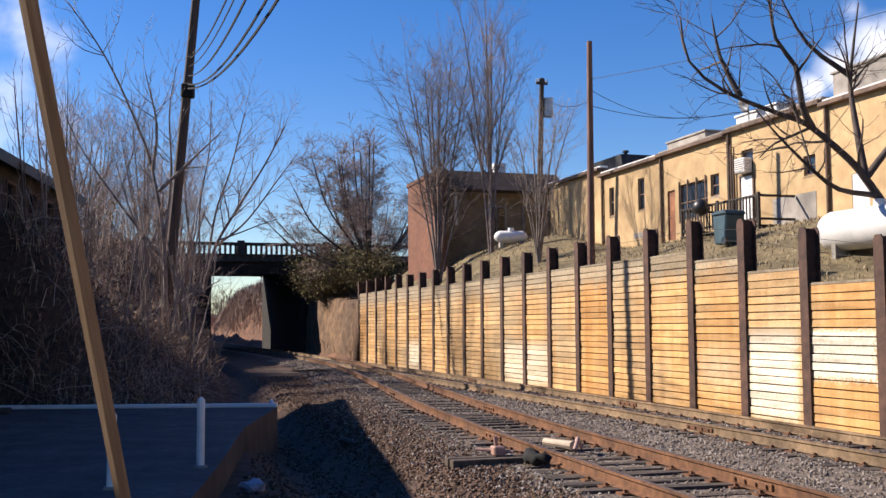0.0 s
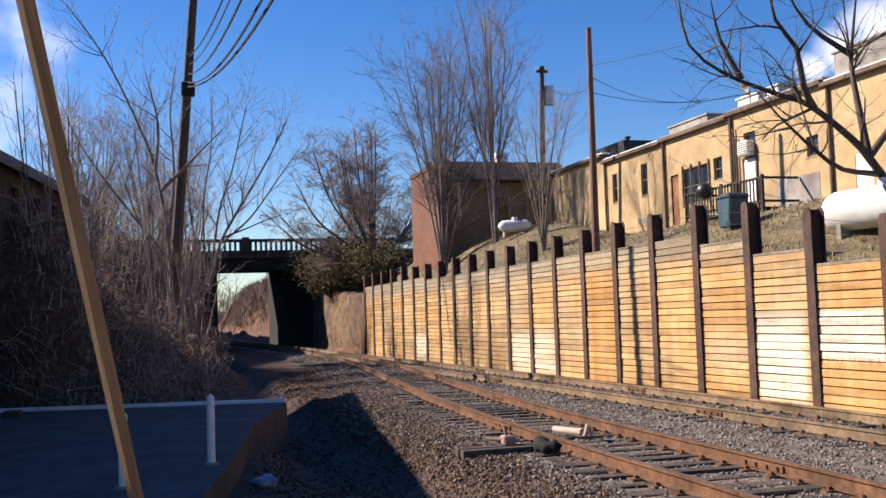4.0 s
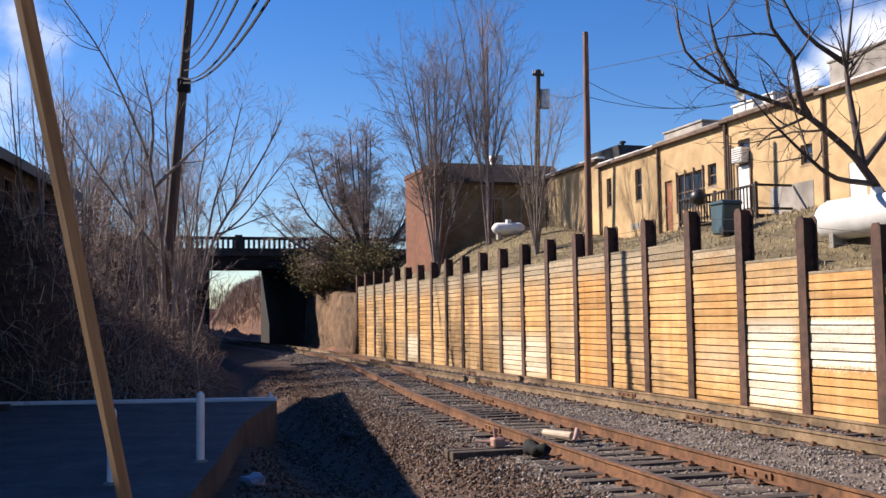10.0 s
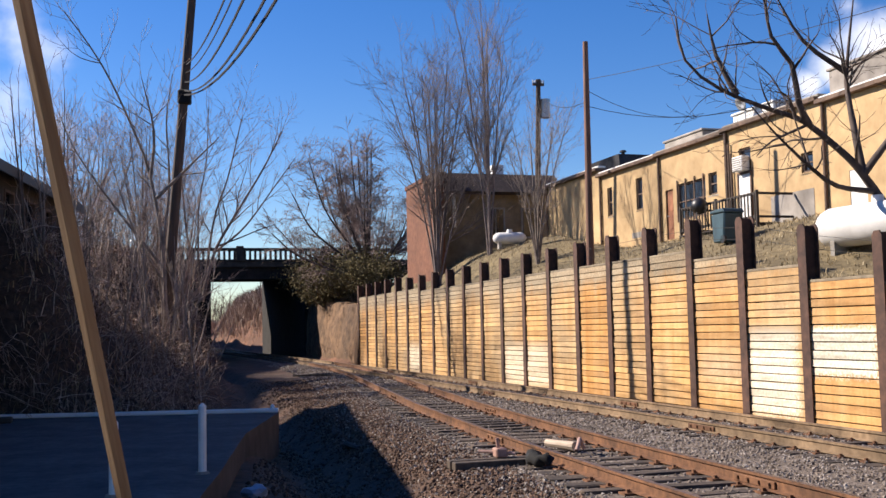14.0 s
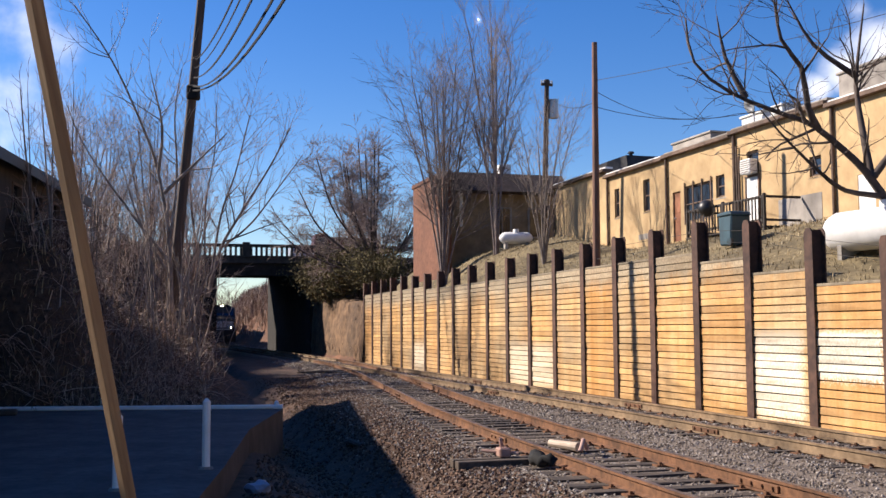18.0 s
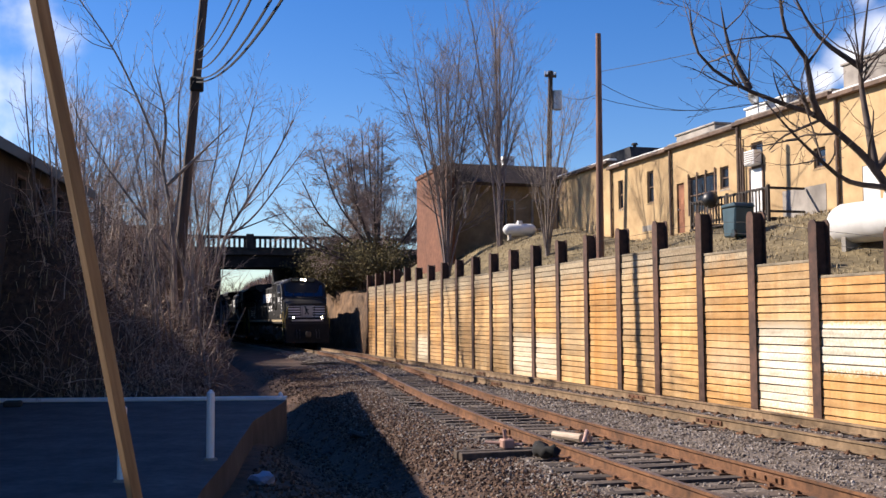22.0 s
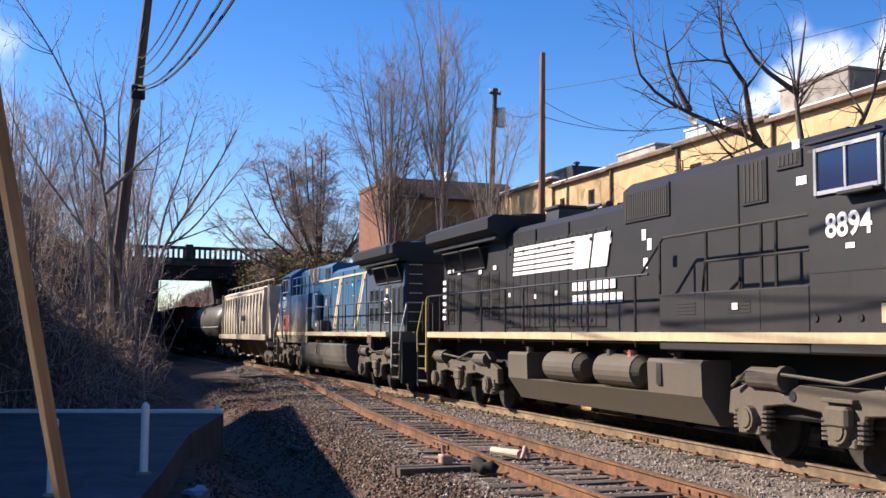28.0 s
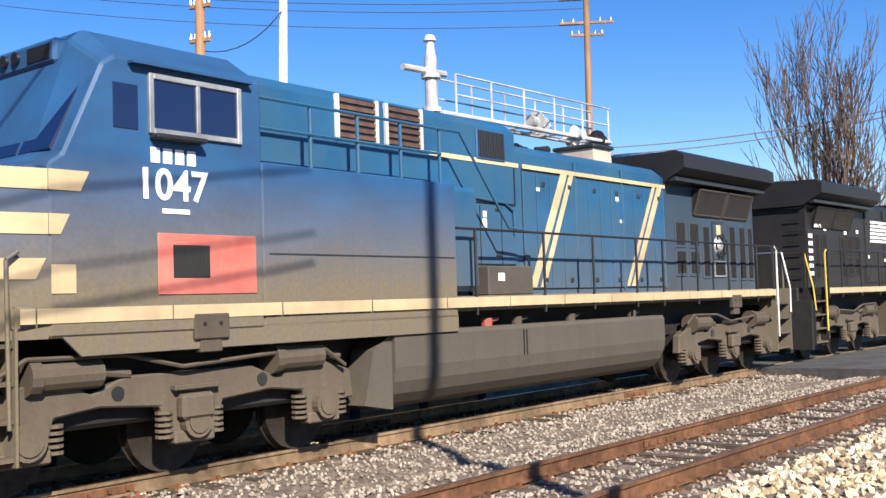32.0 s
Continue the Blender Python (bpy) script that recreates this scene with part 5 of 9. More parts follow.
# rounded tree next to the bridge
limb_tree("rounded bare tree with a dense reddish crown", vase(TREES, 74, 17.0, 4.6, 24, 10.6, 6.0, 0.72, -1.2, 0.52),
          [(3.0, (1.1, 2.2), 1.0), (3.8, (0.6, 1.25), 1.0), (4.6, (0.28, 0.65), 0.95)], 13, r0=0.14, lift=0.015, wander=0.1, tip=0.0145, start=0.4, bark=SMOOTH_BARK, twig=RED_TWIG)
limb_tree("bare tree leaning out beside the bridge", vase(TREES, 82, 18.2, 3.6, 9, 9.0, 3.6, 0.7, 0.0, 0.35),
          [(1.8, (1.6, 3.2), 0.75), (2.6, (0.8, 1.6), 0.75), (2.4, (0.4, 0.9), 0.7)], 14, r0=0.12, tip=0.01, bark=GREY_TWIG)
# pale tree by the poles
limb_tree("slim pale bare tree in front of the yellow row", vase(TREES, 43.5, 17.9, 4.2, 7, 6.6, 1.5, 0.5, 0.1),
          [(2.3, (1.1, 2.4), 0.6), (3.0, (0.5, 1.2), 0.65), (2.6, (0.2, 0.55), 0.7)], 17, r0=0.065, lift=0.03, tip=0.007, start=0.3, bark=PALE_TWIG)
# near bank
limb_tree("tall bare tree with knotty pale upturned twigs on the bank",
          [[(36, 1.3, 1.6), (36, 1.2, 4.6), (36, 0.8, 7.1), (36.2, 0.3, 8.6), (36.2, -0.5, 10.4), (36.2, -1.2, 11.6), (36.2, -2.0, 12.7)],
           [(36, 1.2, 4.6), (35.8, 1.4, 7.0), (35.6, 1.3, 9.0), (35.6, 1.5, 10.6)],
           [(36, 1.25, 4.0), (36.4, -0.4, 6.2), (36.6, -1.6, 8.0), (36.6, -2.2, 9.4)],
           [(35.9, 1.0, 6.4), (35.4, 2.2, 7.6), (35.2, 3.0, 8.4)],
           [(36, 0.8, 7.1), (35.7, 0.9, 8.6), (35.6, 0.5, 10.4)],
           [(36, 1.2, 3.6), (35.4, 0.2, 5.4), (35.2, -0.5, 7.6)]],
          [(2.2, (0.9, 2.4), 0.95), (2.6, (0.4, 1.0), 0.9), (1.6, (0.12, 0.32), 0.8)], 31, r0=0.085, end=0.22, lift=0.1, wander=0.1, tip=0.009, start=0.4, bark=PALE_TWIG)
for k, (s_, n_, h_) in enumerate(((26.4, -2.3, 3.9), (26.9, -1.9, 4.4), (27.4, -1.5, 4.8), (28.2, -1.0, 4.4))):
    limb_tree("thin bare forked sapling on the bank", vase(TREES, s_, n_, gz(s_, n_) - 0.2, 2, h_, 0.5, 0.6), [(1.8, (0.7, 1.7), 0.65), (2.2, (0.25, 0.6), 0.75)], 140 + k, r0=0.036, lift=0.09, wander=0.08, tip=0.007, start=0.35, bark=PALE_TWIG if k % 2 else TWIG)
limb_tree("wide bare tree fanning out over the cutting",
          [[(52, 3.6, 3.4), (52, 4.2, 5.8), (52, 5.3, 7.8), (52, 6.6, 10.0), (52, 7.6, 12.0)], [(52, 3.6, 3.4), (52.4, 4.2, 7.4), (52.4, 4.9, 9.6), (52.4, 5.6, 12.6)],
           [(52, 3.5, 3.4), (51.6, 3.4, 7.6), (51.6, 3.8, 10.4), (51.6, 3.9, 13.0)], [(52, 4.2, 5.8), (52.8, 5.8, 7.2), (53, 7.4, 9.4), (53, 8.4, 10.8)], [(52, 3.5, 3.4), (51.4, 2.8, 7.0), (51.2, 2.5, 11.2)]],
          [(2.0, (1.3, 3.2), 0.75), (2.8, (0.7, 1.6), 0.75), (2.8, (0.3, 0.8), 0.75)], 37, r0=0.095, lift=0.02, wander=0.06, tip=0.008, start=0.3, bark=GREY_TWIG)
for k, (s_, n_, h_, f_) in enumerate(((50, 0.8, 7.2, 2.2), (47, 2.4, 6.0, 1.8), (54, -1.4, 7.4, 2.4), (44, -2.2, 6.0, 1.8), (60, 2.4, 7.0, 2.6), (67, 2.2, 6.6, 2.6), (74, 2.8, 6.4, 2.6))):
    limb_tree("twiggy reddish bare tree above the brush on the bank", vase(TREES, s_, n_, gz(s_, n_) - 0.2, 9, h_, f_, 0.6, 0.0, 0.25),
              [(2.0, (1.2, 2.6), 0.75), (2.8, (0.6, 1.3), 0.75), (2.6, (0.25, 0.65), 0.75)], 240 + k, r0=0.06, lift=0.03, tip=0.0075, start=0.2, bark=RED_TWIG if k % 2 else GREY_TWIG)
# behind the train, on the terrace and beyond
for k, (s, n, h, st, tone, z) in enumerate(((16.5, 24, 17, 1, PALE_TWIG, 5), (12.5, 25, 17, 2, PALE_TWIG, 5), (8.5, 26, 13, 3, BARK, 5), (6.0, 24, 14, 2, PALE_TWIG, 5), (4.6, 25, 15, 2, BARK, 5), (3.6, 24, 13, 2, PALE_TWIG, 5), (14, 31, 12, 4, BARK, 5), (10, 34, 12, 4, BARK, 5), (18, 29, 11, 4, BARK, 5))):
    bare_tree(W(s, n, z - 0.8), h, 60 + k, "tall bare roadside tree behind the train", stems=st, fan=0.2, kids=(5, 4, 4, 3), spread=0.6, lift=0.08, trunk=0.17, tone=tone, twig=tone, min_r=0.012, stemlen=0.5)
bare_tree((29, -47, -0.3), 14.0, 81, "tall pollarded bare tree beyond the crossing", stems=6, fan=0.16, kids=(5, 4, 4, 3), spread=0.28, lift=0.16, trunk=0.2, min_r=0.02)
bare_tree((36, -58, -0.3), 9.0, 82, "reddish bare thicket tree far along the road", stems=6, fan=0.4, kids=(5, 5, 5, 3), spread=0.5, lift=0.06, trunk=0.12, min_r=0.025)


def cards(name, label, category, count, seed, spot, size, material, blades=1, stiff=0.5, width=0.02, lean=0.6):
    """Many small bent blades strewn over a stretch of the plan."""
    rnd = random.Random(seed)
    v, f_ = [], []
    for _ in range(count):
        p = spot(rnd)
        if p is None:
            continue
        h = rnd.uniform(*size)
        a = rnd.uniform(0, math.tau)
        d = Vector((math.cos(a), math.sin(a), 0))
        side = Vector((-d.y, d.x, 0)) * (width * rnd.uniform(0.6, 1.3))
        l = lean * rnd.uniform(0.2, 1.0)
        q = p + d * (h * l * 0.35) + Vector((0, 0, h * 0.6))
        e = p + d * (h * l) + Vector((0, 0, h * (1 - 0.35 * l)))
        k = len(v)
        v += [p - side, p + side, q - side * 0.8, q + side * 0.8, e]
        f_ += [(k, k + 1, k + 3, k + 2), (k + 2, k + 3, k + 4)]
    me = bpy.data.meshes.new(name)
    me.from_pydata(v, [], f_)
    me.materials.append(material)
    return tagged(new(name, me), label, category, kind="stuff")


def on_bank(rnd):
    s, n = 25.3 + 58.7 * rnd.random() ** 1.7, rnd.uniform(-9, 6.2)
    if (s > 60 and n < -2) or (s < 34.2 and n < shed_n(s) + 0.3):
        return None
    z = gz(s, n)
    if z < 0.1 + rnd.uniform(0, 0.6) and n > 2:
        return None
    return W(s, n, z - 0.05)


def brush():
    """Arching brambles with crooked side shoots, then taller weeds and a thicket along the crest."""
    tw = Twigs()
    rnd = random.Random(7)
    for _ in range(2000):
        p = on_bank(rnd)
        if p is None or (-p.x * SH + p.y * CH) > 62 and rnd.random() < 0.4:
            continue
        sp, np_ = -p.x * SH + p.y * CH, p.x * CH + p.y * SH
        big = 0.45 + 0.55 * smooth(0.075 * sp + 0.6, 0.075 * sp - 1.6, np_)
        for _c in range(4):
            h = rnd.uniform(0.7, 2.0) * big
            pts = bend(rnd, p + Vector((rnd.gauss(0, 0.25), rnd.gauss(0, 0.25), 0)), Vector((rnd.gauss(0, 0.7), rnd.gauss(0, 0.7), 1)), h, 6, 0.24, -0.13)
            tw.stem(pts, rnd.uniform(0.006, 0.013), 0.004, 3)
            for _k in range(4):
                q, d = along(pts, rnd.uniform(0.25, 0.98))
                tw.stem(bend(rnd, q, d * 0.6 + Vector((rnd.gauss(0, 0.8), rnd.gauss(0, 0.8), rnd.gauss(0.1, 0.6))), h * rnd.uniform(0.15, 0.4), 3, 0.3, -0.06), 0.006, 0.003, 3)
    tagged(new("brush", tw.mesh("brush", BRUSH)), "tangled dead brown brush covering the bank", "brush", kind="stuff")
    tw = Twigs()
    for _ in range(64):
        s, n = rnd.uniform(26, 44), rnd.uniform(-3, 2.3)
        if s < 34.2 and n < shed_n(s) + 0.5:
            continue
        p = W(s, n, gz(s, n) - 0.1)
        h = rnd.uniform(2.0, 5.2)
        pts = bend(rnd, p, Vector((rnd.gauss(0, 0.16), rnd.gauss(0, 0.16), 1)), h, 6, 0.08, 0.02)
        tw.stem(pts, rnd.uniform(0.014, 0.034), 0.009, 4)
        for _k in range(4):
            q, d = along(pts, rnd.uniform(0.45, 0.98))
            tw.stem(bend(rnd, q, d + Vector((rnd.gauss(0, 0.6), rnd.gauss(0, 0.6), 0.3)), h * rnd.uniform(0.1, 0.28), 3, 0.14, 0.06), 0.009, 0.005, 3)
    # a close group of straight pale poles
    for _ in range(16):
        s, n = rnd.uniform(34.5, 37), rnd.uniform(0.3, 2.0)
        p = W(s, n, gz(s, n) - 0.1)
        pts = bend(rnd, p, Vector((rnd.gauss(0, 0.07), rnd.gauss(0, 0.07), 1)), rnd.uniform(3.5, 5.5), 6, 0.04, 0.02)
        tw.stem(pts, rnd.uniform(0.025, 0.045), 0.012, 5)
    mass = Twigs()
    for _ in range(420):
        s, n = rnd.uniform(40, 58), rnd.gauss(-0.6, 2.4)
        if n > 0.06 * s - 0.6 or n < -4.5:
            continue
        p = W(s, n, gz(s, n) - 0.1)
        h = rnd.uniform(1.6, 4.0)
        pts = bend(rnd, p, Vector((rnd.gauss(0, 0.3), rnd.gauss(0, 0.3), 1)), h, 5, 0.16, 0.0)
        mass.stem(pts, rnd.uniform(0.01, 0.018), 0.006, 3)
        for _k in range(7):
            q, d = along(pts, rnd.uniform(0.3, 1.0))
            mass.stem(bend(rnd, q, d + Vector((rnd.gauss(0, 0.7), rnd.gauss(0, 0.7), 0.1)), h * rnd.uniform(0.12, 0.35), 3, 0.22, 0.0), 0.008, 0.004, 3)
    tagged(new("thicket", mass.mesh("thicket", BRUSH)), "reddish brown leafless thicket on the bank crest", "brush", kind="stuff")
    tagged(new("tall_stems", tw.mesh("tall_stems", PALE_TWIG)), "pale straight weed stems standing on the bank", "brush", kind="stuff")


brush()


def caught_leaves():
    """Dry leaves lying on the bank and caught in its brush."""
    rnd = random.Random(19)
    v, f_ = [], []
    for _ in range(15000):
        p = on_bank(rnd)
        if p is None:
            continue
        p = p + Vector((rnd.gauss(0, 0.1), rnd.gauss(0, 0.1), 0.05 + abs(rnd.gauss(0, 0.42))))
        q = Euler((rnd.uniform(0, 6), rnd.uniform(0, 6), rnd.uniform(0, 6))).to_matrix()
        r = rnd.uniform(0.035, 0.075)
        k = len(v)
        v += [p + q @ Vector(c) * r for c in ((-1, 0, 0), (0, -0.55, 0.15), (1, 0, 0), (0, 0.55, 0.15))]
        f_ += [(k, k + 1, k + 2), (k, k + 2, k + 3)]
    me = bpy.data.meshes.new("dry_leaves")
    me.from_pydata(v, [], f_)
    me.materials.append(islands("dry_leaves", [(0.0, (0.07, 0.035, 0.022)), (0.5, (0.19, 0.105, 0.066)), (0.85, (0.32, 0.205, 0.14)), (1.0, (0.5, 0.38, 0.28))]))
    tagged(new("dry_leaves", me), "curled dry brown leaves caught in the brush", "leaves", kind="stuff")


caught_leaves()
cards("dead_grass", "matted dead grass and leaves on the bank", "grass", 9000, 3, on_bank, (0.25, 0.8), BRUSH, width=0.014, lean=1.0)


def on_lot_edge(rnd):
    s, n = rnd.uniform(23.2, 28.5), rnd.uniform(-9, 3.4)
    if s < 24.9 - 0.26 * max(0, n + 2.6):
        return None
    return W(s, n, gz(s, n) - 0.03)


cards("lot_edge_grass", "dry tan grass tufts behind the lot kerb", "grass", 2600, 4, on_lot_edge, (0.15, 0.5), TUFT, width=0.012, lean=0.9)


def on_terrace(rnd):
    s, n = rnd.uniform(8, 64), rnd.uniform(14.9, 21.6)
    return W(s, n, terrace_z(s, n) - 0.02)


cards("terrace_grass", "short dry grass on the terrace", "grass", 15000, 5, on_terrace, (0.05, 0.2), TUFT, width=0.012, lean=1.0)


def on_wing(rnd):
    s, n = rnd.uniform(66.5, 86), rnd.uniform(14.4, 21)
    return W(s, n, gz(s, n) - 0.05)


cards("slope_scrub", "brown scrub on the slope beside the bridge", "brush", 7000, 6, on_wing, (0.3, 1.2), BRUSH, width=0.02, lean=0.8)


def on_clay(rnd):
    s, n = rnd.uniform(110, 175), rnd.uniform(11, 24)
    z = gz(s, n)
    if z < rnd.uniform(0.5, 3.6):
        return None
    return W(s, n, z - 0.05)


cards("bank_scrub", "brown scrub on the clay bank beyond the bridge", "brush", 22000, 16, on_clay, (0.6, 2.2), BRUSH, width=0.028, lean=0.8)


def shrub(s, n, z, r, h, seed, label, material):
    rnd = random.Random(seed)
    t = thing("shrub", label, "shrub")
    tw = Twigs()
    v, f_ = [], []
    for _ in range(60):
        pts = bend(rnd, W(s, n, z), Vector((rnd.gauss(0, 0.6), rnd.gauss(0, 0.6), 1)), h * rnd.uniform(0.6, 1.1), 4, 0.15, 0.02)
        tw.stem(pts, 0.025, 0.008, 3)
        for _k in range(110):
            q, d = along(pts, rnd.uniform(0.25, 1.0))
            q = q + Vector((rnd.gauss(0, r * 0.16), rnd.gauss(0, r * 0.16), rnd.gauss(0, 0.2)))
            a = Vector((rnd.gauss(0, 1), rnd.gauss(0, 1), rnd.gauss(0, 1))).normalized() * 0.085
            b = Vector((rnd.gauss(0, 1), rnd.gauss(0, 1), rnd.gauss(0, 1))).normalized() * 0.06
            k = len(v)
            v += [q - a, q + b, q + a, q - b]
            f_.append((k, k + 1, k + 2, k + 3))
    o = new("stem_growth", tw.mesh("stem_growth", TWIG))
    o.parent = t
    me = bpy.data.meshes.new("foliage")
    me.from_pydata(v, [], f_)
    me.materials.append(material)
    o = new("foliage", me)
    o.parent = t


shrub(83.5, 15.6, 3.2, 1.8, 4.6, 1, "olive green evergreen shrub beside the bridge", LEAF)
shrub(84.5, 14.9, 3.6, 2.2, 4.8, 6, "olive brown shrub hanging over the bridge corner", LEAF)
shrub(76, 15.2, 4.4, 3.0, 3.6, 7, "olive scrubby shrub on the cut bank", LEAF)
shrub(81.5, 16.8, 4.6, 2.4, 4.4, 8, "olive brown shrub on the slope beside the bridge", LEAF)
shrub(79, 14.7, 3.6, 3.0, 4.0, 2, "olive green shrub at the foot of the slope", LEAF)
shrub(72, 16.6, 4.6, 2.6, 3.2, 3, "brownish evergreen shrub on the slope", LEAF)
shrub(70, 16.6, 4.2, 1.6, 3.6, 4, "dark evergreen shrub above the wall end", LEAF)


# far woods beyond the bridge and all round the horizon
def far_woods():
    tw = Twigs()
    rnd = random.Random(12)
    for _ in range(900):
        a = radians(rnd.uniform(-8, 24))
        d = rnd.uniform(190, 420)
        x, y = -math.sin(a) * d, math.cos(a) * d
        z = ground_z(x, y)
        h = rnd.uniform(7, 11)
        pts = bend(rnd, Vector((x, y, z - 0.5)), Vector((0, 0, 1)), h, 4, 0.05, 0.02)
        tw.stem(pts, 0.14, 0.04, 4)
        for _k in range(9):
            q, dd = along(pts, rnd.uniform(0.35, 1.0))
            tw.stem(bend(rnd, q, Vector((rnd.gauss(0, 1), rnd.gauss(0, 1), 0.9)), h * rnd.uniform(0.15, 0.35), 3, 0.15, 0.05), 0.06, 0.02, 3)
    for _ in range(500):
        a = radians(rnd.uniform(-175, -20))
        d = rnd.uniform(70, 200)
        x, y = -math.sin(a) * d, math.cos(a) * d
        if x * CH + y * SH < 30:
            continue
        h = rnd.uniform(6, 10)
        pts = bend(rnd, Vector((x, y, -0.5)), Vector((0, 0, 1)), h, 4, 0.05, 0.02)
        tw.stem(pts, 0.14, 0.04, 4)
        for _k in range(9):
            q, dd = along(pts, rnd.uniform(0.3, 1.0))
            tw.stem(bend(rnd, q, Vector((rnd.gauss(0, 1), rnd.gauss(0, 1), 0.9)), h * rnd.uniform(0.15, 0.35), 3, 0.15, 0.05), 0.06, 0.02, 3)
    tagged(new("far_woods", tw.mesh("far_woods", TWIG)), "far grey-brown bare winter woods", "woods", kind="stuff")


far_woods()


def stones(name, label, count, seed, spot, size, material):
    rnd = random.Random(seed)
    base = [(1, 0, 0), (-1, 0, 0), (0, 1, 0), (0, -1, 0), (0, 0, 1), (0, 0, -1)]
    tri = [(0, 2, 4), (2, 1, 4), (1, 3, 4), (3, 0, 4), (2, 0, 5), (1, 2, 5), (3, 1, 5), (0, 3, 5)]
    v, f_ = [], []
    for _ in range(count):
        p = spot(rnd)
        if p is None:
            continue
        r = rnd.uniform(*size)
        q = Euler((rnd.uniform(0, 6), rnd.uniform(0, 6), rnd.uniform(0, 6))).to_matrix()
        k = len(v)
        for b in base:
            v.append(p + q @ (Vector(b) * (r * rnd.uniform(0.6, 1.2))))
        f_ += [(k + a, k + b, k + c) for a, b, c in tri]
    me = bpy.data.meshes.new(name)
    me.from_pydata(v, [], f_)
    me.materials.append(material)
    return tagged(new(name, me), label, "gravel", kind="stuff")


def track_bed(rnd):
    s = rnd.uniform(5, 36)
    lo = siding_n(s) - 3.0 + 0.8 * noise.noise(Vector((s * 0.7, 0, 1)))
    n = rnd.uniform(lo, main_n(s) + 2.0)
    if rnd.random() < (siding_n(s) - 1.5 - n) * 0.65:
        return None
    if abs(n - siding_n(s)) < 1.25 and rnd.random() < 0.6:
        return None
    for c in (main_n(s), siding_n(s)):
        if abs(abs(n - c) - 0.75) < 0.1:
            return None
    p = W(s, n)
    return Vector((p.x, p.y, ground_z(p.x, p.y) + 0.01))


def near_bed(rnd):
    s = rnd.uniform(-25, 5)
    n = rnd.uniform(siding_n(s) - 1.5, main_n(s) + 2.0)
    for c in (main_n(s), siding_n(s)):
        if abs(abs(n - c) - 0.75) < 0.1:
            return None
    p = W(s, n)
    return Vector((p.x, p.y, ground_z(p.x, p.y) + 0.015))


def far_bed(rnd):
    s = rnd.uniform(36, 66)
    n = rnd.uniform(siding_n(s) - 2.6, main_n(s) + 1.8)
    p = W(s, n)
    return Vector((p.x, p.y, ground_z(p.x, p.y) + 0.01))


def near_heap(rnd):
    s, n = rnd.uniform(-24, -3.5), rnd.uniform(0.5, 4.2)
    if n > siding_n(s) - 1.25 or n < 0.3 + 0.02 * s:
        return None
    p = W(s, n)
    return Vector((p.x, p.y, ground_z(p.x, p.y) + 0.02))


def toe(rnd):
    s = rnd.uniform(9, 46)
    hi = siding_n(s) - 1.4
    n = hi - abs(rnd.gauss(0, 1.5))
    if n < 1.0 + 0.17 * (s - 11) and s < 24:
        return None
    return W(s, n, gz(s, n) + 0.005)


def ditch(rnd):
    s, n = rnd.uniform(8, 24), rnd.uniform(1.2, 4.4)
    if n < 0.95 + 0.17 * (s - 11):
        return None
    return W(s, n, gz(s, n) + 0.01)


stones("ballast", "grey brown angular ballast stones between the rails", 46000, 1, track_bed, (0.014, 0.034), STONES)
stones("pale_ballast", "pale crushed ballast towards the street crossing", 26000, 9, near_bed, (0.016, 0.04), PALE_STONES)
stones("dirt_clods", "loose reddish brown dirt clods beside the siding", 20000, 8, toe, (0.012, 0.042), CLODS)
stones("far_ballast", "grey brown ballast farther along the track", 9000, 2, far_bed, (0.03, 0.06), STONES)
stones("tan_gravel", "coarse tan crushed stone beside the siding", 7000, 3, near_heap, (0.03, 0.075), TAN_STONES)
stones("ditch_rubble", "dark earthy rubble in the shaded ditch by the lot", 3200, 4, ditch, (0.014, 0.05), CLODS)

# ---- beyond the train: street, signals, houses ----
def bd(bearing, dist, z=0.0):
    a = radians(-bearing)
    return Vector((math.sin(a) * dist, math.cos(a) * dist, z))


def road():
    bm = bmesh.new()
    pts = [(-25.5, 30), (-25.0, 12), (-24.6, 3), (-24.2, -8), (-34.2, -8), (-34.6, 3), (-35.0, 12), (-35.5, 30)]
    top = [bm.verts.new(W(s, n, -0.02)) for s, n in pts]
    bot = [bm.verts.new(W(s, n, -0.5)) for s, n in pts]
    bm.faces.new(top)
    for i in range(len(pts)):
        j = (i + 1) % len(pts)
        bm.faces.new((top[i], bot[i], bot[j], top[j]))
    tidy(bm)
    tagged(part("road_crossing", bm, ASPHALT), "asphalt street crossing the tracks at grade", "road", kind="structure")


road()


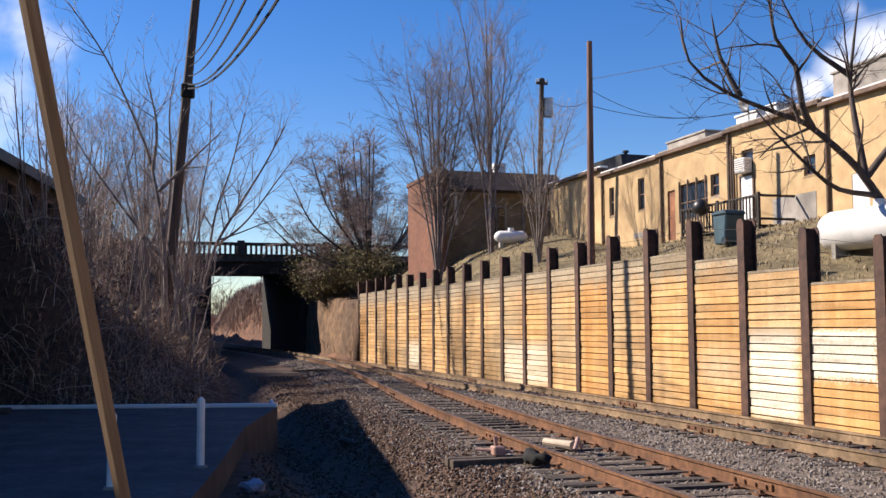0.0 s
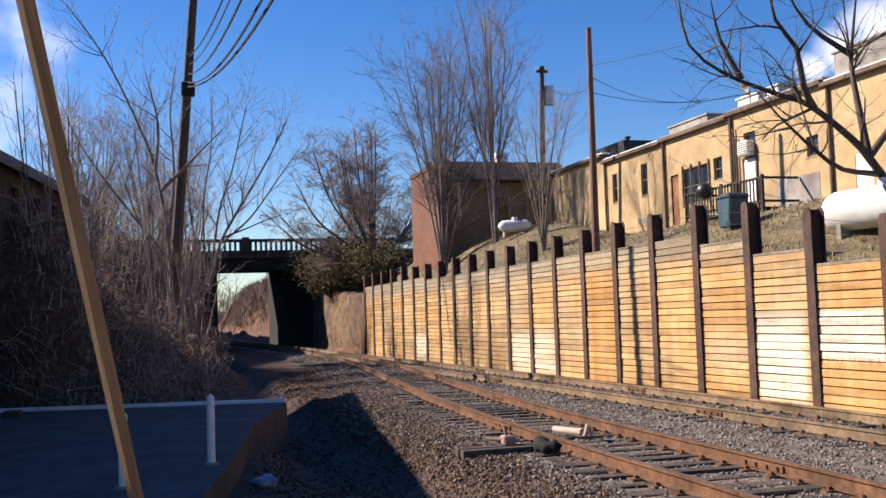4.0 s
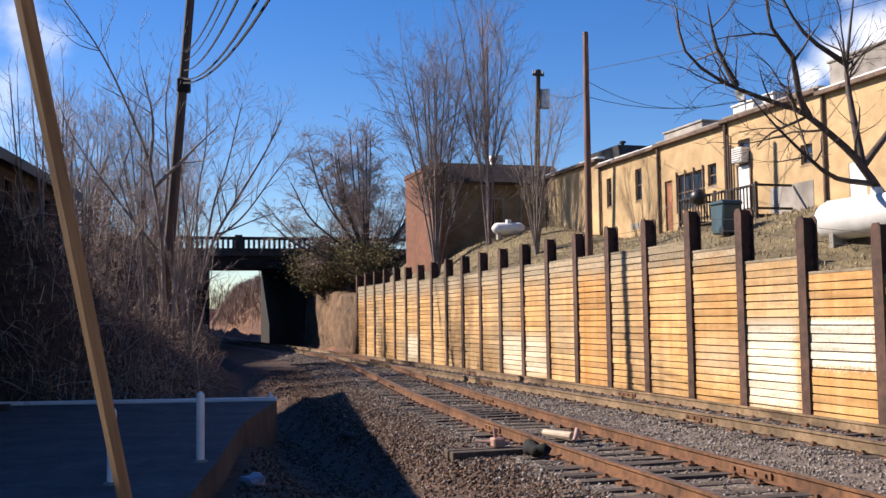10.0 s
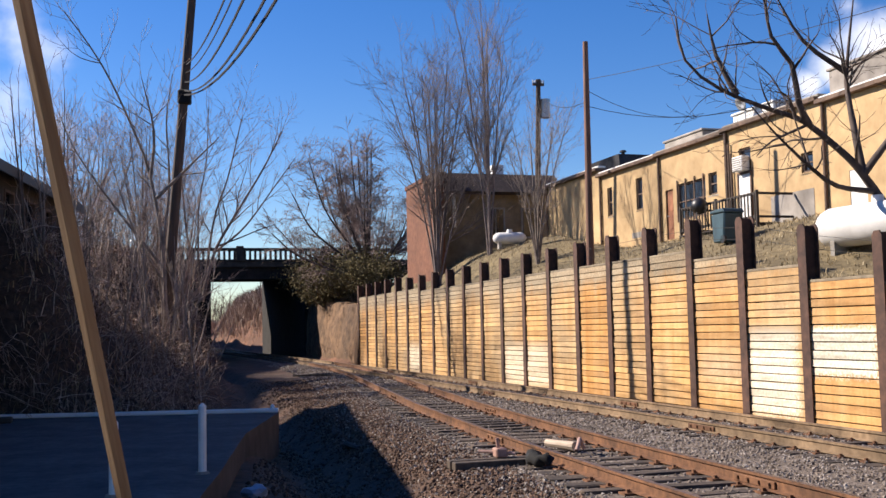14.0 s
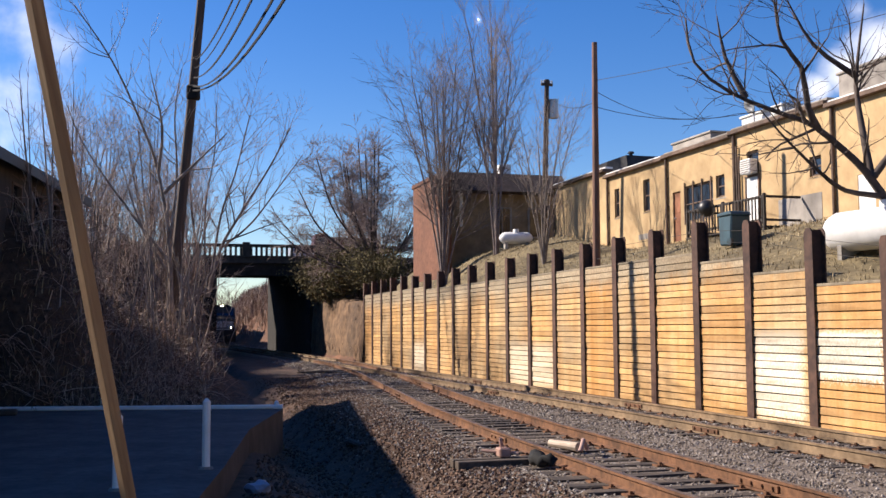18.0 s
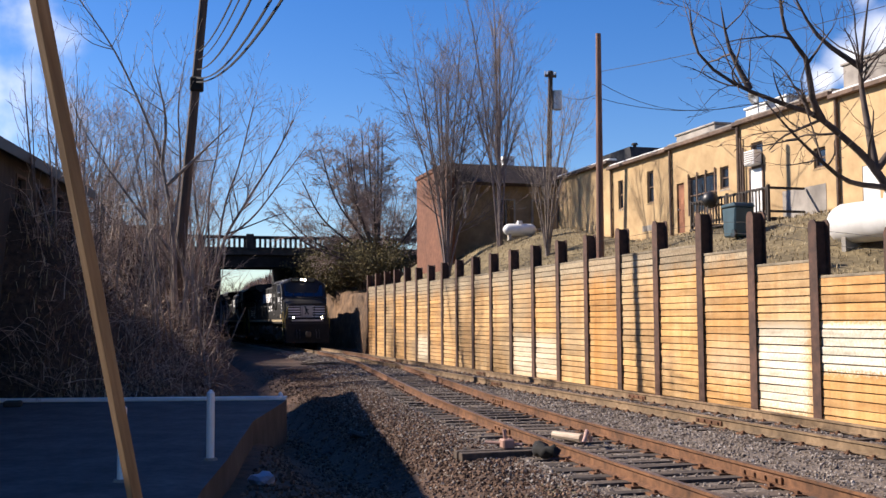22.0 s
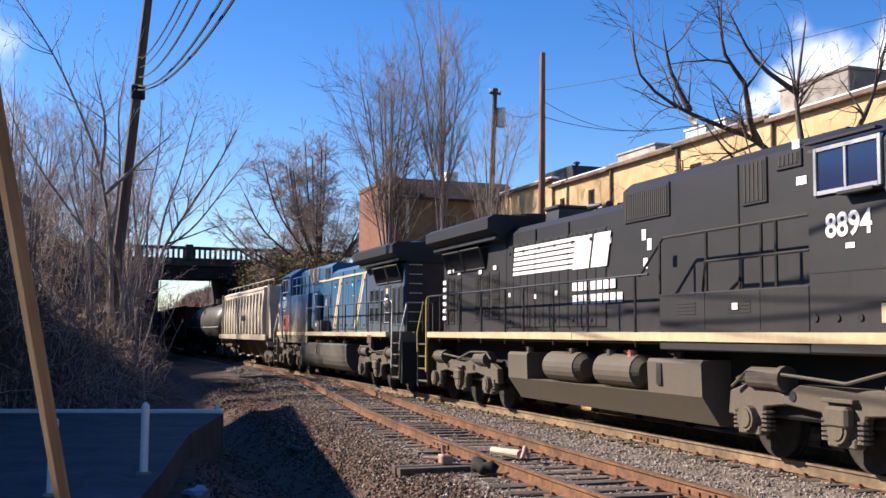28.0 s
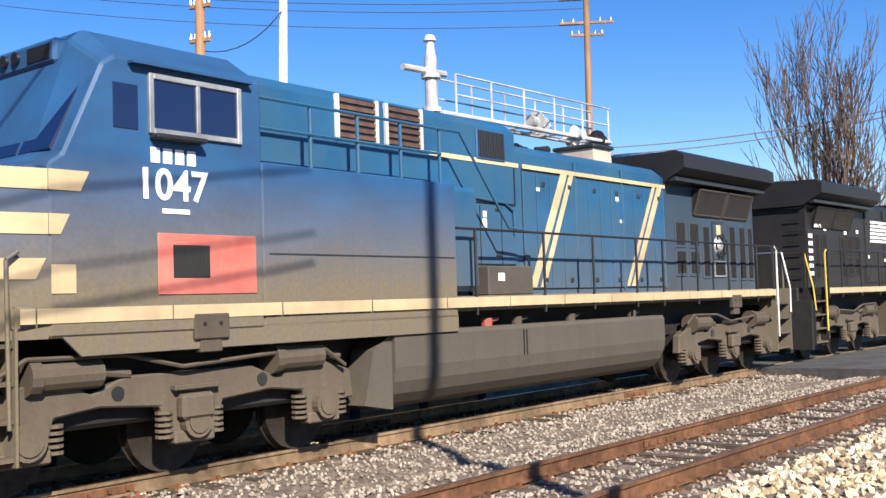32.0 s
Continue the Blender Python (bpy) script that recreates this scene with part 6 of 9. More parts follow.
def cantilever_signal():
    base = bd(-127.0, 27.0, -0.3)
    tip = bd(-136.3, 34.0, 0)
    e = thing("crossing_signal", "silver cantilever crossing signal with lamps over the street", "signal")
    bm = bmesh.new()
    tube(bm, base, base + Vector((0, 0, 8.6)), 0.19, 0.17, seg=14)
    part("mast", bm, SILVER, e)
    for z in (6.2, 7.1, 8.0):
        bm = bmesh.new()
        tube(bm, base + Vector((0, 0, z)), base + Vector((0, 0, z + 0.12)), 0.26, seg=14)
        part("mast_collar", bm, SILVER, e)
    bm = bmesh.new()
    tube(bm, base + Vector((0, 0, 8.6)), base + Vector((0, 0, 9.05)), 0.14, 0.1, seg=12)
    tube(bm, base + Vector((0, 0, 9.0)), base + Vector((0, 0, 9.15)), 0.18, 0.12, seg=12)
    part("bell", bm, SILVER, e)
    d = Vector((tip.x - base.x, tip.y - base.y, 0))
    L = d.length
    d.normalize()
    side = Vector((-d.y, d.x, 0))
    a0, a1 = base + Vector((0, 0, 7.05)), base + d * L + Vector((0, 0, 7.1))
    for off in (-0.35, 0.35):
        bm = bmesh.new()
        tube(bm, a0 + side * off, a1 + side * off, 0.07, seg=8)
        part("arm_beam", bm, SILVER, e)
        bm = bmesh.new()
        for z in (0.55, 1.1):
            tube(bm, a0 + side * off + Vector((0, 0, z)) + d * 0.6, a1 + side * off + Vector((0, 0, z)), 0.03, seg=6)
        part("walkway_rail", bm, SILVER, e)
        for k in range(6):
            bm = bmesh.new()
            p = a0 + side * off + d * (0.6 + k * (L - 0.7) / 5)
            tube(bm, p, p + Vector((0, 0, 1.1)), 0.03, seg=6)
            part("rail_post", bm, SILVER, e)
    for k in range(9):
        bm = bmesh.new()
        p = a0 + d * (0.7 + k * (L - 0.9) / 8)
        tube(bm, p - side * 0.35, p + side * 0.35, 0.03, seg=6)
        part("tread", bm, SILVER, e)
    bm = bmesh.new()
    tube(bm, a0 + Vector((0, 0, 1.1)) - d * 1.1, a0 + Vector((0, 0, 1.15)) + d * 0.6, 0.09, seg=8)
    part("counter_arm", bm, SILVER, e)
    for k, u in enumerate((0.58, 0.82, 0.98)):
        p = a0 + d * (L * u) + Vector((0, 0, 0.1 if k else 0.3))
        for q in (-0.38, 0.38):
            bm = bmesh.new()
            c = p + side * q * 0.5 + d * q
            n_ = (side if k == 1 else d) * (1 if q > 0 else -1)
            tube(bm, c, c + n_ * 0.35, 0.14, 0.17, seg=14)
            lamp = part("flasher", bm, SILVER if k < 2 else BLACK, e)
            bm = bmesh.new()
            tube(bm, c + n_ * 0.02, c + n_ * 0.05, 0.32, seg=18)
            part("backboard", bm, BLACK if k == 2 else SILVER, lamp)
    return e


cantilever_signal()
pole(bd(-114.2, 30, -0.3), bd(-114.4, 30, 12.5), 0.17, 0.13, "orange-brown wooden pole behind the street", SUNWOOD, arms=((2.0, 0.35, 30), (3.0, 0.35, 30)))
pole(bd(-118.4, 36, -0.3), bd(-118.9, 36, 12.6), 0.17, 0.15, "white painted steel pole behind the street", WHITE)
pole(bd(-135.6, 50, -0.3), bd(-135.8, 50, 17.5), 0.2, 0.14, "wooden street pole with two crossarms", SUNWOOD, arms=((1.2, 1.3, 50), (2.4, 1.3, 50), (3.0, 0.8, 50)))
pole(bd(-60.6, 34, 3.0), bd(-60.6, 34, 16.5), 0.16, 0.12, "orange-brown wooden pole among the bare trees", SUNWOOD)
pole(bd(-29.1, 60, 8.0), bd(-29.1, 60, 18.3), 0.14, 0.1, "far dark pole with a short crossarm", POLEWOOD, arms=((0.9, 1.0, 20),))

# the pole on the lot whose shadow falls across the tracks and the train
pole(W(-3.5, -3.6, 0.0), W(-3.5, -3.6, 13.8), 0.15, 0.1, "brown wooden utility pole standing on the parking lot")


def far_wires():
    t = thing("street_wires", "thin dark wires along the street", "wires", kind="structure")
    a = bd(-135.8, 50, 8.6)
    for z in (0.0, 0.3):
        bm = bmesh.new()
        catenary(bm, a + Vector((0, 0, z * 1.2)), bd(-156, 62, 12.2 + z), 0.6, 0.03, 12)
        part("wire", bm, BLACK, t)
    for z in (0, 0.4, 1.2):
        bm = bmesh.new()
        catenary(bm, bd(-135.8, 50, 16.2 - z), bd(-100, 60, 20 - z), 0.8, 0.02, 12)
        part("wire", bm, BLACK, t)
    bm = bmesh.new()
    catenary(bm, bd(-114.4, 30, 9.2), bd(-118.9, 36, 12.2), 0.5, 0.02, 8)
    part("wire", bm, BLACK, t)
    for k in range(3):
        bm = bmesh.new()
        catenary(bm, bd(-60.6, 34, 15.6 - 0.5 * k), bd(-36, 60, 20 - 0.5 * k), 0.8, 0.02, 12)
        part("wire", bm, GREYMETAL, t)


far_wires()


def stepped_house():
    """Long red-roofed hall with a stepped gable end."""
    o = bd(-70.5, 36)
    e = thing("stepped_gable_hall", "brick hall with a red roof and pale stepped gable", "building")
    a = radians(70.5)
    # local x runs along the hall towards the yellow row, local y away from the track
    e.matrix_world = Matrix.Translation((o.x, o.y, 0)) @ Matrix.Rotation(radians(88), 4, "Z")
    zr, ze = 13.0, 10.2
    bm = bmesh.new()
    prism(bm, [(0, 3), (-9, 3), (-9, ze), (-4.5, zr - 0.2), (0, ze)], 0.35, 14)
    bmesh.ops.transform(bm, matrix=Matrix.Rotation(radians(-90), 4, "Z") @ Matrix.Diagonal((1, 1, 1, 1)), verts=bm.verts)
    tidy(bm)
    part("walls", bm, GREYWALL, e)
    for k in range(2):
        bm = bmesh.new()
        prism(bm, [(0.4, ze - 0.25), (-4.5, zr - 0.15), (-4.5, zr + 0.05), (0.4, ze)], 0.3, 14.2)
        bmesh.ops.transform(bm, matrix=Matrix.Rotation(radians(-90), 4, "Z"), verts=bm.verts)
        if k:
            bmesh.ops.transform(bm, matrix=Matrix.Translation((0, 9, 0)) @ Matrix.Diagonal((1, -1, 1, 1)), verts=bm.verts)
        tidy(bm)
        part("roof_slope", bm, REDROOF, e)
    for k in range(7):
        bm = bmesh.new()
        y = k * 0.65
        box(bm, -0.1, 0.3, y, 9 - y, 3 if k == 0 else ze + 0.05 + (k - 1) * 0.5, ze + 0.05 + k * 0.5)
        gw = part("gable_step", bm, BRICK, e)
        for yy in (y, 9 - y - 0.65):
            bm = bmesh.new()
            box(bm, -0.16, 0.36, yy, yy + 0.65, ze + 0.05 + k * 0.5, ze + 0.16 + k * 0.5)
            part("step_cap", bm, WHITE, gw)


stepped_house()


def brick_tower():
    o = bd(-34.2, 62)
    e = thing("brick_tower", "squat brown brick tower with corner blocks", "building")
    e.matrix_world = Matrix.Translation((o.x, o.y, 0)) @ Matrix.Rotation(radians(55), 4, "Z")
    bm = bmesh.new()
    box(bm, -1.5, 1.5, -1.5, 1.5, 4, 17.3, bevel=0.05)
    part("shaft", bm, BRICK, e)
    for x in (-1.3, 1.3):
        for y in (-1.3, 1.3):
            bm = bmesh.new()
            box(bm, x - 0.4, x + 0.4, y - 0.4, y + 0.4, 17.3, 18.1, bevel=0.03)
            part("corner_block", bm, CONCRETE, e)
    for a in range(4):
        bm = bmesh.new()
        box(bm, -0.4, 0.4, 1.48, 1.53, 14.2, 16.4)
        bmesh.ops.transform(bm, matrix=Matrix.Rotation(a * math.pi / 2, 4, "Z"), verts=bm.verts)
        part("belfry_opening", bm, BLACK, e)
    o = bd(-30.2, 58)
    c = thing("brick_chimney", "square brown brick chimney above the roofs", "chimney", at=Matrix.Translation((o.x, o.y, 0)) @ Matrix.Rotation(radians(30), 4, "Z"))
    bm = bmesh.new()
    box(bm, -0.55, 0.55, -0.5, 0.5, 6, 16.5, bevel=0.04)
    box(bm, -0.65, 0.65, -0.6, 0.6, 16.0, 16.3, bevel=0.03)
    part("shaft", bm, BRICK, c)


brick_tower()


def terrace_scrub(rnd):
    s, n = rnd.uniform(-6, 21), rnd.uniform(18, 30)
    return W(s, n, terrace_z(max(s, 8), n) + rnd.uniform(0, 0.2))


cards("terrace_thicket", "brown leafless thicket on the slope behind the train", "brush", 9000, 8, terrace_scrub, (0.8, 3.4), BRUSH, width=0.02, lean=0.5)


# ---- litter by the siding ----
def debris():
    at = lambda s, n, turn=0: sn_pose(s, n, gz(s, n) + 0.03, turn)
    t = thing("split_log", "pale split log lying on the siding ties", "log", at=sn_pose(15.55, 6.72, -0.1, 20))
    bm = bmesh.new()
    tube(bm, (-0.3, 0, 0), (0.3, 0.05, 0.02), 0.075, 0.06, seg=9)
    part("wood", bm, grainy("pale_split_wood", (0.55, 0.42, 0.30), (0.75, 0.62, 0.48), 12, 0.8, stretch=(0.4, 4, 4)), t)
    t = thing("bent_hose", "pinkish bent hose end beside the rail", "debris", at=sn_pose(14.9, 6.9, -0.12))
    bm = bmesh.new()
    q = [Vector((0.2 * math.cos(a * 0.5), 0.05 * a, 0.17 * math.sin(a * 0.5))) for a in range(7)]
    bm.free()
    tw = Twigs()
    tw.stem(q, 0.036, 0.034, 8)
    o = new("hose", tw.mesh("hose", grainy("faded_pink_rubber", (0.5, 0.30, 0.24), (0.66, 0.44, 0.36), 6, 0.7)))
    o.parent = t
    t = thing("switch_stand_remains", "scrap ironwork with a pink painted bracket", "debris", at=at(14.6, 5.3))
    for k in range(2):
        bm = bmesh.new()
        box(bm, -0.12 - 0.25 * k, 0.05 - 0.25 * k, -0.5, 0.8, -0.06, 0.06, bevel=0.01)
        part("timber", bm, TIE, t)
    bm = bmesh.new()
    box(bm, -0.12, 0.1, -0.1, 0.08, 0.06, 0.2, bevel=0.02)
    tube(bm, (0, 0, 0.1), (0.02, 0.02, 0.34), 0.03)
    tube(bm, (-0.15, -0.2, 0.12), (0.2, 0.25, 0.14), 0.025)
    part("bracket", bm, grainy("faded_pink_paint", (0.5, 0.27, 0.2), (0.64, 0.4, 0.32), 6, 0.7), t)
    t = thing("old_tyre_piece", "black crumpled tyre piece beside the rail", "debris", at=at(13.95, 5.75))
    bm = bmesh.new()
    bm.free()
    tw = Twigs()
    tw.stem([Vector((0.24 * math.cos(k * math.pi / 9), 0.17 * math.sin(k * math.pi / 9), 0.07 + 0.03 * (k % 3))) for k in range(10)], 0.1, 0.08, 8)
    o = new("rubber", tw.mesh("rubber", WIRE))
    o.parent = t
    for k, (s, n, h, turn) in enumerate(((20.5, 4.3, 0.5, 15), (46, 8.2, 1.2, 60))):
        t = thing("driftwood_branch", "grey weathered branch lying on the gravel", "branch", at=at(s, n, turn))
        bm = bmesh.new()
        tube(bm, (-h, 0, 0.02), (0, 0.08, 0.1), 0.05, 0.06, seg=7)
        tube(bm, (0, 0.08, 0.1), (h, -0.05, 0.03), 0.06, 0.03, seg=7)
        part("wood", bm, BARK, t)
    t = thing("trash_bag", "crumpled pale blue bag at the ditch edge", "litter", at=at(13.9, 1.65))
    bm = bmesh.new()
    bmesh.ops.create_icosphere(bm, subdivisions=2, radius=0.16)
    for v in bm.verts:
        v.co += v.co.normalized() * 0.09 * noise.noise(v.co * 9)
        v.co.z = v.co.z * 0.6 + 0.05
    part("bag", bm, grainy("pale_plastic", (0.3, 0.34, 0.45), (0.45, 0.5, 0.62), 6, 0.5), t)


debris()

# ---- car on the bridge ----
def road_car(name, label, colour, shape, glass):
    e = thing(name, label, "car")
    coat = grainy(name + "_paint", tuple(c * 0.85 for c in colour), colour, 2, 0.35, bumped=0)
    bm = bmesh.new()
    prism(bm, shape, -0.9, 0.9, bevel=0.06)
    part("body", bm, coat, e)
    for sy in (-1, 1):
        bm = bmesh.new()
        quad_strip(bm, glass, sy, 0.9)
        part("side_window", bm, PANE, e)
        bm = bmesh.new()
        box(bm, shape[1][0] - 0.02, shape[1][0] + 0.04, sy * 0.68 - 0.14, sy * 0.68 + 0.14, 0.66, 0.8, bevel=0.02)
        part("headlamp", bm, GREYMETAL, e)
    for x in (-1.55, 1.5):
        for sy in (-1, 1):
            bm = bmesh.new()
            tube(bm, (x, sy * 0.7, 0.34), (x, sy * 0.95, 0.34), 0.34, seg=16)
            w = part("wheel", bm, BLACK, e)
            bm = bmesh.new()
            tube(bm, (x, sy * 0.95, 0.34), (x, sy * 0.97, 0.34), 0.2, seg=12)
            part("rim", bm, GREYMETAL, w)
    return e

# ---- the train ----
def paint(name, colour, dust, low, high, amount, rough=0.45, streak=0.5, haze=None):
    """Loco paint under road dust that lies thickest low down and runs in streaks."""
    m, nt, b = mat(name, rough)
    b.inputs["Specular IOR Level"].default_value = 0.32
    v = coords(nt)
    big, fine = noisy(nt, coords(nt, (0.6, 1, 1.2)), 1.4, 4), noisy(nt, v, 22, 4)
    runs = noisy(nt, coords(nt, (5, 5, 0.35)), 1.5, 5)
    col = ramp(nt, big, [(0.3, tuple(c * 0.75 for c in colour)), (0.7, tuple(min(1, c * 1.25) for c in colour))])
    if haze:
        # faded, chalky bloom in patches
        col = mixc(nt, ramp(nt, noisy(nt, coords(nt, (0.9, 1, 0.7)), 1.0, 5), [(0.38, (0.85, 0.85, 0.85)), (0.62, (0.05, 0.05, 0.05))]), col, haze)
    sep = nt.nodes.new("ShaderNodeSeparateXYZ")
    nt.links.new(v, sep.inputs[0])
    mr = nd(nt, "MapRange")
    mr.inputs["From Min"].default_value, mr.inputs["From Max"].default_value = low, high
    mr.inputs["To Min"].default_value, mr.inputs["To Max"].default_value = amount, amount * 0.12
    nt.links.new(sep.outputs["Z"], mr.inputs["Value"])
    mm = nt.nodes.new("ShaderNodeMath")
    mm.operation = "MULTIPLY_ADD"
    nt.links.new(runs, mm.inputs[0])
    mm.inputs[1].default_value = streak
    mm.inputs[2].default_value = 1 - streak * 0.5
    m2 = nt.nodes.new("ShaderNodeMath")
    m2.operation, m2.use_clamp = "MULTIPLY", True
    nt.links.new(mr.outputs[0], m2.inputs[0])
    nt.links.new(mm.outputs[0], m2.inputs[1])
    dusty = ramp(nt, fine, [(0.3, tuple(c * 0.8 for c in dust)), (0.7, dust)])
    col = mixc(nt, m2.outputs[0], col, dusty)
    nt.links.new(col, b.inputs["Base Color"])
    rr = nd(nt, "MapRange")
    rr.inputs["To Min"].default_value, rr.inputs["To Max"].default_value = rough, 0.85
    nt.links.new(m2.outputs[0], rr.inputs["Value"])
    nt.links.new(rr.outputs[0], b.inputs["Roughness"])
    bump(nt, b, big, 0.08, 0.02)
    return m


P_BLUE = paint("blue_loco_paint_dusty", (0.003, 0.066, 0.185), (0.15, 0.125, 0.085), 2.0, 3.4, 0.98, 0.5, 0.35)
P_HOOD = paint("blue_hood_paint", (0.0025, 0.078, 0.19), (0.105, 0.10, 0.085), 1.6, 3.5, 0.62, 0.5, 1.0, haze=(0.022, 0.085, 0.155))
P_RADIATOR = paint("grimy_radiator_paint", (0.01, 0.04, 0.08), (0.075, 0.078, 0.078), 1.5, 4.6, 0.7, 0.6, 0.9)
P_BLACK = paint("black_loco_paint_dusty", (0.013, 0.013, 0.0145), (0.075, 0.067, 0.056), 1.2, 4.4, 0.2, 0.48, 1.6)
P_FRAME = paint("dusty_underframe", (0.026, 0.023, 0.021), (0.165, 0.132, 0.092), -0.5, 2.3, 0.9, 0.7, 0.8)
P_TANK = paint("dusty_fuel_tank", (0.05, 0.047, 0.043), (0.105, 0.09, 0.067), -0.4, 3.0, 0.9, 0.7, 1.2)
P_TANTANK = paint("tan_dusty_fuel_tank", (0.06, 0.05, 0.04), (0.12, 0.098, 0.07), -0.4, 3.0, 0.95, 0.7, 0.8)
P_CREAM = paint("cream_stripe", (0.58, 0.45, 0.26), (0.2, 0.165, 0.12), 0.5, 4.5, 0.6, 0.6, 0.9)
P_WHITE = paint("white_lettering", (0.8, 0.8, 0.79), (0.4, 0.36, 0.3), 0.5, 4, 0.25, 0.6)
P_BAR = paint("dusty_white_bars", (0.55, 0.54, 0.52), (0.3, 0.27, 0.23), 0.5, 4, 0.5, 0.6)
P_HOPPER = paint("grey_hopper_paint", (0.48, 0.43, 0.35), (0.17, 0.135, 0.10), 0.8, 5.4, 0.75, 0.7, 1.1)
P_TANKCAR = paint("black_tank_car_paint", (0.02, 0.02, 0.021), (0.16, 0.14, 0.12), 0, 5.5, 0.4, 0.35, 0.9)
P_COAL = paint("dark_coal_hopper_paint", (0.02, 0.019, 0.019), (0.10, 0.085, 0.07), 0.5, 4.5, 0.5, 0.7)
MESH = grainy("dark_grille_mesh", (0.008, 0.008, 0.008), (0.028, 0.025, 0.024), 60, 0.7, stretch=(8, 1, 0.3), bumped=0.4)
LOUVRE = grainy("brown_louvre", (0.07, 0.035, 0.028), (0.14, 0.08, 0.06), 6, 0.7)
REDBOX = grainy("faded_red_panel", (0.42, 0.10, 0.08), (0.55, 0.17, 0.13), 3, 0.6)
YELLOW = grainy("yellow_handrail", (0.62, 0.42, 0.05), (0.75, 0.55, 0.1), 4, 0.55, bumped=0)
P_RAILWHITE = grainy("white_handrail", (0.68, 0.68, 0.66), (0.82, 0.82, 0.8), 4, 0.5, bumped=0)
# near black for iron parts, and as painted shade in gaps and underneath
PITCHDARK = grainy("black_iron_and_gap_shade", (0.006, 0.006, 0.006), (0.016, 0.015, 0.014), 4, 0.8)
WHEEL = grainy("dark_wheel_steel", (0.014, 0.011, 0.01), (0.05, 0.04, 0.032), 8, 0.7, 0.4)


def loft(bm, sections):
    """Joins closed outlines (x, [(y, z), ...]) one after another, and closes the ends."""
    rings = [[bm.verts.new((x, y, z)) for y, z in o] for x, o in sections]
    for a, b in zip(rings, rings[1:]):
        for k in range(len(a)):
            j = (k + 1) % len(a)
            bm.faces.new((a[k], b[k], b[j], a[j]))
    bm.faces.new(rings[0])
    bm.faces.new(rings[-1][::-1])
    return tidy(bm)


def quad_strip(bm, pts, sy, y, t=0.008):
    """A thin plate in the plane y, given by its x, z corners."""
    lo = [bm.verts.new((x, sy * y, z)) for x, z in pts]
    hi = [bm.verts.new((x, sy * (y + t), z)) for x, z in pts]
    bm.faces.new(lo)
    bm.faces.new(hi[::-1])
    for i in range(len(pts)):
        j = (i + 1) % len(pts)
        bm.faces.new((lo[i], hi[i], hi[j], lo[j]))
    return tidy(bm)


def lettering(name, text, size, at, sy, material, parent, label=""):
    """Raised letters on a side wall, standing upright and reading along it."""
    c = bpy.data.curves.new("letters", "FONT")
    c.body, c.size, c.extrude, c.align_x = text, size, 0.004, "CENTER"
    c.offset = 0.008
    tmp = bpy.data.objects.new("letters", c)
    scene.collection.objects.link(tmp)
    me = bpy.data.meshes.new_from_object(tmp.evaluated_get(bpy.context.evaluated_depsgraph_get()))
    bpy.data.objects.remove(tmp)
    me.materials.clear()
    me.materials.append(material)
    me.transform(pose(*at, 90, 0, 0 if sy < 0 else 180))
    o = new(name, me)
    o.parent = parent
    return tagged(o, label)


def wheel_mesh(r):
    bm = bmesh.new()
    for y in (-0.72, 0.72):
        tube(bm, (0, y - 0.065, 0), (0, y + 0.065, 0), r, seg=28)
        tube(bm, (0, y - 0.08 * (1 if y > 0 else -1), 0), (0, y - 0.05 * (1 if y > 0 else -1), 0), r + 0.025, seg=28)
        for k in range(8):
            a = k * math.tau / 8
            e = 0.07 if y > 0 else -0.07
            tube(bm, (math.cos(a) * r * 0.6, y + e * 0.8, math.sin(a) * r * 0.6), (math.cos(a) * r * 0.6, y + e, math.sin(a) * r * 0.6), 0.05, seg=6)
    tube(bm, (0, -0.95, 0), (0, 0.95, 0), 0.09, seg=10)
    return mesh_of("wheelset", bm, WHEEL)


BIG_WHEEL, CAR_WHEEL = wheel_mesh(0.53), wheel_mesh(0.44)
WHEELS = []


def wheelset(mesh, x, r, parent):
    o = new("wheelset", mesh)
    o.location = (x, 0, r)
    o.parent = parent
    WHEELS.append((o, x, r))
    return o


def coil(bm, x, y, z0, z1, r):
    k = max(3, int((z1 - z0) / 0.055))
    for i in range(k):
        z = z0 + (z1 - z0) * (i + 0.5) / k
        tube(bm, (x, y, z - 0.016), (x, y, z + 0.016), r, seg=10)


